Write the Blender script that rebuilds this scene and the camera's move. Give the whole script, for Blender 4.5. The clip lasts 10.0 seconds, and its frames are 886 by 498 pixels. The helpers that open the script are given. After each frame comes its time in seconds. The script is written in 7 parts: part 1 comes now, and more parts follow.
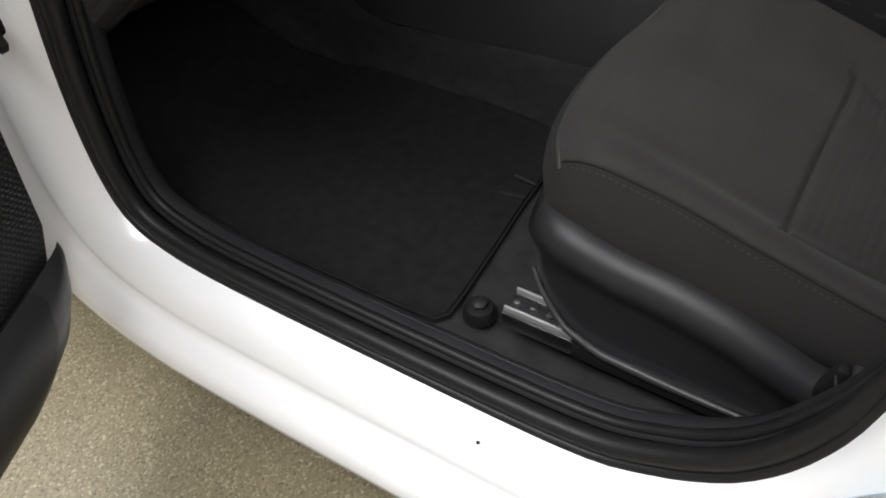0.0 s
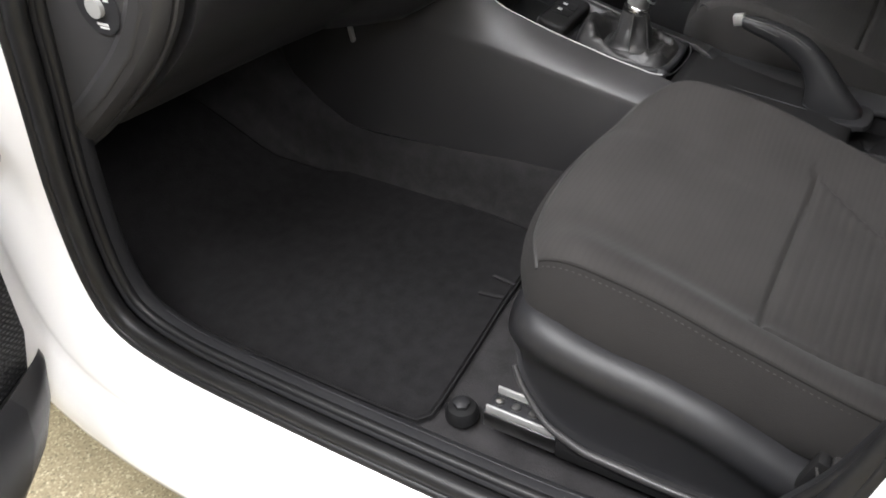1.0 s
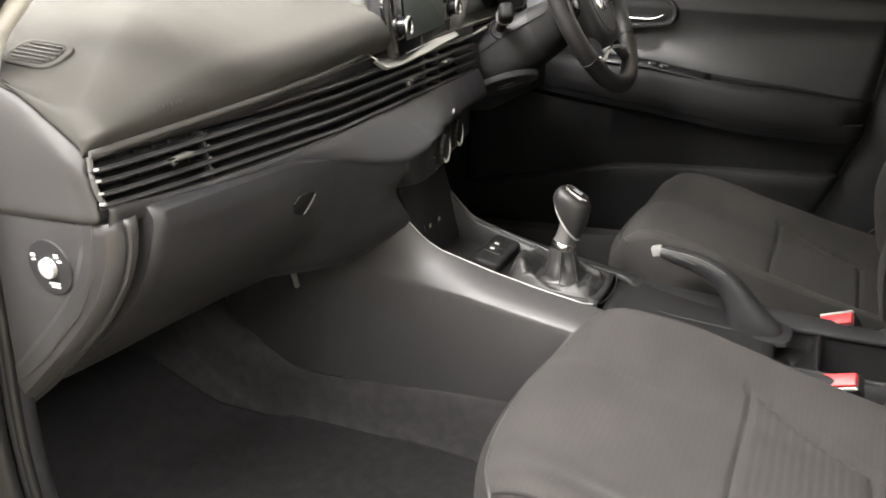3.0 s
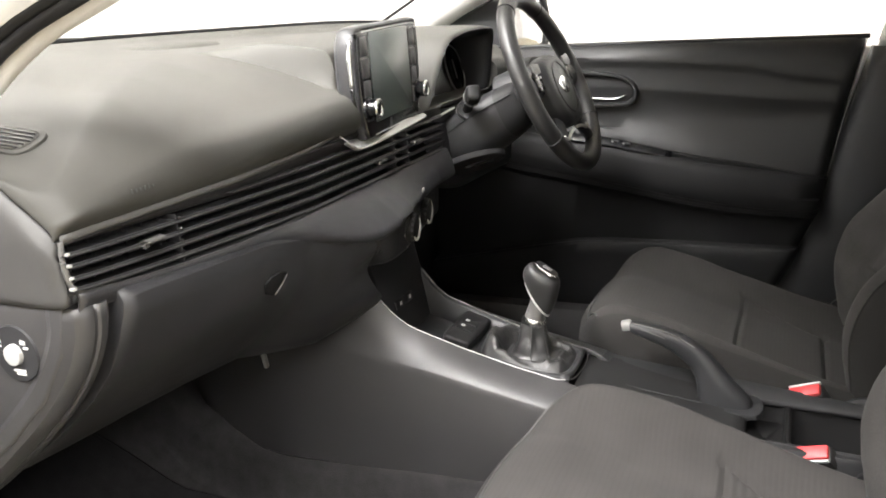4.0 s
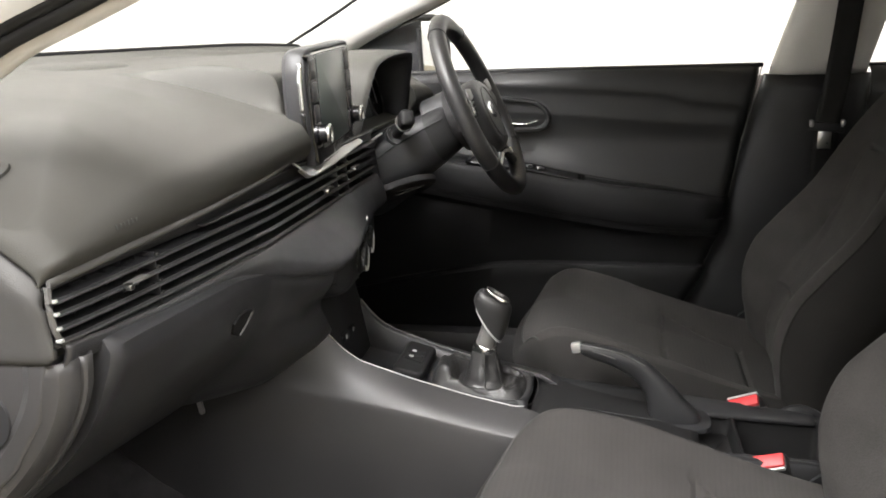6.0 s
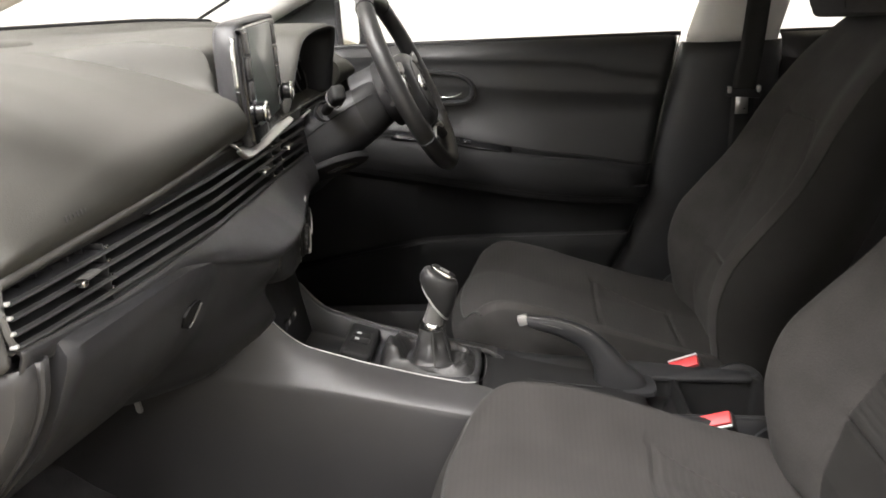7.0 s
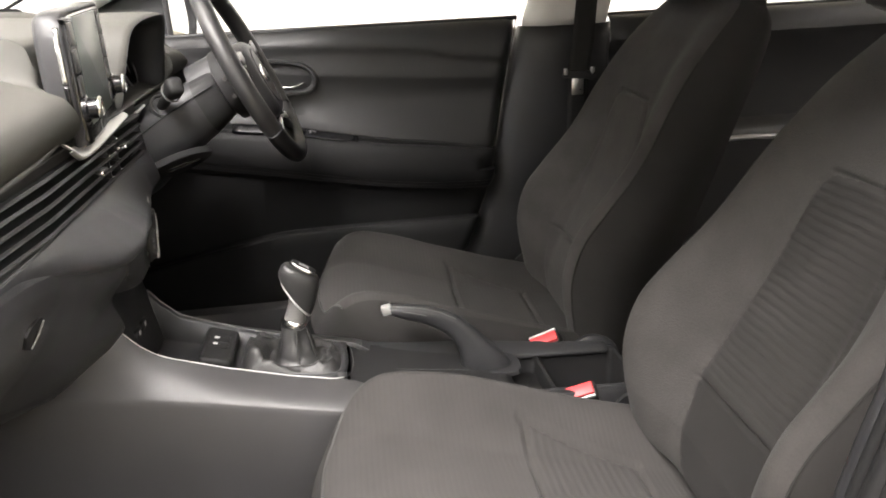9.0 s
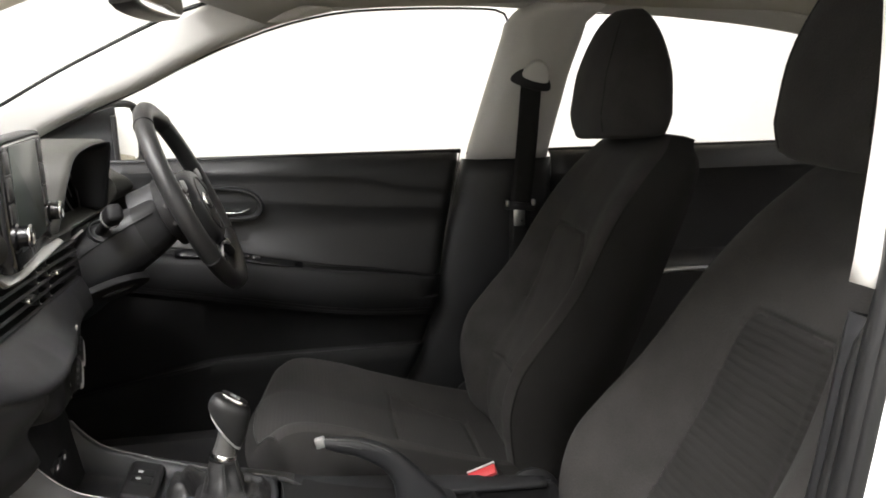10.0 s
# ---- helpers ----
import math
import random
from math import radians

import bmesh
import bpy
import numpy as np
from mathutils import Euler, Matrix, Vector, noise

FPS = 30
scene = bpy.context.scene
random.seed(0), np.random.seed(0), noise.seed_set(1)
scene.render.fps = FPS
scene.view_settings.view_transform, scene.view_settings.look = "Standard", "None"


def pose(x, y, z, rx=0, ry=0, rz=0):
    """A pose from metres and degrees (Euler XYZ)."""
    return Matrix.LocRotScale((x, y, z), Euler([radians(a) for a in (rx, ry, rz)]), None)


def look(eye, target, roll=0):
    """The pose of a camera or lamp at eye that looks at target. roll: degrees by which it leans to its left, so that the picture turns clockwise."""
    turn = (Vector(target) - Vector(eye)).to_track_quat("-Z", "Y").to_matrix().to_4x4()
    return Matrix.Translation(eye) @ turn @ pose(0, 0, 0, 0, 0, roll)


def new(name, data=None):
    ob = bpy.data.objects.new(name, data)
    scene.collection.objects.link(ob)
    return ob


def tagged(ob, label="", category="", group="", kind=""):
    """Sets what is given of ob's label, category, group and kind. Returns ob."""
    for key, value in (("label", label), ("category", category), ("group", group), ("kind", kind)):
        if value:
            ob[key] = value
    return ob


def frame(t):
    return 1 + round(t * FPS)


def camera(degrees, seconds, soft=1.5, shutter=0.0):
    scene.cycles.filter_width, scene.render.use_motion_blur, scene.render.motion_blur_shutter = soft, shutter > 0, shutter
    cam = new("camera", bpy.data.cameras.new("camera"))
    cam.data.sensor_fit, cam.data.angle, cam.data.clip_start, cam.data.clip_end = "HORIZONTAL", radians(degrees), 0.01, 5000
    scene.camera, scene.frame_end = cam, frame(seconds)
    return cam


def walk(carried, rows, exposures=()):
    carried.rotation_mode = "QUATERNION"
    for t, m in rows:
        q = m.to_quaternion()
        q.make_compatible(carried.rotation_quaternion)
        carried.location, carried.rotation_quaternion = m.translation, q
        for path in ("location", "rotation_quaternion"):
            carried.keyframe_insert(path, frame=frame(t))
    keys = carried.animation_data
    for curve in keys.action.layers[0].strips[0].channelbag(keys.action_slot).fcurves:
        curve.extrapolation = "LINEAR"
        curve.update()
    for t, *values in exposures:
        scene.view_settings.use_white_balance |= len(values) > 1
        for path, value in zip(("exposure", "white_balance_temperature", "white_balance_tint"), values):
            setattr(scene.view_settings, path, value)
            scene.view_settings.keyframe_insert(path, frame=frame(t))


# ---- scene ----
cam = camera(56.6, 10.0, soft=1.8)
PATH = [
    (0, (-1.18, -0.144, 1.096), (-0.012, 0.659, -0.315), -3.9),
    (0.5, (-1.191, -0.15, 1.103), (0.06, 0.674, -0.222), -3.6),
    (1, (-1.193, -0.151, 1.105), (0.146, 0.687, -0.121), -3.2),
    (1.5, (-1.192, -0.15, 1.104), (0.237, 0.692, -0.015), -2.9),
    (2, (-1.196, -0.152, 1.107), (0.317, 0.694, 0.109), -3.2),
    (2.5, (-1.203, -0.154, 1.111), (0.39, 0.683, 0.239), -3.3),
    (3, (-1.213, -0.158, 1.118), (0.451, 0.666, 0.376), -3.5),
    (4.5, (-1.223, -0.142, 1.127), (0.564, 0.578, 0.592), -3.0),
    (5, (-1.234, -0.104, 1.124), (0.587, 0.534, 0.6), -2.8),
    (6.5, (-1.227, 0.058, 1.128), (0.672, 0.355, 0.573), -2.1),
    (7, (-1.216, 0.084, 1.124), (0.684, 0.261, 0.523), -2.7),
    (7.5, (-1.207, 0.108, 1.12), (0.668, 0.161, 0.427), -3.8),
    (8, (-1.204, 0.117, 1.12), (0.649, 0.078, 0.368), -4.2),
    (8.5, (-1.198, 0.118, 1.12), (0.658, -0.013, 0.386), -3.6),
    (9, (-1.197, 0.114, 1.121), (0.685, -0.093, 0.477), -2.9),
    (9.5, (-1.199, 0.104, 1.131), (0.713, -0.173, 0.616), -2.0),
    (10, (-1.2, 0.083, 1.138), (0.738, -0.248, 0.77), -1.3),
]
EXPOSURE = [(0, -1.9, 6250, 11), (0.5, -1.7, 6300, 11), (1, -0.8, 6250, 12), (1.5, 0.2, 6250, 12), (2, 0.6, 6350, 12), (2.5, 0.53, 6500, 12), (3, 0.35, 6650, 11), (4.5, 0.12, 6500, 11), (5, -0.08, 6500, 11), (6.5, -0.15, 6500, 11), (7, -0.15, 6600, 12), (7.5, 0.26, 6700, 13), (8, 0.18, 6850, 15), (8.5, 0.18, 6800, 14), (9, 0.34, 6700, 13), (9.5, 0.62, 6600, 12), (10, -0.48, 6450, 11)]
walk(cam, [(t, look(eye, target, roll)) for t, eye, target, roll in PATH], EXPOSURE)

# ---- light: white showroom under added unseen lamps ----


def nodes_of(name):
    m = bpy.data.materials.new(name)
    m.use_nodes = True
    nt = m.node_tree
    return m, nt, nt.nodes["Principled BSDF"]


def material(name, colour, rough=0.5, metal=0.0, vary=0.12, scale=9.0, grain=900.0, bump=0.0, coat=0.0, sheen=0.0, spec=0.5):
    """A surface with slow stains, fine grain and grain relief, at real-world size."""
    m, nt, b = nodes_of(name)
    n, l = nt.nodes, nt.links
    co = n.new("ShaderNodeTexCoord")
    slow = n.new("ShaderNodeTexNoise")
    slow.inputs["Scale"].default_value, slow.inputs["Detail"].default_value = scale, 5
    fine = n.new("ShaderNodeTexNoise")
    fine.inputs["Scale"].default_value, fine.inputs["Detail"].default_value = grain, 2
    l.new(co.outputs["Object"], slow.inputs["Vector"])
    l.new(co.outputs["Object"], fine.inputs["Vector"])
    mixed = n.new("ShaderNodeMath")
    mixed.operation = "MULTIPLY_ADD"
    l.new(fine.outputs["Fac"], mixed.inputs[0])
    mixed.inputs[1].default_value = 0.45
    l.new(slow.outputs["Fac"], mixed.inputs[2])
    ramp = n.new("ShaderNodeMapRange")
    ramp.inputs["From Min"].default_value, ramp.inputs["From Max"].default_value = 0.35, 1.1
    ramp.inputs["To Min"].default_value, ramp.inputs["To Max"].default_value = 1 - vary, 1 + vary
    l.new(mixed.outputs[0], ramp.inputs["Value"])
    tint = n.new("ShaderNodeVectorMath")
    tint.operation = "SCALE"
    tint.inputs[0].default_value = colour
    l.new(ramp.outputs["Result"], tint.inputs["Scale"])
    l.new(tint.outputs["Vector"], b.inputs["Base Color"])
    gloss = n.new("ShaderNodeMapRange")
    gloss.inputs["To Min"].default_value, gloss.inputs["To Max"].default_value = max(0.02, rough - 0.06), min(1, rough + 0.06)
    l.new(slow.outputs["Fac"], gloss.inputs["Value"])
    l.new(gloss.outputs["Result"], b.inputs["Roughness"])
    b.inputs["Metallic"].default_value = metal
    b.inputs["Coat Weight"].default_value = coat
    b.inputs["Sheen Weight"].default_value = sheen
    b.inputs["Specular IOR Level"].default_value = spec
    if bump:
        bp = n.new("ShaderNodeBump")
        bp.inputs["Strength"].default_value, bp.inputs["Distance"].default_value = bump, 0.0006
        l.new(fine.outputs["Fac"], bp.inputs["Height"])
        l.new(bp.outputs["Normal"], b.inputs["Normal"])
    return m


def ribbed(name, colour, rough, axis, pitch, depth, wobble=0.0, dark=0.35, sheen=0.2):
    """Woven upholstery with sewn ribs that run across one axis."""
    m = material(name, colour, rough, 0, 0.16, 14, 1000, 0, 0, sheen, 0.06)
    nt = m.node_tree
    n, l, b = nt.nodes, nt.links, nt.nodes["Principled BSDF"]
    co = n.new("ShaderNodeTexCoord")
    wave = n.new("ShaderNodeTexWave")
    wave.bands_direction = axis
    wave.inputs["Scale"].default_value = 0.314 / pitch
    wave.inputs["Distortion"].default_value = wobble
    wave.inputs["Detail"].default_value = 1
    wave.inputs["Detail Scale"].default_value = 0.6
    l.new(co.outputs["Object"], wave.inputs["Vector"])
    weave = n.new("ShaderNodeTexNoise")
    weave.inputs["Scale"].default_value = 1400
    l.new(co.outputs["Object"], weave.inputs["Vector"])
    add = n.new("ShaderNodeMath")
    add.operation = "MULTIPLY_ADD"
    l.new(weave.outputs["Fac"], add.inputs[0])
    add.inputs[1].default_value = 0.25
    l.new(wave.outputs["Fac"], add.inputs[2])
    bp = n.new("ShaderNodeBump")
    bp.inputs["Strength"].default_value, bp.inputs["Distance"].default_value = 0.8, depth
    l.new(add.outputs[0], bp.inputs["Height"])
    l.new(bp.outputs["Normal"], b.inputs["Normal"])
    old = b.inputs["Base Color"].links[0].from_socket
    fade = n.new("ShaderNodeMapRange")
    fade.inputs["From Max"].default_value = 0.35
    fade.inputs["To Min"].default_value = 1 - dark
    l.new(wave.outputs["Fac"], fade.inputs["Value"])
    mul = n.new("ShaderNodeVectorMath")
    mul.operation = "SCALE"
    l.new(old, mul.inputs[0])
    l.new(fade.outputs["Result"], mul.inputs["Scale"])
    l.new(mul.outputs["Vector"], b.inputs["Base Color"])
    return m


def woven(name, colour, pitch, depth):
    """Open basket weave: two crossing rows of small raised cells."""
    m = material(name, colour, 0.55, 0, 0.2, 30, 900, 0, 0, 0.0, 0.4)
    nt = m.node_tree
    n, l, b = nt.nodes, nt.links, nt.nodes["Principled BSDF"]
    co = n.new("ShaderNodeTexCoord")
    waves = []
    for axis in ("DIAGONAL", "Z"):
        w = n.new("ShaderNodeTexWave")
        w.bands_direction = axis
        w.inputs["Scale"].default_value = 0.314 / pitch
        w.inputs["Distortion"].default_value = 0.4
        l.new(co.outputs["Object"], w.inputs["Vector"])
        waves.append(w)
    cell = n.new("ShaderNodeMath")
    cell.operation = "MULTIPLY"
    l.new(waves[0].outputs["Fac"], cell.inputs[0])
    l.new(waves[1].outputs["Fac"], cell.inputs[1])
    bp = n.new("ShaderNodeBump")
    bp.inputs["Strength"].default_value, bp.inputs["Distance"].default_value = 1.0, depth
    l.new(cell.outputs[0], bp.inputs["Height"])
    l.new(bp.outputs["Normal"], b.inputs["Normal"])
    old = b.inputs["Base Color"].links[0].from_socket
    fade = n.new("ShaderNodeMapRange")
    fade.inputs["To Min"].default_value, fade.inputs["To Max"].default_value = 0.35, 2.6
    l.new(cell.outputs[0], fade.inputs["Value"])
    mul = n.new("ShaderNodeVectorMath")
    mul.operation = "SCALE"
    l.new(old, mul.inputs[0])
    l.new(fade.outputs["Result"], mul.inputs["Scale"])
    l.new(mul.outputs["Vector"], b.inputs["Base Color"])
    return m


def speckled(name):
    """Epoxy floor: tan ground with light and dark flakes."""
    m, nt, b = nodes_of(name)
    n, l = nt.nodes, nt.links
    co = n.new("ShaderNodeTexCoord")
    chips = n.new("ShaderNodeTexVoronoi")
    chips.inputs["Scale"].default_value = 300
    l.new(co.outputs["Object"], chips.inputs["Vector"])
    ramp = n.new("ShaderNodeValToRGB")
    e = ramp.color_ramp.elements
    e[0].position, e[0].color = 0.0, (0.13, 0.112, 0.07, 1)
    e[1].position, e[1].color = 1.0, (0.42, 0.37, 0.26, 1)
    for p, c in ((0.12, (0.2, 0.17, 0.105, 1)), (0.5, (0.235, 0.2, 0.125, 1)), (0.85, (0.275, 0.235, 0.15, 1)), (0.93, (0.34, 0.3, 0.2, 1))):
        x = e.new(p)
        x.color = c
    sep = n.new("ShaderNodeSeparateColor")
    l.new(chips.outputs["Color"], sep.inputs["Color"])
    l.new(sep.outputs["Red"], ramp.inputs["Fac"])
    cloud = n.new("ShaderNodeTexNoise")
    cloud.inputs["Scale"].default_value = 5
    l.new(co.outputs["Object"], cloud.inputs["Vector"])
    mr = n.new("ShaderNodeMapRange")
    mr.inputs["To Min"].default_value, mr.inputs["To Max"].default_value = 0.8, 1.2
    l.new(cloud.outputs["Fac"], mr.inputs["Value"])
    sc = n.new("ShaderNodeVectorMath")
    sc.operation = "SCALE"
    l.new(ramp.outputs["Color"], sc.inputs[0])
    l.new(mr.outputs["Result"], sc.inputs["Scale"])
    l.new(sc.outputs["Vector"], b.inputs["Base Color"])
    b.inputs["Roughness"].default_value = 0.38
    return m


def glass(name, tint, rough=0.0):
    m, nt, b = nodes_of(name)
    b.inputs["Base Color"].default_value = (*tint, 1)
    b.inputs["Transmission Weight"].default_value = 1
    b.inputs["Roughness"].default_value = rough
    b.inputs["IOR"].default_value = 1.02
    return m


PAD = material("soft_pad_grain", (0.0395, 0.0385, 0.035), 0.62, vary=0.12, grain=900, bump=0.6, spec=0.16)
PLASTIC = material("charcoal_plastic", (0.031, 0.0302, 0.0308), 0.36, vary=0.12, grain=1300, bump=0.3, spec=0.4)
END = material("grey_end_plastic", (0.0385, 0.0377, 0.0368), 0.5, vary=0.12, grain=1000, bump=0.5, spec=0.25)
PLASTIC_MID = material("graphite_grained_plastic", (0.0235, 0.0233, 0.025), 0.34, vary=0.14, grain=1200, bump=0.4, spec=0.4)
CONSOLE = material("console_plastic", (0.028, 0.0273, 0.028), 0.35, vary=0.14, grain=1100, bump=0.4, spec=0.44)
PLASTIC_LO = material("dark_grained_plastic", (0.016, 0.016, 0.0173), 0.44, vary=0.15, grain=1200, bump=0.4, spec=0.35)
DOOR = material("black_door_plastic", (0.0125, 0.0124, 0.013), 0.42, vary=0.15, grain=1200, bump=0.4, spec=0.32)
SATIN = material("satin_grey_plastic", (0.075, 0.073, 0.071), 0.34, vary=0.08, grain=1500, bump=0.3, spec=0.4)
DEEP = material("deep_black_plastic", (0.0175, 0.0175, 0.0188), 0.5, vary=0.15, spec=0.25)
GLOSS = material("piano_black", (0.004, 0.004, 0.005), 0.25, vary=0.1, spec=0.5)
BLACK = material("matt_black_plastic", (0.011, 0.0108, 0.0112), 0.6, vary=0.15, spec=0.14)
SCREEN = material("display_glass", (0.06, 0.075, 0.07), 0.28, vary=0.06, scale=3, coat=0.05)
CHROME = material("satin_chrome", (0.75, 0.75, 0.74), 0.18, 1.0, vary=0.05)
SILVER = material("silver_paint", (0.5, 0.5, 0.49), 0.35, 0.6, vary=0.05)
STEEL = material("zinc_steel", (0.5, 0.5, 0.49), 0.3, 1.0, vary=0.15, scale=40)
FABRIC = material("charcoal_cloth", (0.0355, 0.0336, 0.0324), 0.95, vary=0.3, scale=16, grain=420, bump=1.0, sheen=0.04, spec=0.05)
# same cloth as the backrest, toned darker for the light on the cushion
FABRIC_SEAT_SHADED = ribbed("charcoal_knit_cloth_shaded", (0.031, 0.0293, 0.0283), 0.95, "Y", 0.0078, 0.0002, 1.2, 0.06, 0.04)
FABRIC_SIDE = material("dark_side_cloth", (0.02, 0.019, 0.0184), 0.9, vary=0.16, scale=12, grain=900, bump=0.8, sheen=0.02, spec=0.05)
RIB_SEAT = ribbed("ribbed_cloth_crosswise_seat", (0.029, 0.0274, 0.0265), 0.95, "Y", 0.0115, 0.0005, 0.2, 0.07, 0.04)
RIB_BACK = ribbed("ribbed_cloth_crosswise_back", (0.024, 0.0227, 0.022), 0.95, "Z", 0.0035, 0.0001, 2.5, 0.05, 0.03)
# darker centre cloth, toned down further for shade low on the backrest
DARK_CLOTH = material("dark_shaded_centre_cloth", (0.017, 0.0161, 0.0156), 0.95, vary=0.2, scale=14, grain=900, bump=1.0, sheen=0.03, spec=0.05)
PIPING = material("seam_piping", (0.026, 0.025, 0.0245), 0.7, vary=0.1)
THREAD = material("grey_sewing_thread", (0.027, 0.0258, 0.025), 0.8, vary=0.1)
CARPET = material("black_carpet", (0.028, 0.027, 0.0277), 0.95, vary=0.4, scale=35, grain=420, bump=1.0, spec=0.03)
MAT = material("black_velour_mat", (0.0155, 0.015, 0.0156), 0.95, vary=0.35, scale=45, grain=420, bump=1.0, spec=0.03)
RUBBER = material("black_rubber", (0.0105, 0.0104, 0.0108), 0.42, vary=0.15, scale=30, spec=0.25)
LEATHER = material("black_leather", (0.017, 0.0166, 0.0168), 0.42, vary=0.15, scale=25, grain=500, bump=0.6, spec=0.4)
MESH = woven("woven_door_mesh", (0.016, 0.016, 0.0165), 0.0052, 0.0013)
PAINT = material("white_body_paint", (0.83, 0.83, 0.84), 0.22, vary=0.015, scale=4, coat=0.5)
TRIM = material("pale_grey_trim", (0.55, 0.54, 0.515), 0.8, vary=0.06, grain=900, bump=0.5, spec=0.2)
RED = material("red_button", (0.5, 0.035, 0.04), 0.45, vary=0.08)
BUCKLE = material("grey_black_buckle", (0.02, 0.019, 0.019), 0.5, spec=0.3)
WEB = material("belt_webbing", (0.016, 0.0155, 0.015), 0.8, vary=0.2, scale=60, grain=1500, bump=0.6, spec=0.15)
WHITE_MARK = material("white_print", (0.5, 0.5, 0.49), 0.6, vary=0.05)
STICKER = material("pale_blue_label", (0.42, 0.52, 0.6), 0.5, vary=0.06)
WALL = material("white_wall_paint", (0.86, 0.86, 0.855), 0.8, vary=0.02)
# tone of the unseen walls, chosen to dim the light they throw back
WALL_UNSEEN = material("unseen_wall_grey", (0.55, 0.55, 0.555), 0.8, vary=0.03)
EPOXY = speckled("speckled_epoxy_floor")
GLASS = glass("clear_car_glass", (0.97, 0.985, 0.98))
MIRROR = material("mirror_silver", (0.92, 0.92, 0.92), 0.03, 1.0, vary=0.01)


# ---- mesh helpers ----
def A(*p):
    return np.array(p, float)


def crom(pts, n, closed=False):
    """n points on a smooth curve through the given points, spaced by length."""
    p = np.array(pts, float)
    if closed:
        ext = np.concatenate([p[-1:], p, p[:2]])
    else:
        ext = np.concatenate([2 * p[:1] - p[1:2], p, 2 * p[-1:] - p[-2:-1]])
    out = []
    for i in range(len(ext) - 3):
        a, b, c, d = ext[i : i + 4]
        t = np.linspace(0, 1, 12, endpoint=False)[:, None]
        out.append(0.5 * (2 * b + (c - a) * t + (2 * a - 5 * b + 4 * c - d) * t**2 + (3 * b - a - 3 * c + d) * t**3))
    out.append(ext[-2:-1])
    q = np.concatenate(out)
    s = np.r_[0, np.cumsum(np.linalg.norm(np.diff(q, axis=0), axis=1))]
    at = np.linspace(0, s[-1], n + 1)[:-1] if closed else np.linspace(0, s[-1], n)
    return np.stack([np.interp(at, s, q[:, k]) for k in range(q.shape[1])], 1)


def soft(x, xs, ys):
    """Value at x on a smooth curve through the given pairs, level beyond its ends."""
    c = crom(list(zip(xs, ys)), 90)
    return np.interp(x, np.maximum.accumulate(c[:, 0]), c[:, 1])


def world_of(ob):
    return (world_of(ob.parent) @ ob.matrix_parent_inverse if ob.parent else Matrix()) @ ob.matrix_basis


def mesh_ob(name, me, mat, parent=None, label="", smooth=35.0, solid=0.0, side=-1.0):
    me.materials.append(mat)
    if smooth:
        me.polygons.foreach_set("use_smooth", [True] * len(me.polygons))
        me.set_sharp_from_angle(angle=radians(smooth))
    ob = new(name, me)
    if parent:
        ob.parent = parent
        ob.matrix_parent_inverse = world_of(parent).inverted()
    if label:
        tagged(ob, label)
    if solid:
        s = ob.modifiers.new("thickness", "SOLIDIFY")
        s.thickness, s.offset = solid, side
    return ob


def part(name, bm, mat, parent=None, label="", smooth=35.0):
    """Links a bmesh as one mesh object under a thing or part."""
    me = bpy.data.meshes.new(name)
    bmesh.ops.recalc_face_normals(bm, faces=bm.faces[:])
    bm.to_mesh(me)
    bm.free()
    return mesh_ob(name, me, mat, parent, label, smooth)


def thing(name, at, label, category, group="", kind=""):
    ob = new(name)
    ob.empty_display_size = 0.05
    ob.location = at
    return tagged(ob, label, category, group, kind)


def sheet(name, P, mat, parent=None, label="", closed_u=False, closed_v=False, caps=False, solid=0.0, side=-1.0, smooth=50.0, pick=None):
    """A surface through a grid of points; pick gives the material slot of a cell."""
    nu, nv = P.shape[:2]
    verts = P.reshape(-1, 3).tolist()
    faces, slots = [], []
    for i in range(nu if closed_u else nu - 1):
        for j in range(nv if closed_v else nv - 1):
            k, m = (i + 1) % nu, (j + 1) % nv
            faces.append((i * nv + j, k * nv + j, k * nv + m, i * nv + m))
            slots.append(pick(i, j) if pick else 0)
    if caps:
        faces += [tuple(range(nv)), tuple((nu - 1) * nv + j for j in reversed(range(nv)))]
        slots += [pick(0, 0), pick(nu - 1, 0)] if pick else [0, 0]
    bm = bmesh.new()
    vs = [bm.verts.new(v) for v in verts]
    for f, slot in zip(faces, slots):
        bm.faces.new([vs[i] for i in f]).material_index = slot
    bmesh.ops.remove_doubles(bm, verts=bm.verts[:], dist=1e-5)
    bmesh.ops.recalc_face_normals(bm, faces=bm.faces[:])
    me = bpy.data.meshes.new(name)
    bm.to_mesh(me)
    bm.free()
    return mesh_ob(name, me, mat, parent, label, smooth, solid, side)


def loft(rows, nu, nv, closed_v=False):
    """A smooth grid through rows of points."""
    rows = np.array([crom(r, nv, closed_v) for r in rows])
    return np.stack([crom(rows[:, j], nu) for j in range(rows.shape[1])], 1)


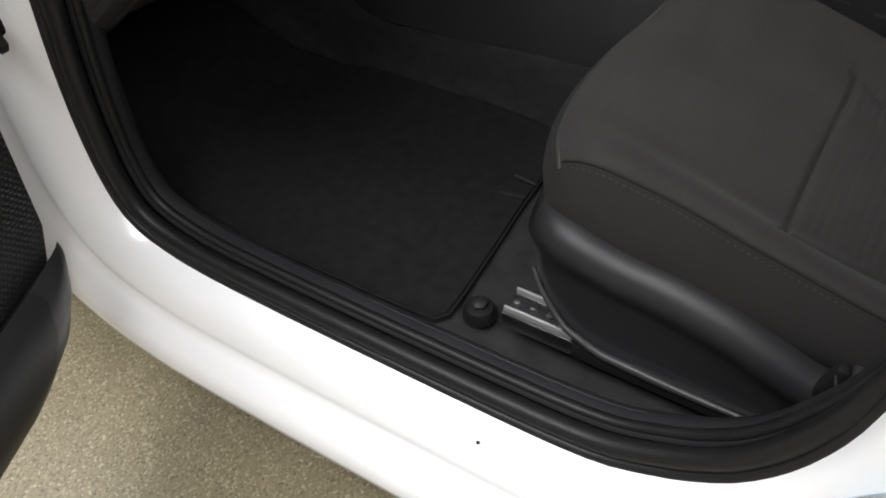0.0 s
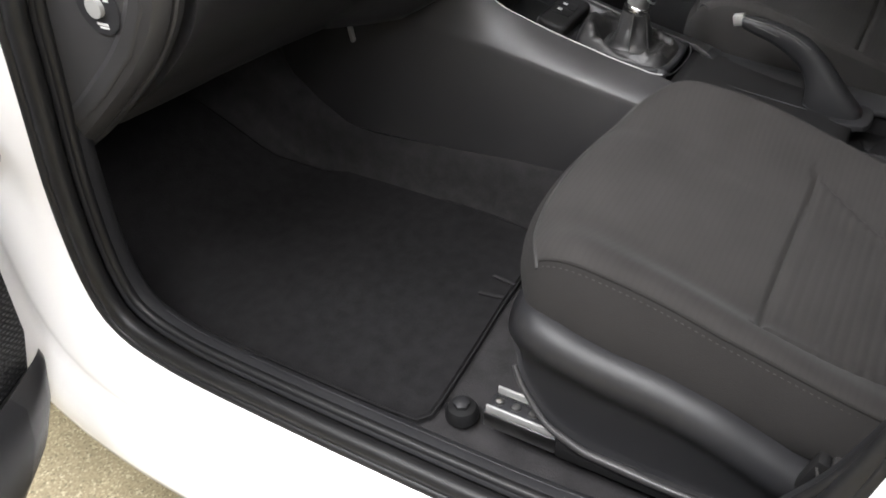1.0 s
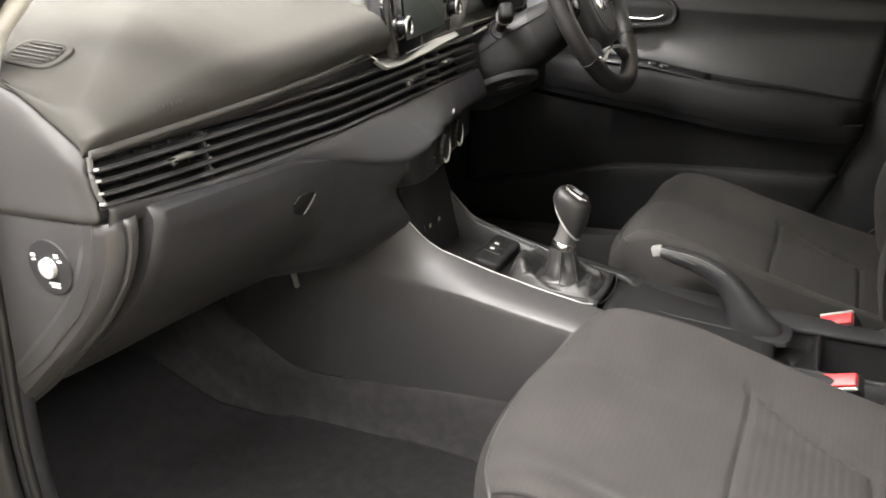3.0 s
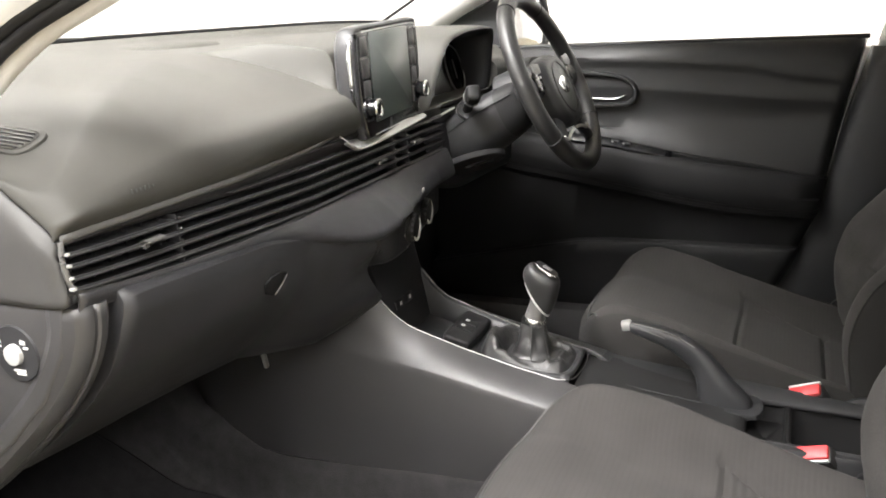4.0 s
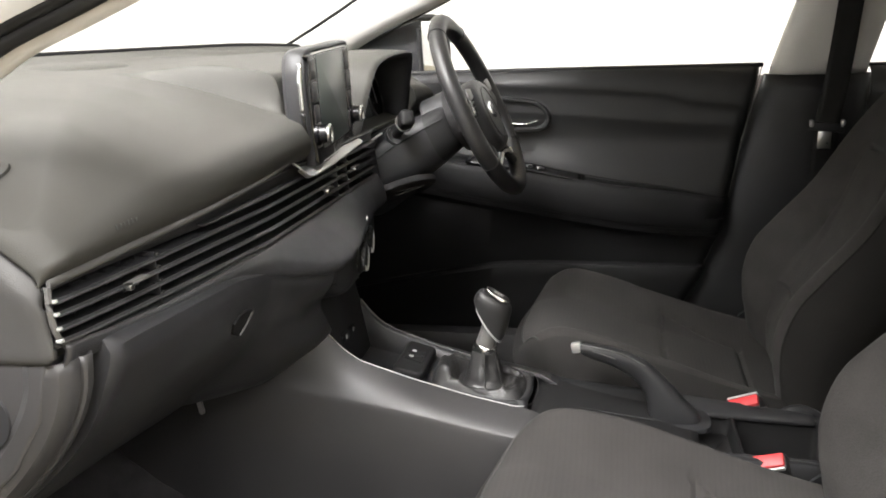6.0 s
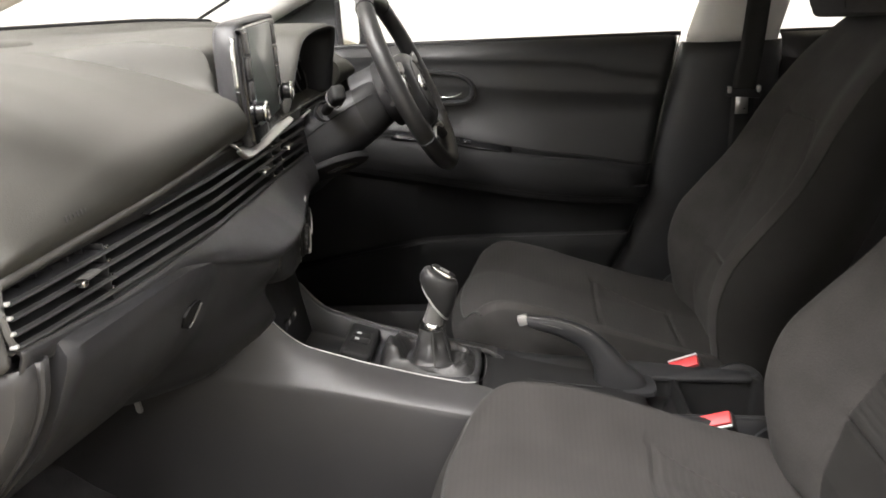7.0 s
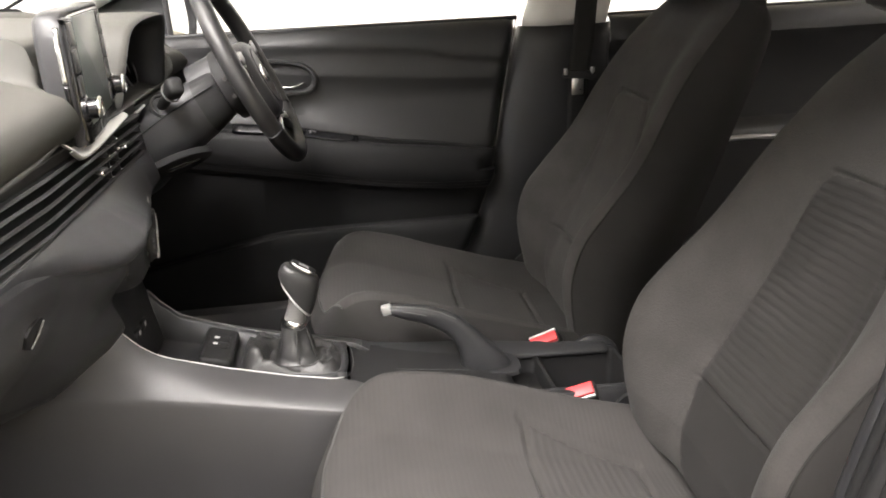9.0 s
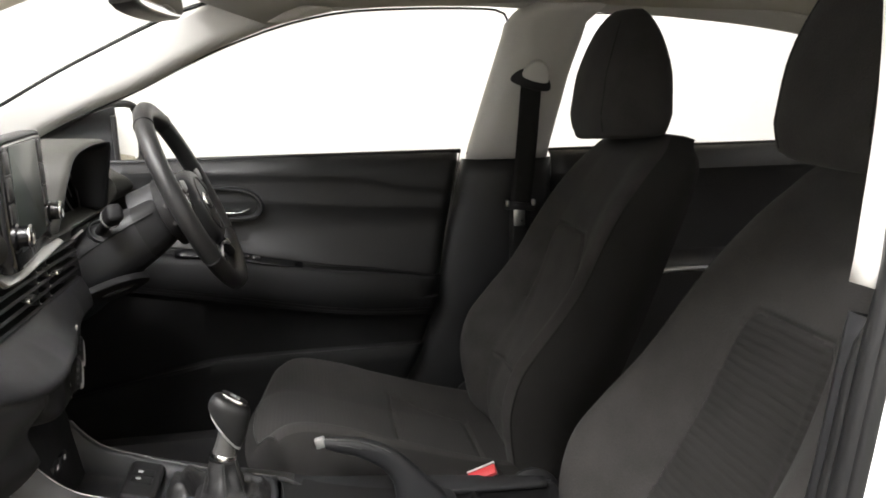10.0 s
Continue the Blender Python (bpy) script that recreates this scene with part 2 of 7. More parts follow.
def tube(name, pts, r, mat, parent=None, label="", n=10, steps=0, closed=False, flat=(1, 1), up=(0, 0, 1), caps=True):
    """A round or flattened bar along a curve; r may be a list along it."""
    p = crom(pts, steps, closed) if steps else np.array(pts, float)
    r = np.interp(np.linspace(0, 1, len(p)), np.linspace(0, 1, len(r)), r) if hasattr(r, "__len__") else np.full(len(p), r)
    if closed:
        d = np.roll(p, -1, 0) - np.roll(p, 1, 0)
    else:
        d = np.gradient(p, axis=0)
    d /= np.linalg.norm(d, axis=1)[:, None]
    s = np.cross(d, np.array(up, float))
    s /= np.linalg.norm(s, axis=1)[:, None] + 1e-9
    u = np.cross(s, d)
    a = np.linspace(0, 2 * np.pi, n, endpoint=False)
    P = p[:, None] + r[:, None, None] * (np.cos(a)[None, :, None] * s[:, None] * flat[0] + np.sin(a)[None, :, None] * u[:, None] * flat[1])
    return sheet(name, P, mat, parent, label, closed_u=closed, closed_v=True, caps=caps and not closed)


def box(name, centre, size, mat, parent=None, label="", bevel=0.004, turn=(0, 0, 0), segments=2, taper=None):
    """A block with rounded edges; taper shrinks its top in x and y."""
    bm = bmesh.new()
    bmesh.ops.create_cube(bm, size=1)
    for v in bm.verts:
        k = taper if taper and v.co.z > 0 else (1, 1)
        v.co = Vector((v.co.x * size[0] * k[0], v.co.y * size[1] * k[1], v.co.z * size[2]))
    if bevel:
        bmesh.ops.bevel(bm, geom=bm.edges[:], offset=min(bevel, min(size) * 0.45), segments=segments, affect="EDGES", profile=0.5)
    bmesh.ops.transform(bm, matrix=pose(*centre, *turn), verts=bm.verts[:])
    return part(name, bm, mat, parent, label)


def slab(name, outline, thick, m, mat, parent=None, label="", bevel=0.003, segments=2):
    """A flat outline given a thickness along its own z, with rounded edges, at the pose m."""
    bm = bmesh.new()
    low = [bm.verts.new((x, y, 0)) for x, y in outline]
    f = bm.faces.new(low)
    up = bmesh.ops.extrude_face_region(bm, geom=[f])
    bmesh.ops.translate(bm, vec=(0, 0, thick), verts=[v for v in up["geom"] if isinstance(v, bmesh.types.BMVert)])
    bmesh.ops.recalc_face_normals(bm, faces=bm.faces[:])
    if bevel:
        edges = [e for e in bm.edges if abs(e.verts[0].co.z - e.verts[1].co.z) < 1e-6 and e.verts[0].co.z > thick / 2]
        bmesh.ops.bevel(bm, geom=edges, offset=bevel, segments=segments, affect="EDGES", profile=0.5)
    bmesh.ops.transform(bm, matrix=m, verts=bm.verts[:])
    return part(name, bm, mat, parent, label, 30)


def lathe(name, profile, m, mat, parent=None, label="", n=24):
    """A turned shape: (radius, height) pairs about the z axis of the pose m."""
    a = np.linspace(0, 2 * np.pi, n, endpoint=False)
    P = np.array([[m @ Vector((max(r, 1e-4) * math.cos(t), max(r, 1e-4) * math.sin(t), h)) for t in a] for r, h in profile])
    return sheet(name, P, mat, parent, label, closed_v=True, caps=True, smooth=40)


def stitches(name, line, pitch, parent):
    """A row of short thread stitches along a seam."""
    p = np.array(line, float)
    run = np.r_[0, np.cumsum(np.linalg.norm(np.diff(p, axis=0), axis=1))]
    bm = bmesh.new()
    for at in np.arange(0, run[-1] - pitch, pitch):
        a, b = (Vector([np.interp(q, run, p[:, k]) for k in range(3)]) for q in (at, at + pitch * 0.6))
        m = frame_pose((a + b) / 2, b - a, (0, 0, 1)) @ Matrix.Diagonal(((b - a).length / 2, 0.0008, 0.0008, 1))
        bmesh.ops.create_icosphere(bm, subdivisions=1, radius=1, matrix=m)
    return part(name, bm, THREAD, parent, "row of grey stitches")


def round_rect(w, h, r, n=5):
    out = []
    for cx, cy, a0 in ((w / 2 - r, h / 2 - r, 0), (-w / 2 + r, h / 2 - r, 90), (-w / 2 + r, -h / 2 + r, 180), (w / 2 - r, -h / 2 + r, 270)):
        for k in range(n):
            a = radians(a0 + 90 * k / (n - 1))
            out.append((cx + r * math.cos(a), cy + r * math.sin(a)))
    return out


def ellipse(a, b, n=24):
    return [(a * math.cos(2 * math.pi * k / n), b * math.sin(2 * math.pi * k / n)) for k in range(n)]


def frame_pose(o, ex, ey):
    """A pose with its x along ex and y near ey, at o."""
    ex = Vector(ex).normalized()
    ez = ex.cross(Vector(ey)).normalized()
    ey = ez.cross(ex)
    return Matrix.Translation(o) @ Matrix((ex, ey, ez)).transposed().to_4x4()


# ---- the showroom round the car ----
def showroom():
    g = box("ground", (0, 0, -0.05), (14, 16, 0.1), EPOXY, bevel=0)
    tagged(g, "tan speckled epoxy showroom floor", "floor", kind="structure")
    for nm, c, s in (("wall_north", (0, 8.1, 2), (14, 0.2, 4)), ("wall_south", (0, -8.1, 2), (14, 0.2, 4)), ("wall_east", (7.1, 0, 2), (0.2, 16.4, 4)), ("wall_west", (-7.1, 0, 2), (0.2, 16.4, 4))):
        # unseen walls take the grey that weakens the fill light
        grey = nm in ("wall_west", "wall_south")
        tagged(box(nm, c, s, WALL_UNSEEN if grey else WALL, bevel=0), f"plain {'grey' if grey else 'white'} painted showroom wall", "wall", kind="structure")
    tagged(box("ceiling", (0, 0, 4.05), (14.4, 16.4, 0.1), WALL, bevel=0), "plain white showroom ceiling", "ceiling", kind="structure")


def added_lights():
    # added lamps with no fixture in view, placed to balance the light
    for x, y, power in ((-2.6, -3.4, 0.6), (-2.6, 0.4, 1.2), (-2.6, 4.2, 0.22), (0.0, -6.4, 0.25), (-0.9, 2.5, 0.4), (0.0, 6.5, 1.0), (5.6, -3.2, 0.36), (5.6, 3.2, 0.36), (-5.6, -3.2, 0.45), (-5.6, 3.2, 0.3)):
        d = bpy.data.lights.new("added_area_light", "AREA")
        d.shape, d.size, d.size_y, d.energy, d.color = "RECTANGLE", 1.2, 3.4, LAMP * power, (1.0, 0.987, 0.965)
        ob = new("added_area_light", d)
        ob.location = (x, y, 3.9 if max(abs(x), y) > 5 else 3.96)
        if abs(x) > 5:
            ob.rotation_euler = (0, radians(-42 if x > 0 else 42), 0)  # added lamps turned towards the walls
        if y > 5:
            d.size, d.size_y = 6.0, 1.2
            ob.rotation_euler = (radians(42), 0, 0)


LAMP = 720.0
showroom()
added_lights()

# ---- the car's shell ----
APERTURE = [(0.25, 0.345), (0.49, 0.348), (0.585, 0.36), (0.64, 0.385), (0.662, 0.43), (0.669, 0.50), (0.664, 0.60), (0.645, 0.72), (0.62, 0.88), (0.585, 1.02),
            (0.55, 1.075), (0.49, 1.122), (0.41, 1.157), (0.215, 1.24), (0.05, 1.31), (-0.15, 1.345), (-0.30, 1.34), (-0.375, 1.31), (-0.385, 1.24), (-0.36, 1.13), (-0.31, 0.99),
            (-0.275, 0.86), (-0.235, 0.72), (-0.214, 0.60), (-0.20, 0.535), (-0.172, 0.47), (-0.13, 0.417), (-0.065, 0.375), (0.02, 0.35)]


def side_x(z):
    """Half-width of the door aperture at a height: upright below the belt, leaning in above it."""
    return np.interp(z, [0.0, 0.8, 1.0, 1.35], [0.735, 0.735, 0.712, 0.585])


def aperture_ring(n=160):
    yz = crom(APERTURE, n, True)
    d = np.roll(yz, -1, 0) - np.roll(yz, 1, 0)
    d /= np.linalg.norm(d, axis=1)[:, None]
    out = np.stack([d[:, 1], -d[:, 0]], 1)
    if out[0, 1] > 0:
        out = -out
    return yz, out


def swept(profile, idx, yz, out, sign=-1):
    """Points of a profile of (outward, towards the outside) pairs carried along part of the aperture."""
    P = []
    for i in idx:
        row = []
        for d, dx in profile:
            y, z = yz[i] + out[i] * d
            row.append((sign * (side_x(yz[i][1]) + dx), y, z))
        P.append(row)
    return np.array(P)


car = thing("car", (0, 0.0, 0.0), "white five-door hatchback with its front passenger door open", "car")
YZ, OUT = aperture_ring()
N = len(YZ)
ALL = list(range(N))


def car_shell():
    prof = [(-0.002, -0.012), (0.0, 0.004), (0.006, 0.02), (0.014, 0.034), (0.03, 0.044), (0.05, 0.055), (0.058, 0.056), (0.066, 0.056), (0.074, 0.064), (0.09, 0.083), (0.115, 0.094), (0.135, 0.09), (0.16, 0.07)]
    sheet("body_side", swept(prof, ALL, YZ, OUT), PAINT, car, "glossy white painted door frame and sill", closed_u=True)
    # on the centre pillar the seal sits further out; above the belt it leaves the pale trim bare
    rear = np.array([np.clip((z - 0.5) / 0.2, 0, 1) * np.clip((-o[0] - 0.4) / 0.3, 0, 1) for (y, z), o in zip(YZ, OUT)])
    bare = np.array([np.clip((z - 0.95) / 0.05, 0, 1) * np.clip((-o[0] - 0.4) / 0.3, 0, 1) for (y, z), o in zip(YZ, OUT)])
    # on the windscreen pillar the pale trim stands proud of a slim seal
    fore = np.array([np.clip((z - 1.0) / 0.06, 0, 1) * np.clip((o[0] - 0.05) / 0.2, 0, 1) for (y, z), o in zip(YZ, OUT)])
    bead = np.array([(-(side_x(z) - 0.004), y, z) for y, z in YZ - OUT * (0.008 - 0.002 * fore - 0.014 * np.maximum(bare, rear * 0.9))[:, None]])
    lip = np.array([(-(side_x(p[1]) - 0.03 + 0.024 * b + 0.014 * f), *p) for p, b, f in zip(YZ - OUT * (0.012 - 0.009 * fore - 0.022 * np.maximum(bare * 0.75, rear))[:, None], bare, fore)])
    rim = np.array([(-(side_x(z) + 0.006), y, z) for y, z in YZ + OUT * 0.003])
    seal = tube("door_seal", bead, 0.0125 - 0.005 * fore, RUBBER, car, "black rubber weatherstrip round the door opening", n=10, closed=True, up=(1, 0, 0))
    tube("seal_lip", lip, 0.007, RUBBER, seal, n=8, closed=True, up=(1, 0, 0))
    tube("seal_flange", rim, 0.007, RUBBER, seal, n=8, closed=True, up=(1, 0, 0))
    low = [i for i in ALL if YZ[i][1] < 0.985]
    k = next(n for n in range(len(low)) if low[n] - low[n - 1] not in (1, 1 - N))
    low = low[k:] + low[:k]
    high = [i for i in ALL if YZ[i][1] >= 0.98]
    inner = [(-0.008, -0.02), (-0.0125, -0.03), (-0.014, -0.042), (-0.012, -0.052), (-0.004, -0.058), (0.02, -0.062), (0.06, -0.064), (0.12, -0.064)]
    SH = YZ + OUT * 0.022 * rear[:, None]
    P = swept(inner, low, SH, OUT)
    slim = swept([(-0.006, -0.02), (-0.012, -0.03), (-0.014, -0.042), (-0.008, -0.052), (0.01, -0.058), (0.03, -0.06), (0.06, -0.06), (0.12, -0.06)], low, SH, OUT)
    k = np.array([np.clip((-OUT[i][0] - 0.35) / 0.5, 0, 1) for i in low])[:, None, None]
    P = P * (1 - k) + slim * k
    sheet("sill_trim", P, DEEP, car, "black plastic scuff plate and pillar trim", solid=0.003)
    upper = [(-0.006, -0.016), (-0.012, -0.026), (-0.01, -0.038), (0.004, -0.046), (0.04, -0.05), (0.09, -0.048)]
    P = swept(upper, high, YZ + OUT * 0.008 * bare[:, None], OUT)
    proud = swept([(0.0, -0.012), (-0.013, -0.016), (-0.016, -0.022), (-0.014, -0.03), (0.0, -0.034), (0.03, -0.036)], high, YZ, OUT)
    k = np.array([fore[i] for i in high])[:, None, None]
    P = P * (1 - k) + proud * k
    sheet("pillar_trim", P, TRIM, car, "pale grey pillar and roof rail trim", solid=0.003)
    # raised step line on the scuff plate
    step = [i for i in low if YZ[i][1] < 0.37]
    tube("scuff_ridge", np.array([(-(side_x(YZ[i][1]) - 0.048), YZ[i][0] - OUT[i][0] * 0.0145, YZ[i][1] - OUT[i][1] * 0.0145) for i in step]), 0.0016, PLASTIC_LO, car, n=6, up=(1, 0, 0))
    for y in (-0.024, 0.60):
        box("scuff_joint", (-0.694, y, 0.358), (0.05, 0.003, 0.006), DEEP, car, bevel=0.001)
    # driver-side sill
    rows = [[(0.60, y, 0.27), (0.605, y, 0.37), (0.612, y, 0.39), (0.63, y, 0.397), (0.66, y, 0.395), (0.73, y, 0.385), (0.80, y, 0.36), (0.82, y, 0.22)] for y in np.linspace(-0.5, 0.85, 8)]
    sheet("driver_sill", loft(rows, 12, 20), PLASTIC, car, "black plastic scuff plate on the driver side", solid=0.004)
    # plain outer panels that close the shell
    rows = []
    for y in np.linspace(-0.52, -1.75, 10):
        rows.append([(-0.815, y, 0.22), (-0.83, y, 0.35), (-0.835, y, 0.6), (-0.815, y, 0.85), (-0.765, y, 0.985)])
    sheet("rear_door_skin", loft(rows, 10, 14), PAINT, car, "white rear door outer panel", solid=0.01)
    rows = []
    for y in np.linspace(0.85, -1.75, 14):
        rows.append([(0.815, y, 0.22), (0.835, y, 0.35), (0.84, y, 0.6), (0.82, y, 0.85), (0.765, y, 0.985)])
    sheet("driver_side_skin", loft(rows, 14, 14), PAINT, car, "white outer panel of the driver side", solid=0.01)
    rows = []
    for x in np.linspace(-0.66, 0.66, 13):
        k = (x / 0.66) ** 2
        rows.append([(x, 0.335 - 0.1 * k, 1.36 - 0.035 * k), (x, 0.0, 1.415 - 0.06 * k), (x, -0.7, 1.42 - 0.065 * k), (x, -1.35, 1.36 - 0.06 * k)])
    sheet("roof", loft(rows, 13, 14), PAINT, car, "white roof panel", solid=0.012, side=1)
    rows = []
    for x in np.linspace(-0.575, 0.575, 15):
        k = abs(x / 0.575)
        drop = 0.03 * k**2 + 0.022 * k**8
        rows.append([(x, 0.315 - 0.085 * k**2 - 0.1 * k**6, 1.342 - drop), (x, 0.1 - 0.05 * k**6, 1.372 - drop), (x, -0.5, 1.378 - drop), (x, -1.35, 1.33 - drop)])
    sheet("headliner", loft(rows, 15, 14), TRIM, car, "pale grey woven headliner", solid=0.006)
    # unseen rear parts, added to keep light from behind out of the cabin
    for s in (-1, 1):
        rows = [[(s * 0.66, y, 1.0), (s * 0.62, y - 0.02, 1.15), (s * 0.56, y - 0.05, 1.32)] for y in (-1.22, -1.5, -1.8)]
        sheet("rear_pillar", loft(rows, 6, 8), TRIM, car, "pale rear pillar trim", solid=0.02)
    box("rear_header", (0, -1.46, 1.29), (1.15, 0.1, 0.12), TRIM, car, "plain header over the rear window", bevel=0.02)
    box("rear_bench", (0, -1.3, 0.72), (1.25, 0.14, 0.6), FABRIC_SIDE, car, "dark rear bench back", bevel=0.05, turn=(15, 0, 0))
    box("tailgate", (0, -1.72, 0.62), (1.5, 0.06, 0.75), PAINT, car, "plain white tailgate", bevel=0.02)
    box("rear_deck", (0, -1.5, 0.62), (1.3, 0.4, 0.03), CARPET, car, "black carpeted load cover", bevel=0.01)
    box("front_bulkhead", (0, 1.2, 0.62), (1.5, 0.04, 0.8), DEEP, car, bevel=0.01)
    for s in (-1, 1):
        box("inner_wing", (s * 0.72, 0.95, 0.6), (0.04, 0.5, 0.76), DEEP, car, bevel=0.01)
    box("underbody", (0, -0.3, 0.2), (1.5, 3.0, 0.03), DEEP, car, bevel=0.01)
    # windscreen and glass
    rows = []
    for x in np.linspace(-0.66, 0.66, 13):
        k = (x / 0.66) ** 2
        rows.append([(x, 1.14 - 0.42 * k, 1.082), (x * 0.95, 0.75 - 0.28 * k, 1.245 - 0.02 * k), (x * 0.88, 0.325 - 0.09 * k, 1.352 - 0.03 * k)])
    pane = sheet("windscreen", loft(rows, 13, 12), GLASS, car, "clear curved windscreen glass")
    pane.visible_shadow = False
    # driver-side pillars
    e1 = [(0.655, 0.84, 1.05), (0.618, 0.673, 1.132), (0.595, 0.553, 1.195), (0.575, 0.436, 1.25), (0.557, 0.321, 1.30), (0.535, 0.21, 1.335)]
    e2 = [(0.69, 0.68, 1.045), (0.655, 0.54, 1.113), (0.631, 0.40, 1.17), (0.605, 0.26, 1.237), (0.586, 0.13, 1.287), (0.575, 0.0, 1.318)]
    rows = [[a, tuple(np.array(a) * 0.5 + np.array(b) * 0.5 + (-0.012, 0.0, 0.0)), tuple(np.array(a) * 0.12 + np.array(b) * 0.88 + (-0.02, -0.004, 0.002)), b, tuple(np.array(b) + (0.03, 0.01, 0.0))] for a, b in zip(e1, e2)]
    sheet("a_pillar_trim", loft(rows, 26, 12), TRIM, car, "pale grey windscreen pillar trim", solid=0.004)
    tube("windscreen_seal", np.array(e1) + (0.0, 0.006, 0.002), 0.0035, RUBBER, car, "black windscreen edge", n=8, steps=24)
    rail = [(0.575, 0.0, 1.318), (0.573, -0.131, 1.326), (0.573, -0.312, 1.326), (0.575, -0.45, 1.318), (0.58, -0.6, 1.312), (0.582, -0.766, 1.301), (0.594, -1.066, 1.266), (0.61, -1.35, 1.21)]
    rows = [[(x - 0.05, y, z + 0.03), (x - 0.02, y, z + 0.012), (x, y, z), (x + 0.03, y, z + 0.004)] for x, y, z in rail]
    sheet("roof_rail_trim", loft(rows, 30, 8), TRIM, car, "pale grey roof rail trim", solid=0.004)
    # centre pillar: pale above the belt, black below
    def pillar(z):
        return np.interp(z, [1.0, 1.16, 1.30, 1.33], [-0.312, -0.352, -0.388, -0.43]), np.interp(z, [1.0, 1.18, 1.30, 1.33], [-0.488, -0.518, -0.55, -0.60])
    rows = []
    for z in np.linspace(0.985, 1.325, 12):
        a, b = pillar(z)
        x = 0.69 - (z - 1.0) * 0.36
        rows.append([(x + 0.02, a + 0.006, z), (x - 0.008, a, z), (x - 0.03, a - 0.03, z), (x - 0.034, (a + b) / 2, z), (x - 0.03, b + 0.03, z), (x - 0.008, b, z), (x + 0.02, b - 0.006, z)])
    sheet("b_pillar_upper", loft(rows, 14, 20), TRIM, car, "pale grey upper centre pillar trim", solid=0.004)
    rows = []
    for z in (0.33, 0.48, 0.62, 0.735, 0.868, 0.99):
        a = np.interp(z, [0.33, 0.486, 0.62, 0.735, 0.868, 1.005], [-0.06, -0.139, -0.191, -0.218, -0.253, -0.29]) - 0.012
        rows.append([(0.70, a + 0.004, z), (0.676, a - 0.004, z), (0.655, a - 0.035, z), (0.648, (a - 0.49) / 2, z), (0.655, -0.47, z), (0.68, -0.497, z)])
    sheet("b_pillar_lower", loft(rows, 20, 18), PLASTIC_LO, car, "black lower centre pillar trim", solid=0.004)
    # door glass seals and panes
    win = [(0.676, 0.58, 1.085), (0.66, 0.5, 1.125), (0.64, 0.41, 1.162), (0.622, 0.33, 1.2), (0.607, 0.22, 1.248), (0.59, 0.10, 1.288), (0.583, -0.02, 1.312), (0.581, -0.15, 1.319), (0.581, -0.30, 1.319), (0.583, -0.362, 1.312), (0.592, -0.38, 1.28), (0.64, -0.35, 1.15), (0.695, -0.305, 1.0)]
    tube("front_window_seal", np.array(win) + (0.012, 0, 0), 0.0026, RUBBER, car, "black window channel", n=8, steps=60)
    rwin = [(0.69, -0.49, 1.0), (0.625, -0.522, 1.18), (0.585, -0.553, 1.295), (0.583, -0.60, 1.305), (0.585, -0.766, 1.298), (0.60, -1.066, 1.262), (0.62, -1.3, 1.2)]
    tube("rear_window_seal", np.array(rwin) + (0.014, 0, 0.002), 0.0018, RUBBER, car, "black window channel", n=8, steps=40)
    for nm, ya, yb, zt in (("front_door_glass", 0.60, -0.37, 1.33), ("rear_door_glass", -0.50, -1.5, 1.32)):
        P = np.array([[(0.712 - (z - 1) * 0.36, y, z) for z in (0.99, 1.1, 1.2, zt)] for y in np.linspace(ya, yb, 6)])
        g = sheet(nm, P, GLASS, car, "clear door window glass")
        g.visible_shadow = False
    # bonnet and front wings that close the nose, and the wheels under the shell
    rows = []
    for x in np.linspace(-0.8, 0.8, 17):
        k = abs(x / 0.8)
        rows.append([(x, 1.16 - 0.3 * k**2, 1.03 - 0.07 * k**3), (x, 1.45, 0.97 - 0.1 * k**3), (x * 0.97, 1.75, 0.87 - 0.12 * k**3), (x * 0.93, 1.95 - 0.1 * k**2, 0.72 - 0.1 * k**3), (x * 0.92, 2.0 - 0.12 * k**2, 0.45), (x * 0.92, 1.95 - 0.1 * k**2, 0.22)])
    sheet("bonnet", loft(rows, 22, 26), PAINT, car, "white bonnet and nose", solid=0.01, side=1)
    for s in (-1, 1):
        P = []
        for y in np.linspace(0.84, 1.93, 14):
            arch = 0.22 + 0.36 * max(0.0, 1 - ((y - 1.42) / 0.35) ** 2) ** 0.5
            top = np.interp(y, [0.84, 1.45, 1.75, 1.95], [0.95, 0.86, 0.74, 0.6])
            P.append([(s * (0.80 - 0.05 * max(0, y - 1.6)), y, arch + (top - arch) * q) for q in (0, 0.3, 0.6, 0.85, 1)])
        sheet("front_wing", np.array(P), PAINT, car, "white front wing", solid=0.01)
        for y in (1.42, -1.13):
            m = frame_pose(Vector((s * 0.70, y, 0.305)), (0, 1, 0), (0, 0, s))
            tyre = lathe("tyre", [(0.19, -0.09), (0.27, -0.095), (0.298, -0.08), (0.305, 0.0), (0.298, 0.08), (0.27, 0.095), (0.19, 0.09)], m, RUBBER, car, "black rubber tyre", n=40)
            lathe("rim", [(0.0, 0.06), (0.05, 0.07), (0.15, 0.06), (0.185, 0.085), (0.195, 0.085)], m, SILVER, tyre, "plain silver wheel", n=40)


car_shell()


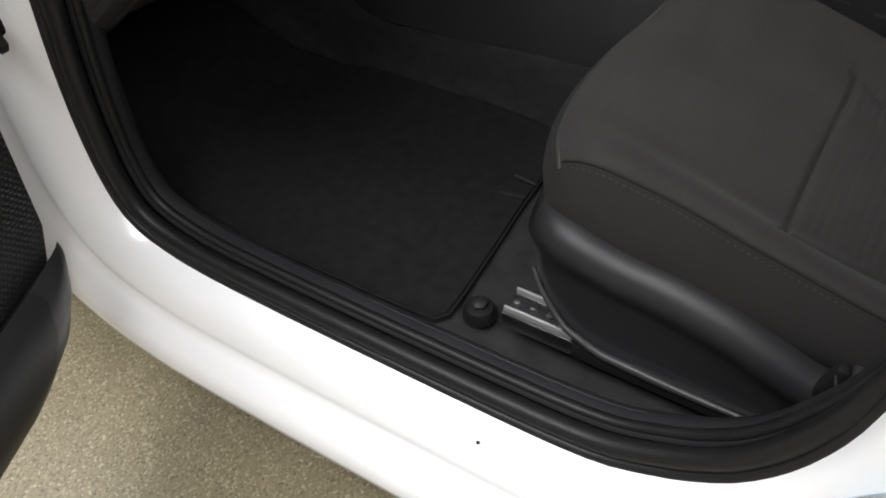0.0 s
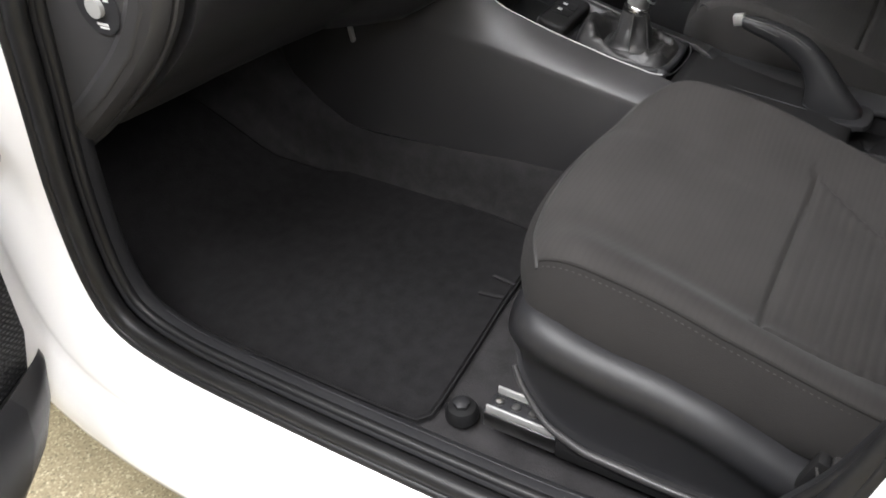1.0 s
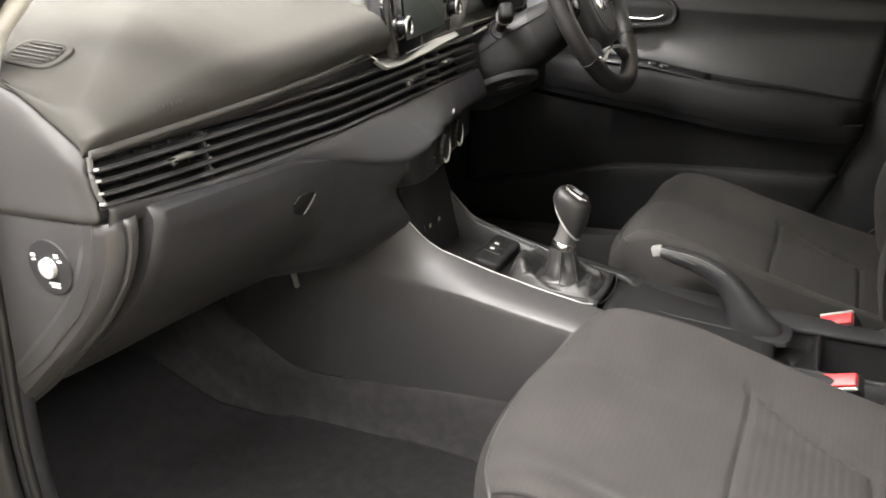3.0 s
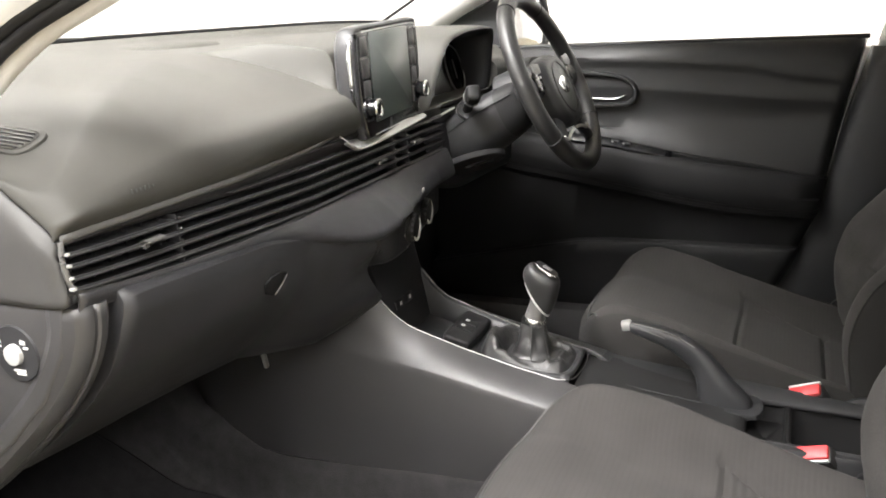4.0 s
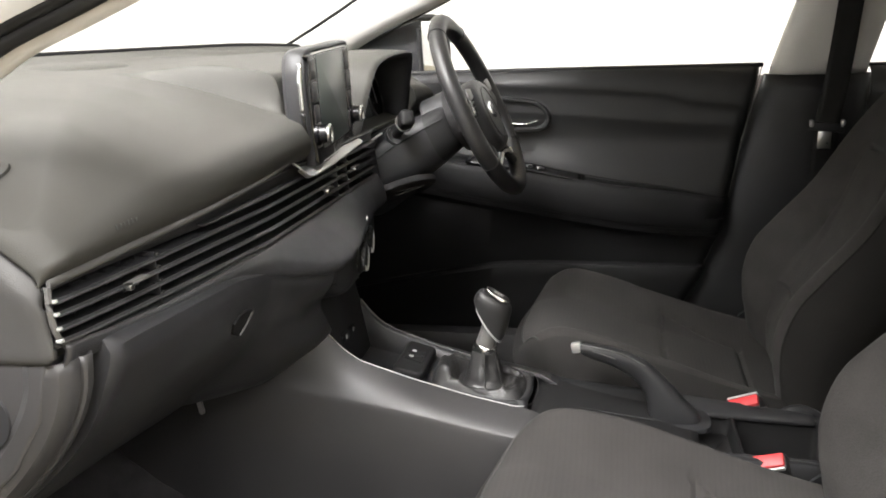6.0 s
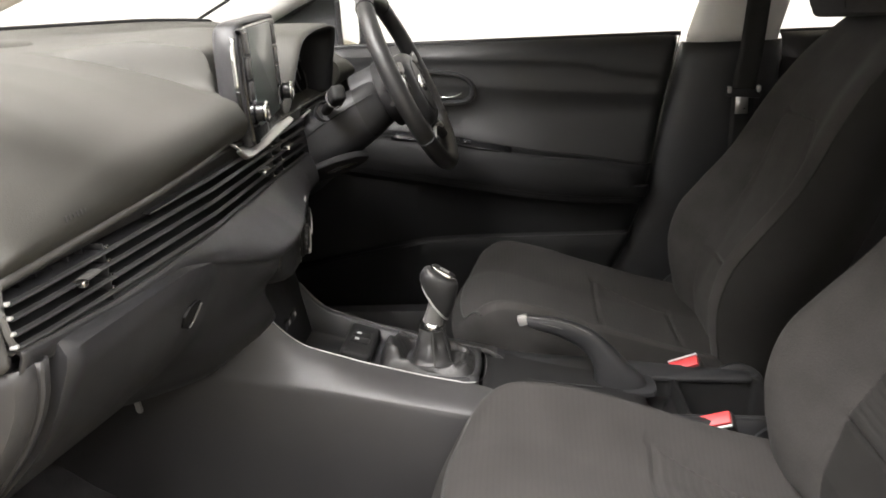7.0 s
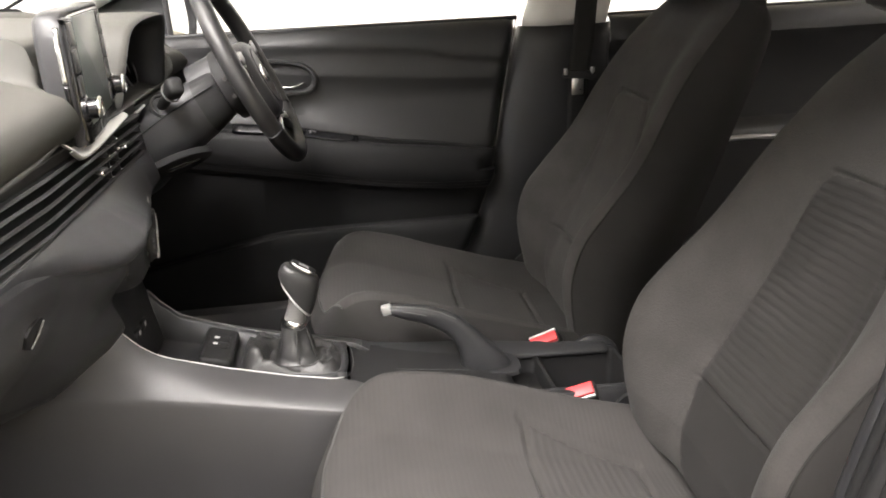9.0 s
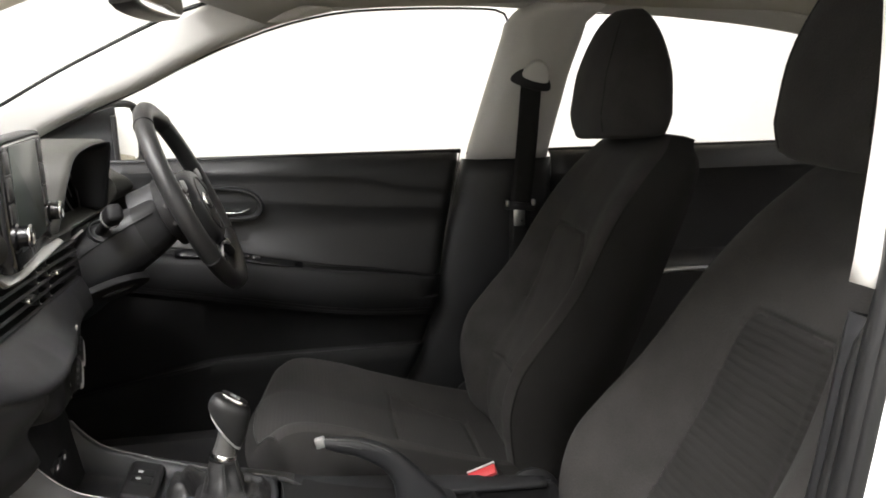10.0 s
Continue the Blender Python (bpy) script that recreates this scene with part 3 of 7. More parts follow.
def carpet_floor():
    xs, ys = np.r_[np.linspace(-0.676, -0.2, 24), np.linspace(-0.19, -0.13, 16), np.linspace(-0.12, 0.1, 10), np.linspace(0.11, 0.17, 16), np.linspace(0.18, 0.64, 24)], np.linspace(-1.3, 1.18, 63)
    P = np.zeros((len(xs), len(ys), 3))
    for i, x in enumerate(xs):
        for j, y in enumerate(ys):
            z = 0.275 + np.interp(abs(x + 0.01), [0, 0.13, 0.146, 0.152, 0.163, 0.172], [0.13, 0.13, 0.12, 0.108, 0.015, 0.0])
            z += np.interp(y, [0.72, 0.82, 1.0, 1.18], [0, 0.03, 0.2, 0.42])
            z += 0.004 * noise.noise(Vector((x * 9, y * 9, 0)))
            P[i, j] = x, y, z
    f = sheet("floor_carpet", P, CARPET, None, smooth=70)
    tagged(f, "black needle-felt carpet over the footwell and tunnel", "carpet", kind="structure")


carpet_floor()


def floor_mat(cx, sign):
    """Velour mat with a bound edge; it climbs the toe board."""
    t = thing("floor_mat", (cx, 0.55, 0.28), "black velour floor mat lying in the footwell", "floor mat", "floor mats")
    out = [(0.284, 0.29), (0.278, 0.258), (0.25, 0.247), (0.05, 0.26), (-0.12, 0.275), (-0.158, 0.35), (-0.168, 0.66), (-0.15, 0.71), (-0.06, 0.95), (0.05, 0.99), (0.2, 0.97), (0.262, 0.88), (0.285, 0.6)]
    ring = crom([(cx + sign * x, y) for x, y in out], 72, True)

    def height(x, y):
        return 0.2845 + np.interp(y, [0.72, 0.82, 1.0, 1.18], [0, 0.03, 0.2, 0.42]) + 0.003 * noise.noise(Vector((x * 7, y * 7, 3)))

    c = ring.mean(0)
    P = np.array([[(*(c + (p - c) * s), 0) for s in (0.0, 0.25, 0.5, 0.72, 0.88, 0.96, 0.985, 1.0)] for p in ring])
    for a in P.reshape(-1, 3):
        a[2] = height(a[0], a[1])
    P[:, -2, 2] += 0.002
    P[:, -1, 2] -= 0.008
    sheet("velour", P, MAT, t, closed_u=True, smooth=60)
    edge = np.array([(x, y, height(x, y) + 0.001) for x, y in ring])
    tube("binding", edge, 0.0018, MAT, t, "stitched edge binding", n=8, closed=True)
    # two grip strips near its rear edge
    for x, y, turn in ((0.014, 0.284, -6), (-0.026, 0.286, 10)):
        box("grip_strip", (cx - sign * x, y, 0.2885), (0.006, 0.04, 0.003), CARPET, t, "worn grey grip strip", bevel=0.001, turn=(0, 0, turn))


floor_mat(-0.34, -1)


# ---- seats ----
def seat(cx, sign, who, slide=0.0, reach=0.0, head_back=0.0, upright=0.0, plump=0.0):
    """A front seat; sign is the side on which its door lies (-1 or 1)."""
    s = thing(f"{who}_seat", (cx, -0.1, 0.3), f"charcoal cloth front {who} seat with ribbed centre panels", "car seat", "front seats")

    def at(x, y, z):
        return (cx + sign * x, y + slide, z)  # x grows towards the door

    def up(x, y, z):
        return (cx + sign * x, y + reach, z)

    def top(x, y):
        """Height of the cushion's upper face."""
        u = abs(x) / 0.25
        mid = soft(y, [-0.34, -0.2, -0.09, 0.0, 0.09, 0.15, 0.2], [0.425, 0.452, 0.482, 0.511, 0.54, 0.547, 0.54])
        wing = soft(y, [-0.34, -0.2, -0.1, 0.0, 0.1, 0.15, 0.2], [0.05, 0.062, 0.07, 0.07, 0.05, 0.034, 0.02])
        wing = wing + plump * np.interp(y, [-0.05, 0.1, 0.15, 0.2], [0, 0.016, 0.024, 0.022])
        wing = wing * np.where(x < 0, 1.0, 0.8)
        k = np.clip((u - 0.42) / 0.42, 0, 1)
        k = k * k * (3 - 2 * k)
        fall = np.clip((u - 0.8) / 0.2, 0, 1) ** 2.2 * 0.035
        return mid + wing * k - fall

    # cushion: closed loops across, from back to front; seams are pressed into the cloth
    def insert_half(y):
        return np.interp(y, [-0.33, -0.095], [0.09, 0.158])

    def inside(x, y):
        return (abs(x) < insert_half(y)) & (y < -0.0945 - 0.026 * abs(x)) & (y > -0.25)

    def pressed(x, y):
        """Relief of the sewn centre panel: grooves along its seams, soft ribs inside."""
        hw = insert_half(y)
        yf = -0.0945 - 0.026 * abs(x)
        d = np.where((y < yf + 0.01) & (y > -0.26), abs(abs(x) - hw), 1.0)
        d = np.minimum(d, np.where(abs(x) < hw + 0.004, np.minimum(abs(y - yf), abs(y + 0.25)), 1.0))
        ribs = np.where(inside(x, y), 0.0016 + 0.0007 * (1 - plump) * abs(np.sin(np.pi * y / 0.0115)) ** 0.6, 0.0)
        return ribs - 0.0085 * np.exp(-((d / 0.0042) ** 2))

    us = np.linspace(-1, 1, 108)
    across = np.sign(us) * (1 - (1 - abs(us)) ** 1.5)
    under = np.linspace(1, -1, 22)[1:-1]
    qs = np.r_[np.linspace(-1, 0.55, 150), np.linspace(0.56, 1, 42)]

    def section(q):
        y0 = -0.075 + q * 0.27
        e = 1.0 if q < 0.6 else max(0.0, 1 - ((q - 0.6) / 0.4) ** 2.6) ** (1 / 2.6)
        w = 0.252 - 0.012 * max(0, -q)
        r = np.r_[across, under]
        px = w * r * (1 - (1 - e) * 0.1)
        v = (1 - np.minimum(1, abs(r)) ** (2 / 0.42)) ** 0.25
        v[len(across):] *= -1
        y = y0 + 0.006 - 0.085 * (abs(px) / w) ** 2.4 * np.clip((q + 0.2) / 1.2, 0, 1) ** 1.5
        zt, zb = top(px, y), 0.40 + 0.03 * np.clip((q - 0.6) / 0.4, 0, 1)
        zt = zt + np.where(abs(r) < 0.86, pressed(px, y), 0)
        mid = zb + (zt - zb) * 0.5
        z = np.where(v > 0, mid + (zt - mid) * v * e, mid + (mid - zb) * v * e)
        return px, y, z, v

    loops, local = [], []
    for q in qs:
        px, y, z, v = section(q)
        loops.append(np.stack([cx + sign * px, y + slide, z], 1))
        local.append((px, y, v))
    n_top = len(across)
    rim = [int(np.argmin(abs(across - d * 0.865))) for d in (-1, 1)]

    def cloth(i, j):
        if i >= len(qs) - 8 or not rim[0] <= j < rim[1]:
            return 1
        x, y = local[i][0][j], local[i][1][j]
        return 2 if inside(x, y) else 0

    # darker cloth below the flanks' sewn edges; on the nose it paints shade
    cush = sheet("seat_cushion", np.array(loops), FABRIC_SEAT_SHADED, s, closed_v=True, caps=True, smooth=70, pick=cloth)
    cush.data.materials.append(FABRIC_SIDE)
    cush.data.materials.append(FABRIC_SEAT_SHADED if plump else RIB_SEAT)
    # sewn edges: a raised roll with stitches under it along the flanks, piping round the nose
    for j in rim[1:]:
        lift = np.array([loops[i][j] for i in range(20, len(qs) - 7, 3)])
        tube("flank_seam", lift + (0, 0, 0.0004), 0.0021, FABRIC_SIDE, cush, n=6, up=(1, 0, 0))
        stitches("stitching", lift + (0.006 * sign * (1 if across[j] > 0 else -1), 0, -0.0045), 0.0075, cush)
    arc = [loops[-8][k] for k in range(rim[0] + 1, rim[1] + 4, 2)]
    tube("front_piping", arc, 0.0021, PIPING, cush, "sewn piping round the cushion front", n=6)

    # plastic side shield on the door side
    rows = []
    for y in np.linspace(0.15, -0.30, 16):
        zt = np.interp(y, [-0.3, -0.187, -0.146, -0.086, -0.027, 0.033, 0.108, 0.15], [0.418, 0.432, 0.449, 0.473, 0.487, 0.494, 0.512, 0.494])
        zb = np.interp(y, [-0.3, -0.13, -0.05, 0.04, 0.09, 0.12, 0.15], [0.333, 0.335, 0.335, 0.34, 0.362, 0.396, 0.44])
        off = np.interp(y, [-0.3, 0.08, 0.13, 0.15], [0.0, 0.0, -0.012, -0.04])
        rows.append([at(0.225 + off, y, zt - 0.004), at(0.252 + off, y, zt), at(0.270 + off, y, zt - 0.009), at(0.277 + off, y, zt - 0.024), at(0.275 + off, y, zt - 0.04), at(0.264 + off, y, zt - 0.06), at(0.261 + off, y, (zt + zb) / 2 - 0.02), at(0.262 + off, y, zb + 0.014), at(0.268 + off, y, zb + 0.004), at(0.255 + off, y, zb), at(0.235 + off, y, zb + 0.006)])
    sheet("side_shield", loft(rows, 24, 30), PLASTIC_LO, s, "black plastic side shield", solid=0.003)
    lip = [at(0.27 + np.interp(y, [-0.3, 0.08, 0.13, 0.15], [0.0, 0.0, -0.012, -0.036]), y, np.interp(y, [-0.3, -0.13, -0.05, 0.04, 0.09, 0.12, 0.15], [0.333, 0.335, 0.335, 0.34, 0.362, 0.396, 0.44]) + 0.004) for y in np.linspace(0.135, -0.15, 24)]
    tube("shield_lip", lip, [0.003, 0.005, 0.006, 0.005, 0.003], PLASTIC, s, "raised lower lip of the shield", n=8)
    box("recliner_slot", at(0.268, -0.186, 0.446), (0.018, 0.014, 0.052), BLACK, s, "dark slot of the recline lever", 0.005, (14, 0, 0))
    lever = box("recliner_lever", at(0.266, -0.2, 0.444), (0.02, 0.014, 0.05), PLASTIC, s, "black plastic recline lever", 0.005, (14, 0, 0))
    tube("lever_edge", [at(0.278, -0.1945, 0.426), at(0.278, -0.192, 0.446), at(0.276, -0.187, 0.464)], 0.0014, SATIN, lever, n=6, steps=6)
    slab("lever_tab", [(-0.024, -0.006), (0.024, -0.004), (0.018, 0.006), (-0.018, 0.008)], 0.005, frame_pose(Vector(at(0.27, -0.212, 0.452)), (0, -sign, 0.3), (0, 0, 1)), PLASTIC, s, bevel=0.002)
    # inner side
    rows = [[at(-0.2, y, 0.46), at(-0.235, y, 0.47), at(-0.24, y, 0.42), at(-0.235, y, 0.36)] for y in np.linspace(0.0, -0.3, 8)]
    sheet("inner_shield", loft(rows, 10, 12), PLASTIC_LO, s, solid=0.003)
    # rails with a bolted front foot
    for x in (0.249, -0.2):
        rail = box("seat_rail", at(x, 0.122, 0.327), (0.036, 0.096, 0.026), STEEL, s, "zinc-plated steel runner end", 0.004)
        box("rail_cover", at(x, -0.125, 0.33), (0.042, 0.4, 0.032), BLACK, s, "black plastic rail cover", 0.005)
        box("rail_channel", at(x, 0.122, 0.342), (0.022, 0.09, 0.01), DEEP, rail, bevel=0.003)
        for k in range(4):
            lathe("rail_rivet", [(0.0, 0.0), (0.006, 0.0), (0.005, 0.003), (0.0, 0.004)], pose(*at(x, 0.155 - 0.022 * k, 0.347)), STEEL, rail, n=10)
        for d in (-1, 1):
            box("rail_lip", at(x + d * 0.0165, 0.12, 0.348), (0.0035, 0.09, 0.012), SILVER, rail, bevel=0.0012)
        foot = lathe("rail_foot", [(0.022, 0.0), (0.022, 0.009), (0.018, 0.017), (0.01, 0.019), (0.0, 0.019)], pose(*at(x - 0.005, 0.212, 0.287)), RUBBER, s, "black bolted rail foot")
        lathe("bolt_head", [(0.011, 0.0), (0.011, 0.006), (0.006, 0.009), (0.0, 0.009)], pose(*at(x - 0.005, 0.212, 0.3055)), DEEP, foot, n=6)

    # backrest, leaning back
    lean = radians(25.5)
    o = A(0, -0.262, 0.425)
    hv, fv = A(0, -math.sin(lean), math.cos(lean)), A(0, math.cos(lean), math.sin(lean))

    def width(h):
        return soft(h, [-0.02, 0.05, 0.15, 0.25, 0.4, 0.52, 0.61, 0.68, 0.71], [0.215, 0.235, 0.25, 0.252, 0.24, 0.222, 0.207, 0.185, 0.15])

    def face(x, h):
        """How far the front of the backrest stands out at a place across and up it."""
        w = width(h)
        u = np.clip(abs(x) / w, 0, 1)
        wing = soft(h, [0, 0.08, 0.146, 0.217, 0.28, 0.38, 0.48, 0.6, 0.69], [0.03, 0.05, 0.083, 0.096, 0.082, 0.05, 0.028, 0.015, 0.0])
        k = np.clip((u - 0.36) / 0.45, 0, 1)
        k = k * k * (3 - 2 * k)
        belly = soft(h, [0, 0.15, 0.35, 0.5, 0.66], [-0.01, 0.0, -0.005, 0.0, -0.03])
        belly = belly + upright * soft(h, [0.25, 0.4, 0.54, 0.65], [0, 0.01, 0.022, 0.03])
        return belly + wing * k - 0.03 * np.clip((u - 0.82) / 0.18, 0, 1) ** 2

    # centre panel, its outer edge further out than its inner one, with rounded upper corners
    wide = 0.024

    def panel_edges(h):
        hw = np.interp(h, [0.035, 0.08, 0.17, 0.44, 0.47, 0.482, 0.488], [0.07, 0.09, 0.106, 0.081, 0.074, 0.062, 0.0])
        return -hw, hw + wide

    def zone(x, h):
        """0 outside the centre panel, 1 in its ribbed part, 2 in the plain part below."""
        lo, hi = panel_edges(h)
        hit = (x > lo) & (x < hi) & (h < 0.487)
        return np.where(hit, np.where(h > 0.17, 1, 2), 0)

    def relief(x, h):
        lo, hi = panel_edges(h)
        d = np.where(h < 0.487, np.minimum(abs(x - lo), abs(x - hi)), 1.0)
        span = (x > lo - 0.004) & (x < hi + 0.004)
        d = np.minimum(d, np.where(span, abs(h - 0.17), 1.0))
        d = np.minimum(d, np.where((x > -0.066) & (x < 0.066 + wide), abs(h - 0.487), 1.0))
        z = zone(x, h)
        sway = 0.16 * np.sin(x * 61 + h * 23) + 0.12 * np.sin(x * 143 - h * 57)
        ribs = np.where(z == 1, 0.0014 + 0.0017 * (1 - plump) * abs(np.sin(np.pi * h / 0.0118 + sway)) ** 0.55, np.where(z == 2, 0.0013, 0.0))
        return ribs - 0.0055 * np.exp(-((d / 0.004) ** 2))

    loops, local = [], []
    hs = np.r_[np.linspace(0.035, 0.5, 232), np.linspace(0.506, 0.58, 14), np.linspace(0.585, 0.722, 22)]
    for h in hs:
        e = 1 if h < 0.58 else max(0.0, 1 - ((h - 0.58) / 0.142) ** 2.8) ** (1 / 2.8)
        e *= 0.55 + 0.45 * min(1, (h - 0.035) / 0.06) ** 0.5
        r = np.r_[across, under]
        px = width(h) * r
        v = (1 - np.minimum(1, abs(r)) ** 5) ** 0.25
        v[n_top:] *= -1
        f1, f0 = face(px, h) + np.where(abs(r) < 0.84, relief(px, h), 0), -0.115 + 0.02 * h
        mid = (f1 + f0) / 2
        f = mid + (f1 - mid) * v * e
        loops.append(np.stack([cx + sign * px, o[1] + hv[1] * h + fv[1] * f + reach, o[2] + hv[2] * h + fv[2] * f], 1))
        local.append(px)
    rim = [int(np.argmin(abs(across - d * 0.88))) for d in (-1, 1)]

    def back_cloth(i, j):
        if not rim[0] <= j < rim[1]:
            return 1
        return (0, 2, 3)[int(zone(local[i][j], hs[i]))]

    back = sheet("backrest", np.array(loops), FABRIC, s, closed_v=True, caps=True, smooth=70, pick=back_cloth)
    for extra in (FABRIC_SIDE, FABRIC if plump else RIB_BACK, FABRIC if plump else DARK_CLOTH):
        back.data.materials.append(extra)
    for j in rim:
        tube("flank_piping", np.array([loops[i][j] for i in range(4, 246, 6)]), 0.0018, FABRIC_SIDE, back, n=6)
    # recliner joint covers
    for d in (-1, 1):
        lathe("recliner_cover", [(0.05, 0), (0.05, 0.008), (0.042, 0.014), (0.0, 0.016)], frame_pose(Vector(up(d * 0.235, -0.3, 0.44)), (0, 1, 0), (0, 0, d * sign)), PLASTIC_LO, s)

    # headrest
    c = A(0, -0.548 + head_back, 1.168)

    def head_half(h):
        p = 2.8 if h > 0 else 9.0
        e = max(0.0, 1 - abs(h) ** p) ** (1 / p)
        wx = np.interp(h, [-1, -0.6, -0.2, 0.2, 0.6, 1], [0.137, 0.14, 0.137, 0.128, 0.112, 0.088]) * (0.3 + 0.7 * e)
        wy = np.interp(h, [-1, -0.6, 0, 0.5, 1], [0.068, 0.078, 0.072, 0.056, 0.04]) * (0.2 + 0.8 * e)
        return wx, wy

    loops = []
    for h in np.r_[-1, -0.99, -0.97, -0.94, np.linspace(-0.9, 0.8, 24), 0.86, 0.91, 0.95, 0.98, 1]:
        wx, wy = head_half(h)
        loop = []
        for k in range(44):
            a = 2 * math.pi * k / 44
            px = wx * math.copysign(abs(math.cos(a)) ** 0.62, math.cos(a))
            py = wy * math.copysign(abs(math.sin(a)) ** 0.7, math.sin(a))
            if py > 0:
                py -= 0.012 * (px / wx) ** 2
            loop.append(up(px, c[1] + py - 0.009 * h, c[2] + 0.122 * h - 0.006 * (h < -0.9) * (px / 0.13)))
        loops.append(loop)
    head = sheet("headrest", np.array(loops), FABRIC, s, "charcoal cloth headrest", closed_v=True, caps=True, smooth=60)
    for d in (-1, 1):
        tube("headrest_post", [up(d * 0.065, -0.565 + head_back, 1.08), up(d * 0.065, -0.60 + head_back * 0.5, 1.0)], 0.005, DEEP, head, "black steel post", n=10)
        box("post_guide", up(d * 0.065, -0.585 + head_back * 0.7, 1.04), (0.026, 0.02, 0.01), DEEP, s, bevel=0.003)
        line = []
        for h in np.linspace(-0.85, 0.8, 14):
            wx, wy = head_half(h)
            a = math.acos(0.62 ** (1 / 0.62))
            line.append(up(d * wx * 0.62, c[1] + wy * math.sin(a) ** 0.7 - 0.012 * 0.62 ** 2 - 0.0005 - 0.009 * h, c[2] + 0.122 * h))
        tube("headrest_seam", line, 0.0014, FABRIC_SIDE, head, n=6)
    return s


seat(-0.345, -1, "passenger", head_back=-0.022)
seat(0.345, 1, "driver", 0.015, 0.01, upright=1.0, plump=1.0)

# ---- dashboard ----
DEM = (-0.634, 0.563)
dash = thing("dashboard", (0, 0.6, 0.6), "charcoal dashboard with full-width slatted air vents", "dashboard")


def lip_z(x):
    return float(np.interp(x, [-0.70, -0.43, -0.2, 0.7], [0.939, 0.938, 0.944, 0.944]))


def vent_floor(x):
    return float(np.interp(x, [-0.70, -0.63, -0.547, -0.447, -0.32, 0.2], [0.886, 0.876, 0.867, 0.860, 0.857, 0.859]))


def dash_pad():
    def section(x):
        end = np.clip((abs(x) - 0.52) / 0.18, 0, 1) ** 1.6
        yf = 1.12 - 0.42 * (abs(x) / 0.68) ** 2
        z0, drop = lip_z(x), 0.055 * end
        # a domed front that ends in a soft crease, then a flat shelf up to the windscreen
        yc = float(np.interp(x, [-0.7, -0.66, -0.6, -0.5, -0.37, -0.1, 0.19, 0.7], [0.468, 0.478, 0.512, 0.572, 0.655, 0.815, 0.955, 0.93]))
        yc = min(yc, yf - 0.06)
        zc = float(np.interp(x, [-0.7, -0.66, -0.6, -0.52, -0.42, -0.3, 0.4, 0.7], [0.972, 0.992, 1.021, 1.045, 1.06, 1.07, 1.074, 1.06]))
        za = z0 + 0.045 - drop * 0.45

        def dome(q):
            return 0.445 + (yc - 0.445) * q, za + (zc - za) * (1 - (1 - q) ** 1.7) ** 0.95

        pts = [(0.456, z0 - 0.002), (0.449, z0 + 0.003), (0.440, z0 + 0.018), dome(0.0), dome(0.14), dome(0.34), dome(0.6), dome(0.86), dome(1.0), (yc + (yf - yc) * 0.1, zc + (1.086 - drop * 0.35 - zc) * 0.08),
               (yc + (yf - yc) * 0.4, zc + (1.086 - drop * 0.35 - zc) * float(np.interp(x, [-0.64, -0.5], [0.2, 0.55]))), (yf, 1.088 - drop * 0.3)]
        # hollow for the screen and for the instruments under their hood
        w = float(np.interp(x, [-0.132, -0.118, 0.458, 0.488], [0, 1, 1, 0]))
        g = float(np.interp(x, [0.13, 0.165], [0, 1]))
        behind = [(0.466, 0.936), (0.476, 0.944), (0.482, 0.965), (0.487, 1.02), (0.496, 1.058), (0.54, 1.07)]
        under = [(0.462, 0.936), (0.49, 0.942), (0.52, 0.955), (0.545, 0.985), (0.565, 1.03), (0.62, 1.06)]
        low = [(a * (1 - g) + c * g, b * (1 - g) + d * g) for (a, b), (c, d) in zip(behind, under)]
        pts[1:7] = [(y * (1 - w) + b * w, z * (1 - w) + c * w) for (y, z), (b, c) in zip(pts[1:7], low)]
        # the shoulder rounds down to the end cover
        q = float(np.clip((-0.676 - x) / 0.023, 0, 1))
        e = 1 - math.sqrt(max(0.0, 1 - q * q))
        cover = [(0.456, 0.936), (0.457, 0.9405), (0.461, 0.946), (0.467, 0.951), (0.476, 0.958), (0.495, 0.972), (0.511, 0.984), (0.527, 0.995), (0.54, 1.003), (0.552, 1.009), (0.59, 1.024), (yf, 1.04)]
        pts = [(y * (1 - e) + b * e, z * (1 - e) + c * e) for (y, z), (b, c) in zip(pts, cover)]
        p = np.array(pts)
        u = np.r_[0, np.cumsum(np.linalg.norm(np.diff(p, axis=0), axis=1))]
        g1 = np.gradient(p, u, axis=0)
        out = []
        for k in range(len(p) - 1):
            h = u[k + 1] - u[k]
            for t in np.linspace(0, 1, 5, endpoint=False):
                out.append((1 + 2 * t) * (1 - t) ** 2 * p[k] + t * (1 - t) ** 2 * h * g1[k] + t * t * (3 - 2 * t) * p[k + 1] - t * t * (1 - t) * h * g1[k + 1])
        out.append(p[-1])
        return [(x, y, z) for y, z in out]

    stations = np.r_[[-0.676 - 0.023 * math.sin(a) for a in np.linspace(math.pi / 2, 0.1, 14)], np.linspace(-0.676, -0.66, 4), np.linspace(-0.65, -0.14, 52), np.linspace(-0.132, -0.118, 5), np.linspace(-0.1, 0.12, 12), np.linspace(0.13, 0.165, 5), np.linspace(0.18, 0.45, 16), np.linspace(0.458, 0.488, 6), np.linspace(0.5, 0.7, 14)]
    sheet("dash_pad", np.array([section(x) for x in stations]), PAD, dash, "soft grained dashboard top", solid=0.004, smooth=60)
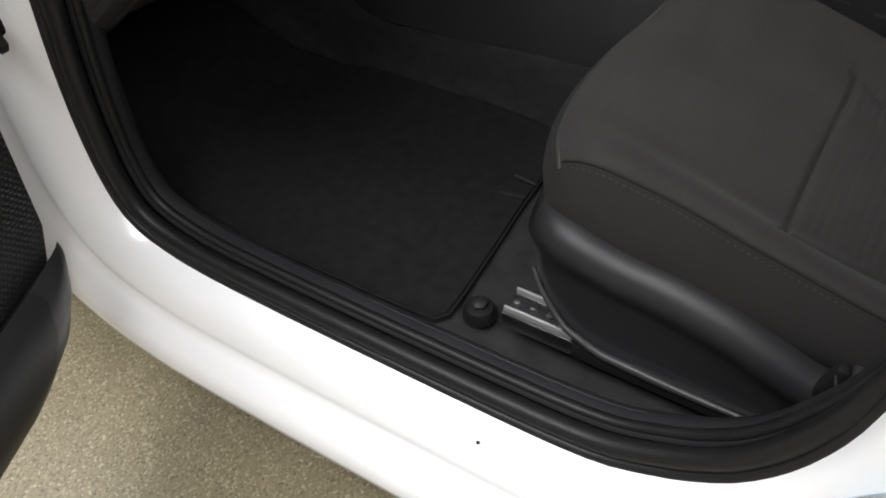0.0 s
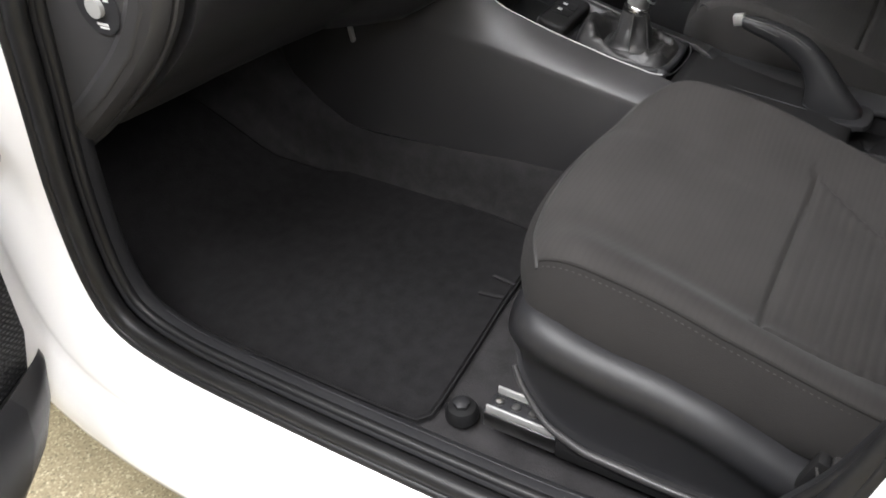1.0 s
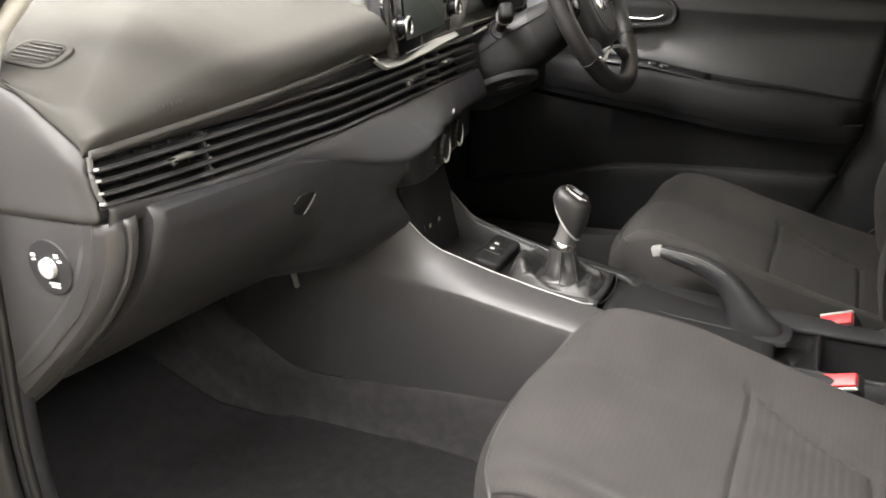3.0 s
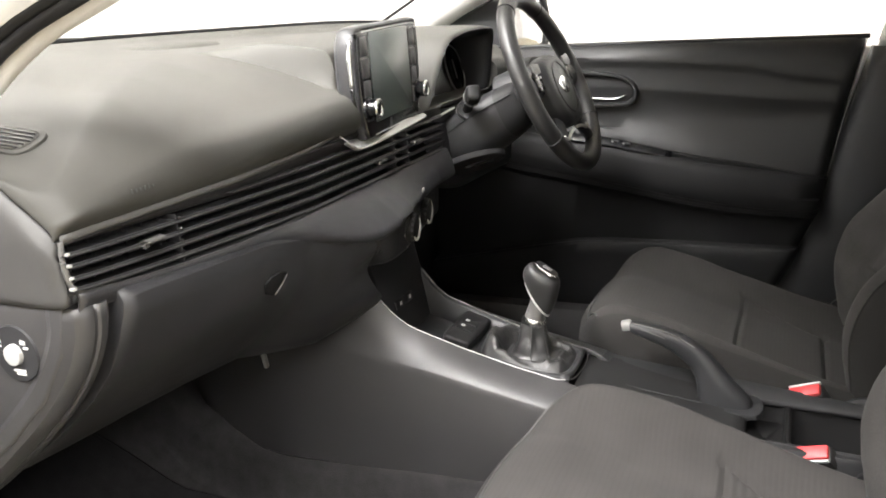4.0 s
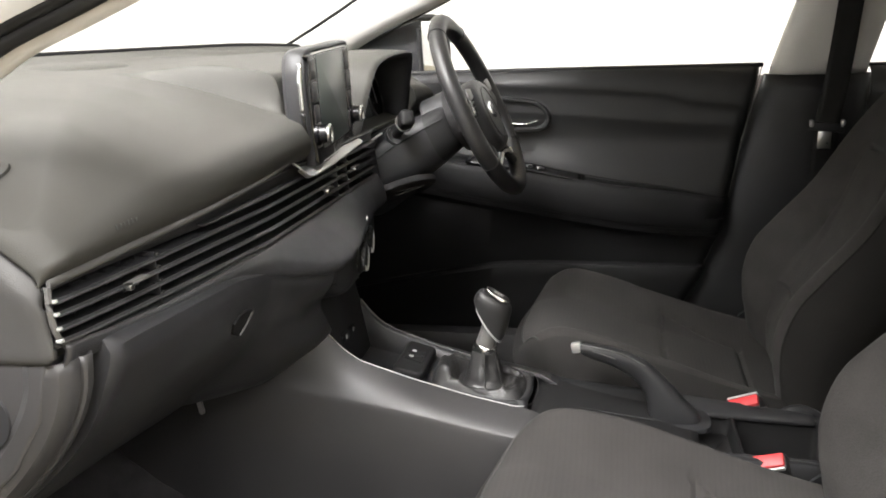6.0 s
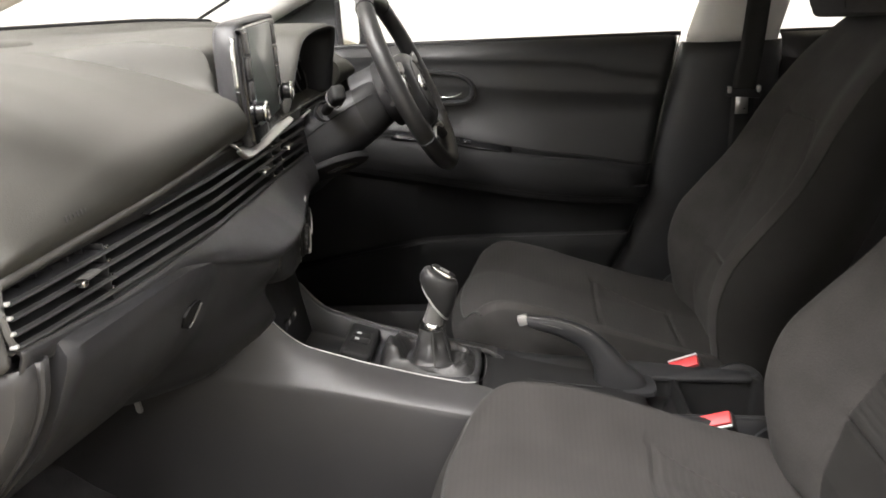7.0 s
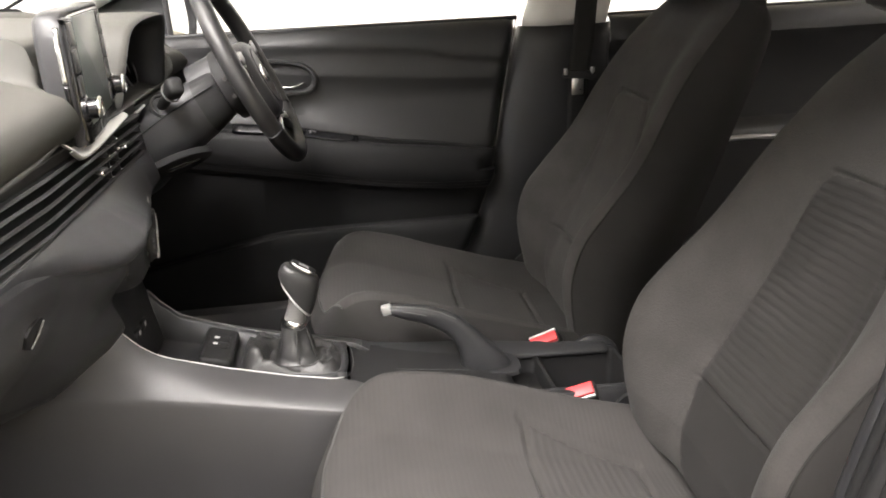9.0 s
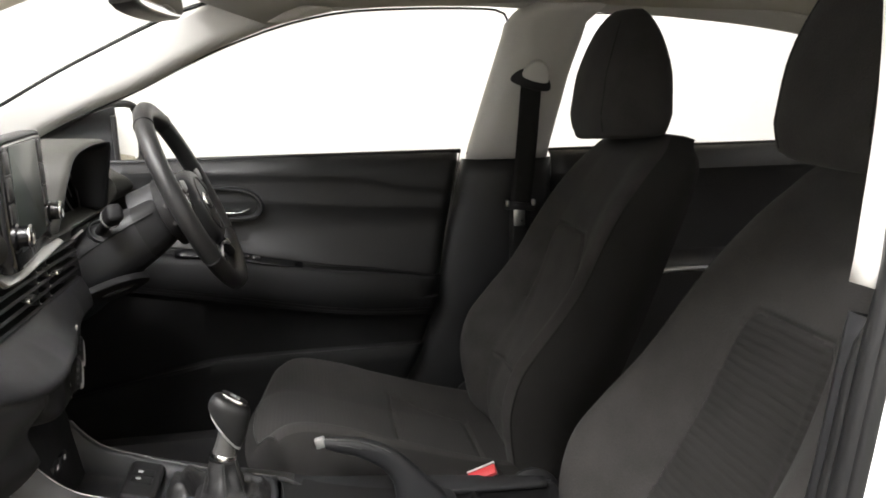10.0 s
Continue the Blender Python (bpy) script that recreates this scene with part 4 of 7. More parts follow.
    # black printed border where the glass meets the shelf
    tube("windscreen_border", [(x, 1.124 - 0.42 * (abs(x) / 0.68) ** 2, 1.0895 - 0.0165 * np.clip((abs(x) - 0.52) / 0.18, 0, 1) ** 1.6) for x in np.linspace(-0.66, 0.66, 40)], 0.0042, BLACK, dash, "black border of the windscreen", n=8)
    # thin satin lip over the vents
    tube("pad_lip", [(x, 0.4485, lip_z(x) - 0.0005 + 0.008 * max(0, (x + 0.3) / 0.1) ** 2 * (x > -0.3)) for x in np.linspace(-0.697, -0.205, 30)], 0.0036, SATIN, dash, "satin lip along the pad edge", n=8, flat=(0.55, 1.0))
    lathe("centre_speaker", [(0.1, -0.006), (0.092, -0.001), (0.08, 0.002), (0.04, 0.004), (0.0, 0.0045)], pose(0.0, 0.9, 1.0765, 2, 0, 0) @ Matrix.Diagonal((1.3, 0.7, 1, 1)), PAD, dash, "low oval speaker cover", n=40)
    # demister outlet on the left shoulder
    def top(x, y):
        p = np.array(section(x))[20:]
        return float(np.interp(y, p[:, 1], p[:, 2]))
    x, y = DEM
    du = Vector((0, 0.06, top(x, y + 0.03) - top(x, y - 0.03))).normalized()
    dv = Vector((0.04, 0, top(x + 0.02, y) - top(x - 0.02, y))).normalized()
    m = frame_pose(Vector((x, y, top(x, y) + 0.0015)), du, -dv)
    vent = slab("side_demister", round_rect(0.074, 0.044, 0.016), 0.004, m @ pose(0, 0, -0.002), PAD, dash, "slatted demister outlet", 0.0015)
    slab("outlet", round_rect(0.06, 0.034, 0.012), 0.001, m @ pose(0, 0, 0.0017), GLOSS, vent, bevel=0)
    for k in range(5):
        box("slat", tuple((m @ Vector((0.0, -0.0125 + 0.0062 * k, 0.003)))), (0.056 - 0.005 * abs(k - 2), 0.0015, 0.002), PLASTIC, vent, bevel=0.0006, turn=[math.degrees(a) for a in m.to_euler()])


dash_pad()


def vents():
    xs = np.linspace(-0.695, 0.2, 50)
    rows = [[(x, 0.452, lip_z(x) - 0.003), (x, 0.468, lip_z(x) - 0.008), (x, 0.474, (lip_z(x) + vent_floor(x)) / 2), (x, 0.47, vent_floor(x) + 0.004), (x, 0.452, vent_floor(x) - 0.002)] for x in xs]
    sheet("vent_panel", np.array(rows), DEEP, dash, "black slatted vent panel", solid=0.003)
    # plain fascia above the first slat, widening to the right
    rows = []
    for x in np.linspace(-0.69, 0.2, 30):
        t = np.clip((x + 0.69) / 0.45, 0, 1)
        rows.append([(x, 0.4525, lip_z(x) - 0.003), (x, 0.456, lip_z(x) - 0.006), (x, 0.459, lip_z(x) - 0.006 - 0.017 * t), (x, 0.466, lip_z(x) - 0.008 - 0.019 * t)])
    sheet("upper_fascia", np.array(rows), PLASTIC, dash, solid=0.003)
    left = (0.9315, 0.922, 0.911, 0.899, 0.8885)
    right = (0.9205, 0.906, 0.891, 0.876, 0.861)
    for k in range(5):
        x0 = -0.45 if k == 0 else -0.693
        rows = []
        for x in np.linspace(x0, 0.19, 44):
            t = np.clip((x + 0.695) / 0.42, 0, 1) ** 0.8
            z = left[k] * (1 - t) + right[k] * t
            h = 0.0028 if k else 0.0028 * np.clip((x - x0) / 0.1, 0.1, 1)
            rows.append([(x, 0.4475, z - h * 0.6), (x, 0.4465, z), (x, 0.4485, z + h), (x, 0.468, z + h * 1.1), (x, 0.468, z - h * 1.1)])
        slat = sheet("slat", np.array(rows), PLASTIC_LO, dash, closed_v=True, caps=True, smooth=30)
        # lighter tube paints the highlight along the slat's front edge
        tube("slat_glint", [tuple(r[1]) for r in rows], 0.0009, PLASTIC, slat, "painted glint along the slat edge", n=6)
        if k:
            box("slat_end", (-0.6955, 0.4475, left[k] + 0.002), (0.005, 0.006, 0.003), SILVER, dash, bevel=0.0012)
    tube("vent_edge", [(-0.697, 0.45, 0.936), (-0.699, 0.4495, 0.915), (-0.694, 0.4495, 0.892), (-0.684, 0.45, 0.8845)], 0.0028, SATIN, dash, n=6, steps=10)
    tube("vent_lower_edge", [(x, 0.4495, vent_floor(x) - 0.0005) for x in np.linspace(-0.69, 0.19, 30)], 0.0022, PLASTIC, dash, n=6)
    for x in (-0.545, -0.015, 0.035):
        d = np.interp(x, [-0.6, 0], [0, 1])
        box("divider", (x, 0.458, (lip_z(x) - 0.012 + vent_floor(x)) / 2 - 0.004 * d), (0.0024, 0.02, lip_z(x) - 0.016 - vent_floor(x) - 0.012 * d), PLASTIC_LO, dash, bevel=0.0006, turn=(0, -4, 0))
        for k in range(4):
            t = np.clip((x + 0.695) / 0.42, 0, 1) ** 0.8
            box("divider_stud", (x, 0.4462, left[k + 1] * (1 - t) + right[k + 1] * t + 0.005), (0.0045, 0.003, 0.003), CHROME, dash, bevel=0.001)
    for x, z in ((-0.609, 0.909), (-0.094, 0.8895), (0.04, 0.899)):
        tab = box("vent_tab", (x + 0.018, 0.442, z - 0.0005), (0.03, 0.01, 0.0035), SATIN, dash, "vent thumb tab", 0.0018)
        box("tab_tip", (x + 0.002, 0.439, z - 0.0015), (0.008, 0.009, 0.0065), CHROME, tab, bevel=0.002)
    # guide vanes behind the outer outlet
    for x in np.linspace(-0.68, -0.56, 6):
        box("vane", (x, 0.468, 0.908), (0.002, 0.014, 0.045), DEEP, dash, bevel=0)


vents()


def bulge(x):
    """How far the fascia swells towards the cabin round the heater controls."""
    return float(np.interp(x, [-0.46, -0.38, -0.3, -0.25, -0.21, -0.18, -0.14, -0.09, -0.03, 0.05, 0.12, 0.2], [0, 0.004, 0.016, 0.032, 0.048, 0.058, 0.067, 0.064, 0.051, 0.034, 0.022, 0.018]))


def glovebox_and_lower():
    # strip between the vents and the glovebox, with the seam of the switch strip along its lower part
    foot_line = crom([(-0.69, 0.868), (-0.60, 0.858), (-0.45, 0.845), (-0.33, 0.83), (-0.25, 0.808), (-0.2, 0.797), (-0.17, 0.797), (-0.14, 0.803), (-0.1, 0.812), (-0.04, 0.814), (0.05, 0.812), (0.2, 0.81)], 120)
    rows, seam = [], []
    for x in np.r_[np.linspace(-0.69, -0.2, 40), np.linspace(-0.19, 0.2, 79)]:
        zb = float(np.interp(x, *foot_line.T))
        a, b = vent_floor(x) - 0.001, bulge(x)
        rows.append([(x, 0.450, a), (x, 0.449 - 0.15 * b, a - 0.005), (x, 0.45 - 0.6 * b, a * 0.55 + zb * 0.45), (x, 0.452 - 0.93 * b, a * 0.2 + zb * 0.8), (x, 0.454 - b, zb), (x, 0.475 - b, zb - 0.006), (x, 0.49 - b, zb - 0.02)])
    rows = [crom(q, 28) for q in rows]
    sheet("lower_fascia", np.array(rows), PLASTIC_MID, dash, "smooth dark fascia under the vents", solid=0.003)
    for q in rows:
        if -0.186 < q[0][0] < 0.13:
            z = float(np.interp(q[0][0], [-0.186, -0.17, -0.139, -0.1, 0.0, 0.1, 0.2], [0.80, 0.814, 0.829, 0.834, 0.838, 0.84, 0.84]))
            p = q[:20][::-1]
            seam.append((q[0][0], float(np.interp(z, p[:, 2], p[:, 1])) - 0.0002, z))
    tube("strip_seam", seam, 0.0011, BLACK, dash, "dark seam of the switch strip", n=6, steps=50)
    for dx in (-0.004, 0.004):
        x = 0.0 + dx
        box("switch_mark", (x, 0.4525 - bulge(x), 0.825), (0.005, 0.0016, 0.007), WHITE_MARK, dash, bevel=0, turn=(0, 0, 18))
    xs = np.r_[-0.643, -0.638, -0.632, np.linspace(-0.62, -0.19, 40)]
    low = np.interp(xs, [-0.7, -0.3, -0.19], [-0.7, -0.3, -0.12])
    zt = np.interp(xs, [-0.643, -0.6, -0.5, -0.4, -0.33, -0.25, -0.19], [0.868, 0.864, 0.854, 0.846, 0.834, 0.812, 0.802])
    yb = np.interp(low, [-0.643, -0.5, -0.3, -0.24, -0.19, -0.13], [0.645, 0.615, 0.6, 0.56, 0.527, 0.462])
    zb = np.interp(low, [-0.643, -0.5, -0.3, -0.24, -0.19, -0.13], [0.632, 0.64, 0.628, 0.62, 0.616, 0.655])
    rows = []
    for x, xl, a, y, z in zip(xs, low, zt, yb, zb):
        r = 0.005 * float(np.clip((-0.632 - x) / 0.011, 0, 1)) ** 2
        f = r + float(np.interp(x, [-0.42, -0.36, -0.31, -0.27, -0.23, -0.19], [0.438, 0.441, 0.4425, 0.434, 0.42, 0.405]))
        w = float(np.clip((-0.53 - x) / 0.09, 0, 1)) * 0.7
        q1, q2 = (f + 0.03, a - 0.03 - (a - 0.03 - z) * 0.28), (f + (y - f) * 0.5, a - 0.03 - (a - 0.03 - z) * 0.6)
        q1, q2 = [tuple(np.array(q) * (1 - w) + np.array(e) * w) for q, e in ((q1, (0.478, 0.783)), (q2, (0.53, 0.725)))]
        rows.append([(x, 0.468, a - 0.004), (x, f + 0.006, a + 0.001), (x, f - 0.001, a - 0.005), (x, f + 0.003, a - 0.025), (x * 0.75 + xl * 0.25, *q1), (x * 0.45 + xl * 0.55, *q2), (xl, y - 0.02, z + 0.02), (xl, y, z + 0.003), (xl, y + 0.012, z + 0.02), (xl, y + 0.02, z + 0.09)])
    rows.append([(x + 0.003, y + 0.05, z + 0.01) for x, y, z in rows[-1]])
    rows.insert(0, [(x + 0.003, y + 0.05, z + 0.012) for x, y, z in rows[0]])
    g = sheet("glovebox_lid", np.array([crom(q, 40) for q in rows]), PLASTIC_MID, dash, "closed charcoal glovebox lid", solid=0.004)
    m = frame_pose(Vector((-0.381, 0.4495, 0.7872)), (1, 0, 0), (0, -0.43, 0.9))
    # flat black slab stands for the shade inside the latch recess
    slab("recess_shade", [(0.0055, -0.021), (0.0195, 0.012), (0.004, 0.018), (-0.018, 0.018), (-0.028, 0.0097), (-0.019, -0.0085)], 0.003, m @ pose(0, 0, -0.0022), BLACK, g, "black patch painting the shade of the latch recess", bevel=0.0004)
    tube("handle_edge", [tuple(m @ Vector(q)) for q in ((0.002, -0.017, 0.0025), (0.011, -0.004, 0.0028), (0.017, 0.011, 0.0025))], [0.0012, 0.0017, 0.0012], SATIN, g, "bright latch edge", n=6, steps=8)
    # side bands that curve down from the vents to the footwell
    path = [(0.447, 0.868), (0.452, 0.835), (0.472, 0.795), (0.51, 0.748), (0.57, 0.693), (0.64, 0.635), (0.72, 0.58)]
    yz = crom(path, 30)
    d = np.gradient(yz, axis=0)
    d /= np.linalg.norm(d, axis=1)[:, None]
    nrm = np.stack([d[:, 1], -d[:, 0]], 1)  # towards the seat
    prof = [(-0.60, -0.07), (-0.63, -0.05), (-0.641, -0.022), (-0.6455, -0.013), (-0.6578, -0.007), (-0.6588, -0.006), (-0.6605, 0.0005), (-0.6635, 0.003), (-0.6715, 0.003), (-0.6742, 0.0012), (-0.6752, -0.0045), (-0.6764, -0.0045), (-0.6775, 0.0005), (-0.686, -0.002), (-0.694, -0.008), (-0.6985, -0.018), (-0.7005, -0.036)]
    P = np.array([[(x, yz[i][0] + nrm[i][0] * k, yz[i][1] + nrm[i][1] * k) for x, k in prof] for i in range(30)])
    sheet("side_band", P, PLASTIC, dash, "moulded band at the dashboard end", solid=0.003, smooth=28)
    # end panels
    edge = [(0.4545, 0.93), (0.459, 0.941), (0.475, 0.956), (0.495, 0.971), (0.527, 0.994), (0.59, 1.023), (0.68, 1.04)]
    foot = [(0.4515, 0.884), (0.4535, 0.874), (0.462, 0.873), (0.482, 0.872), (0.53, 0.872), (0.60, 0.872), (0.70, 0.872)]
    rows = []
    for k, ((y1, z1), (y0, z0)) in enumerate(zip(edge, foot)):
        o = 0.0 if k == 0 else 0.004 if k == 1 else 0.008
        rows.append([(-0.688, y1 + 0.004, z1 - 0.002), (-0.6945, y1 + 0.001, z1 - 0.0015), (-0.699 - o * 0.5, y1 + 0.001, z1 - 0.011), (-0.699 - o, y1 * 0.7 + y0 * 0.3, z1 * 0.7 + z0 * 0.3), (-0.6985 - o * 0.8, y1 * 0.3 + y0 * 0.7, z1 * 0.3 + z0 * 0.7), (-0.6985 - o * 0.5, y0, z0), (-0.692, y0 + 0.003, z0 - 0.002)])
    sheet("end_panel_upper", loft(rows, 36, 24), END, dash, "rounded grey end cover", solid=0.003, smooth=60)
    low = [(0.462, 0.871), (0.475, 0.82), (0.51, 0.768), (0.57, 0.712), (0.625, 0.668), (0.75, 0.60), (0.76, 0.871), (0.6, 0.871)]
    lowp = slab("end_panel_lower", low, 0.052, frame_pose(Vector((-0.648, 0, 0)), (0, 1, 0), (0, 0, 1)) @ pose(0, 0, 0, 180, 0, 0) @ Matrix.Diagonal((1, -1, 1, 1)), PLASTIC, dash, "flat charcoal end cover", 0.004, 3)
    # airbag key switch on the end panel
    sw = lathe("airbag_switch", [(0.0, 0.0), (0.030, 0.0), (0.029, 0.0025), (0.0, 0.003)], frame_pose(Vector((-0.6995, 0.5335, 0.8185)), (0, 1, 0), (0, 0, -1)), DEEP, lowp, "round black airbag key switch", n=32)
    lathe("key_core", [(0.0, 0.0), (0.011, 0.0), (0.0105, 0.005), (0.0, 0.0055)], frame_pose(Vector((-0.702, 0.5335, 0.8185)), (0, 1, 0), (0, 0, -1)), SILVER, sw, "satin metal key slot", n=24)
    for y, z, w, h in ((0.553, 0.8305, 0.006, 0.003), (0.553, 0.8255, 0.005, 0.002), (0.52, 0.832, 0.006, 0.004), (0.517, 0.8265, 0.006, 0.002), (0.531, 0.8012, 0.015, 0.0022), (0.5295, 0.7978, 0.012, 0.0018)):
        box("switch_mark", (-0.7028, y, z), (0.001, w, h), WHITE_MARK, sw, bevel=0)
    # faint raised bars of the airbag lettering on the pad
    for k in range(6):
        box("airbag_mark", (-0.612 + 0.006 * k, 0.4392, 0.9635), (0.0026, 0.0006, 0.0048 - 0.001 * (k % 3)), CONSOLE, dash, bevel=0, turn=(-8, 0, 0))
    # dark closing panel under the dashboard
    rows = [[(x, 0.53, 0.78), (x, 0.66, 0.70), (x, 0.8, 0.69), (x, 1.1, 0.72)] for x in (-0.66, -0.3, 0.0, 0.3, 0.66)]
    sheet("under_panel", loft(rows, 10, 10), DEEP, dash, solid=0.004)
    tube("loose_clip", [(-0.171, 0.647, 0.606), (-0.169, 0.646, 0.578), (-0.167, 0.643, 0.55)], 0.0095, SILVER, dash, "small metal bracket under the dashboard", n=8, flat=(1, 0.5))
    # black box fills the dark wedge beside the bracket
    box("dark_wedge", (-0.16, 0.668, 0.6), (0.03, 0.05, 0.06), BLACK, dash, bevel=0.006)


glovebox_and_lower()


def heater_controls():
    """Switch band and the recessed black panel with two rotary dials."""
    def front(x):
        return 0.454 - bulge(x)

    def at(x, z, off=0.0):
        """A place on the control face, which leans back a little towards its top."""
        return Vector((x, front(x) - off - (z - 0.80) * 0.06, z))

    def seat_at(x, z, off):
        d = (at(x + 0.01, z) - at(x - 0.01, z)).normalized()
        return frame_pose(at(x, z, off), d, (0, -0.06, 1))

    # black control panel, set back under the strip
    rows = []
    for x in np.linspace(-0.182, 0.13, 30):
        e = np.clip((-0.15 - x) / 0.03, 0, 1) ** 2
        zb = 0.756 + 0.028 * e
        rows.append([at(x, 0.818 - 0.018 * e, -0.010), at(x, 0.80, -0.006), at(x, 0.77, -0.006 - 0.004 * e), at(x, zb, -0.007 - 0.004 * e), at(x, zb - 0.008, -0.016), at(x, zb - 0.014, -0.04), at(x, zb - 0.02, -0.07)])
    pan = sheet("heater_panel", loft(rows, 30, 20), PLASTIC_LO, dash, "black heater control panel", solid=0.002)
    rows = []
    for x in (-0.187, -0.184, -0.178, -0.165):
        rows.append([at(x, 0.797, -0.004), at(x, 0.79, -0.012), at(x, 0.78, -0.03), at(x, 0.765, -0.05)])
    sheet("panel_cheek", loft(rows, 6, 12), PLASTIC_LO, dash, "dark cheek beside the controls", solid=0.003)
    for x, z in ((-0.082, 0.785), (0.017, 0.785)):
        m = seat_at(x, z, -0.006)
        k = lathe("heater_dial", [(0.026, 0.0), (0.026, 0.004), (0.0235, 0.006), (0.021, 0.012), (0.019, 0.013), (0.0, 0.013)], m, BLACK, pan, "ribbed black rotary dial", n=28)
        for n in range(14):
            a = 2 * math.pi * n / 14
            slab("dial_rib", round_rect(0.002, 0.005, 0.0006, 2), 0.005, m @ pose(0.0215 * math.cos(a), 0.0215 * math.sin(a), 0.006, 0, 0, math.degrees(a)), DEEP, k, bevel=0.0005)
        # tapered white arc paints the glint on the dial's chrome ring
        arc = [tuple(m @ Vector((0.0195 * math.cos(a), 0.0195 * math.sin(a), 0.0125))) for a in np.linspace(radians(-150), radians(40), 24)]
        tube("dial_glint", arc, [0.001, 0.0026, 0.003, 0.0026, 0.001], WHITE_MARK, k, "painted glint of the chrome dial ring", n=6, up=tuple(m.col[2][:3]))
        for n in range(7):
            a = radians(-60 + 300 * n / 6)
            slab("dial_mark", round_rect(0.0026, 0.0036, 0.001, 3), 0.0006, m @ pose(0.033 * math.cos(a), 0.033 * math.sin(a), 0.0006), RED if n in (0,) and x < 0 else WHITE_MARK, pan, bevel=0)


heater_controls()


def infotainment():
    ox, oy, oz = Vector((-0.003, 0.4525, 1.012)), Vector((1, 0.112, 0.01)), Vector((0, 0.02, 1))
    m = frame_pose(ox, oy, oz)
    t = thing("infotainment_screen", (0, 0.48, 0.93), "upright touchscreen radio with two chrome knobs in a black bezel", "touchscreen")
    out = [(-0.118, 0.0775), (0.128, 0.0795), (0.139, 0.07), (0.14, 0.0), (0.124, -0.062), (0.104, -0.078), (-0.1, -0.08), (-0.122, -0.066), (-0.134, -0.02), (-0.134, 0.045), (-0.13, 0.07)]
    big = [(-0.108, 0.0845), (0.0, 0.086), (0.138, 0.0868), (0.155, 0.076), (0.159, 0.04), (0.156, -0.01), (0.14, -0.056), (0.112, -0.082), (-0.1, -0.083), (-0.124, -0.066), (-0.141, -0.02), (-0.1415, 0.04), (-0.132, 0.072)]
    P = []
    ring = crom(big, 84, True)
    for k, d in ((0.9, -0.003), (0.955, 0.0), (0.985, -0.001), (1.0, -0.004), (1.008, -0.011), (1.008, -0.02), (0.99, -0.029), (0.93, -0.036), (0.6, -0.04)):
        P.append([tuple(m @ Vector((x * k, y * k, d))) for x, y in ring])
    sheet("screen_housing", np.array(P), PLASTIC_LO, t, "dark moulded pod round the screen", closed_v=True, solid=0.002)
    slab("bezel", crom(out, 72, True), 0.006, m @ pose(0, 0, -0.003), GLOSS, t, "glossy black bezel", 0.002)
    slab("display", round_rect(0.178, 0.135, 0.004), 0.002, m @ pose(0.002, 0.008, 0.002), SCREEN, t, "switched-off grey glass display", 0.0005)
    for s in (-1, 1):
        for k in range(4):
            b = slab("side_button", round_rect(0.026, 0.028, 0.003), 0.003, m @ pose(s * 0.1115, 0.056 - 0.032 * k, 0.002), PLASTIC, t, "black side button", 0.001)
        p = m @ pose(s * 0.118, -0.034 - 0.0 * s, 0.002)
        kn = lathe("rotary_knob", [(0.017, 0.0), (0.017, 0.005), (0.0135, 0.007), (0.013, 0.02), (0.0, 0.02)], p, GLOSS, t, "black rotary knob", n=28)
        rr = [tuple((p @ pose(0, 0, 0.0195)) @ Vector((0.0118 * math.cos(a), 0.0118 * math.sin(a), 0))) for a in np.linspace(0, 2 * math.pi, 24, endpoint=False)]
        tube("knob_ring", rr, 0.0032, CHROME, kn, "chrome knob edge", n=8, closed=True, up=tuple(m.col[2][:3]))
    # bright band let into the flank of the pod, dark towards its foot
    def flank(y, d):
        x = float(np.interp(y, [-0.066, -0.02, 0.04, 0.072], [-0.124, -0.141, -0.1415, -0.132])) * 1.008 - 0.0014
        return tuple(m @ Vector((x, y, d)))
    for name, y0, y1, mat, label in (("side_strip", 0.066, 0.0, CHROME, "bright chrome band on the pod flank"), ("side_strip_foot", -0.002, -0.05, GLOSS, "dark glossy foot of the band")):
        P = np.array([[flank(y, -0.005), flank(y, -0.006 - 0.012 * np.interp(y, [-0.05, 0.0, 0.066], [0.2, 0.45, 0.4]))] for y in np.linspace(y0, y1, 14)])
        sheet(name, P, mat, t, label, solid=0.0012, side=0)
    tube("screen_edge", [tuple(m @ Vector(q)) for q in ((-0.112, 0.077, 0.003), (0.0, 0.0785, 0.003), (0.124, 0.0785, 0.003), (0.134, 0.07, 0.003))], 0.0012, SILVER, t, "thin bright upper edge", n=6, steps=20)
    tube("screen_foot_edge", [tuple(m @ Vector(q)) for q in ((-0.094, -0.0775, 0.003), (0.0, -0.0775, 0.003), (0.098, -0.076, 0.003))], 0.0009, SILVER, t, n=6, steps=12)
    # silver lip under the screen, running up into the edge of the pad
    front = crom([(-0.187, 0.4365, 0.939), (-0.168, 0.437, 0.929), (-0.148, 0.4375, 0.9222), (-0.1, 0.4385, 0.9205), (0.0, 0.4405, 0.9255), (0.06, 0.442, 0.929), (0.115, 0.444, 0.932)], 50)
    P = []
    for x, y, z in front:
        w = float(np.interp(x, [-0.21, -0.187, -0.15, -0.1, 0.05, 0.145], [0.2, 0.5, 0.85, 0.9, 0.75, 0.5]))
        P.append([(x, y + 0.006, z - 0.004), (x, y + 0.001, z - 0.0025), (x, y, z), (x, y + 0.002, z + 0.0025), (x, y + 0.02 * w, z + 0.015 * w), (x, y + 0.026 * w, z + 0.015 * w)])
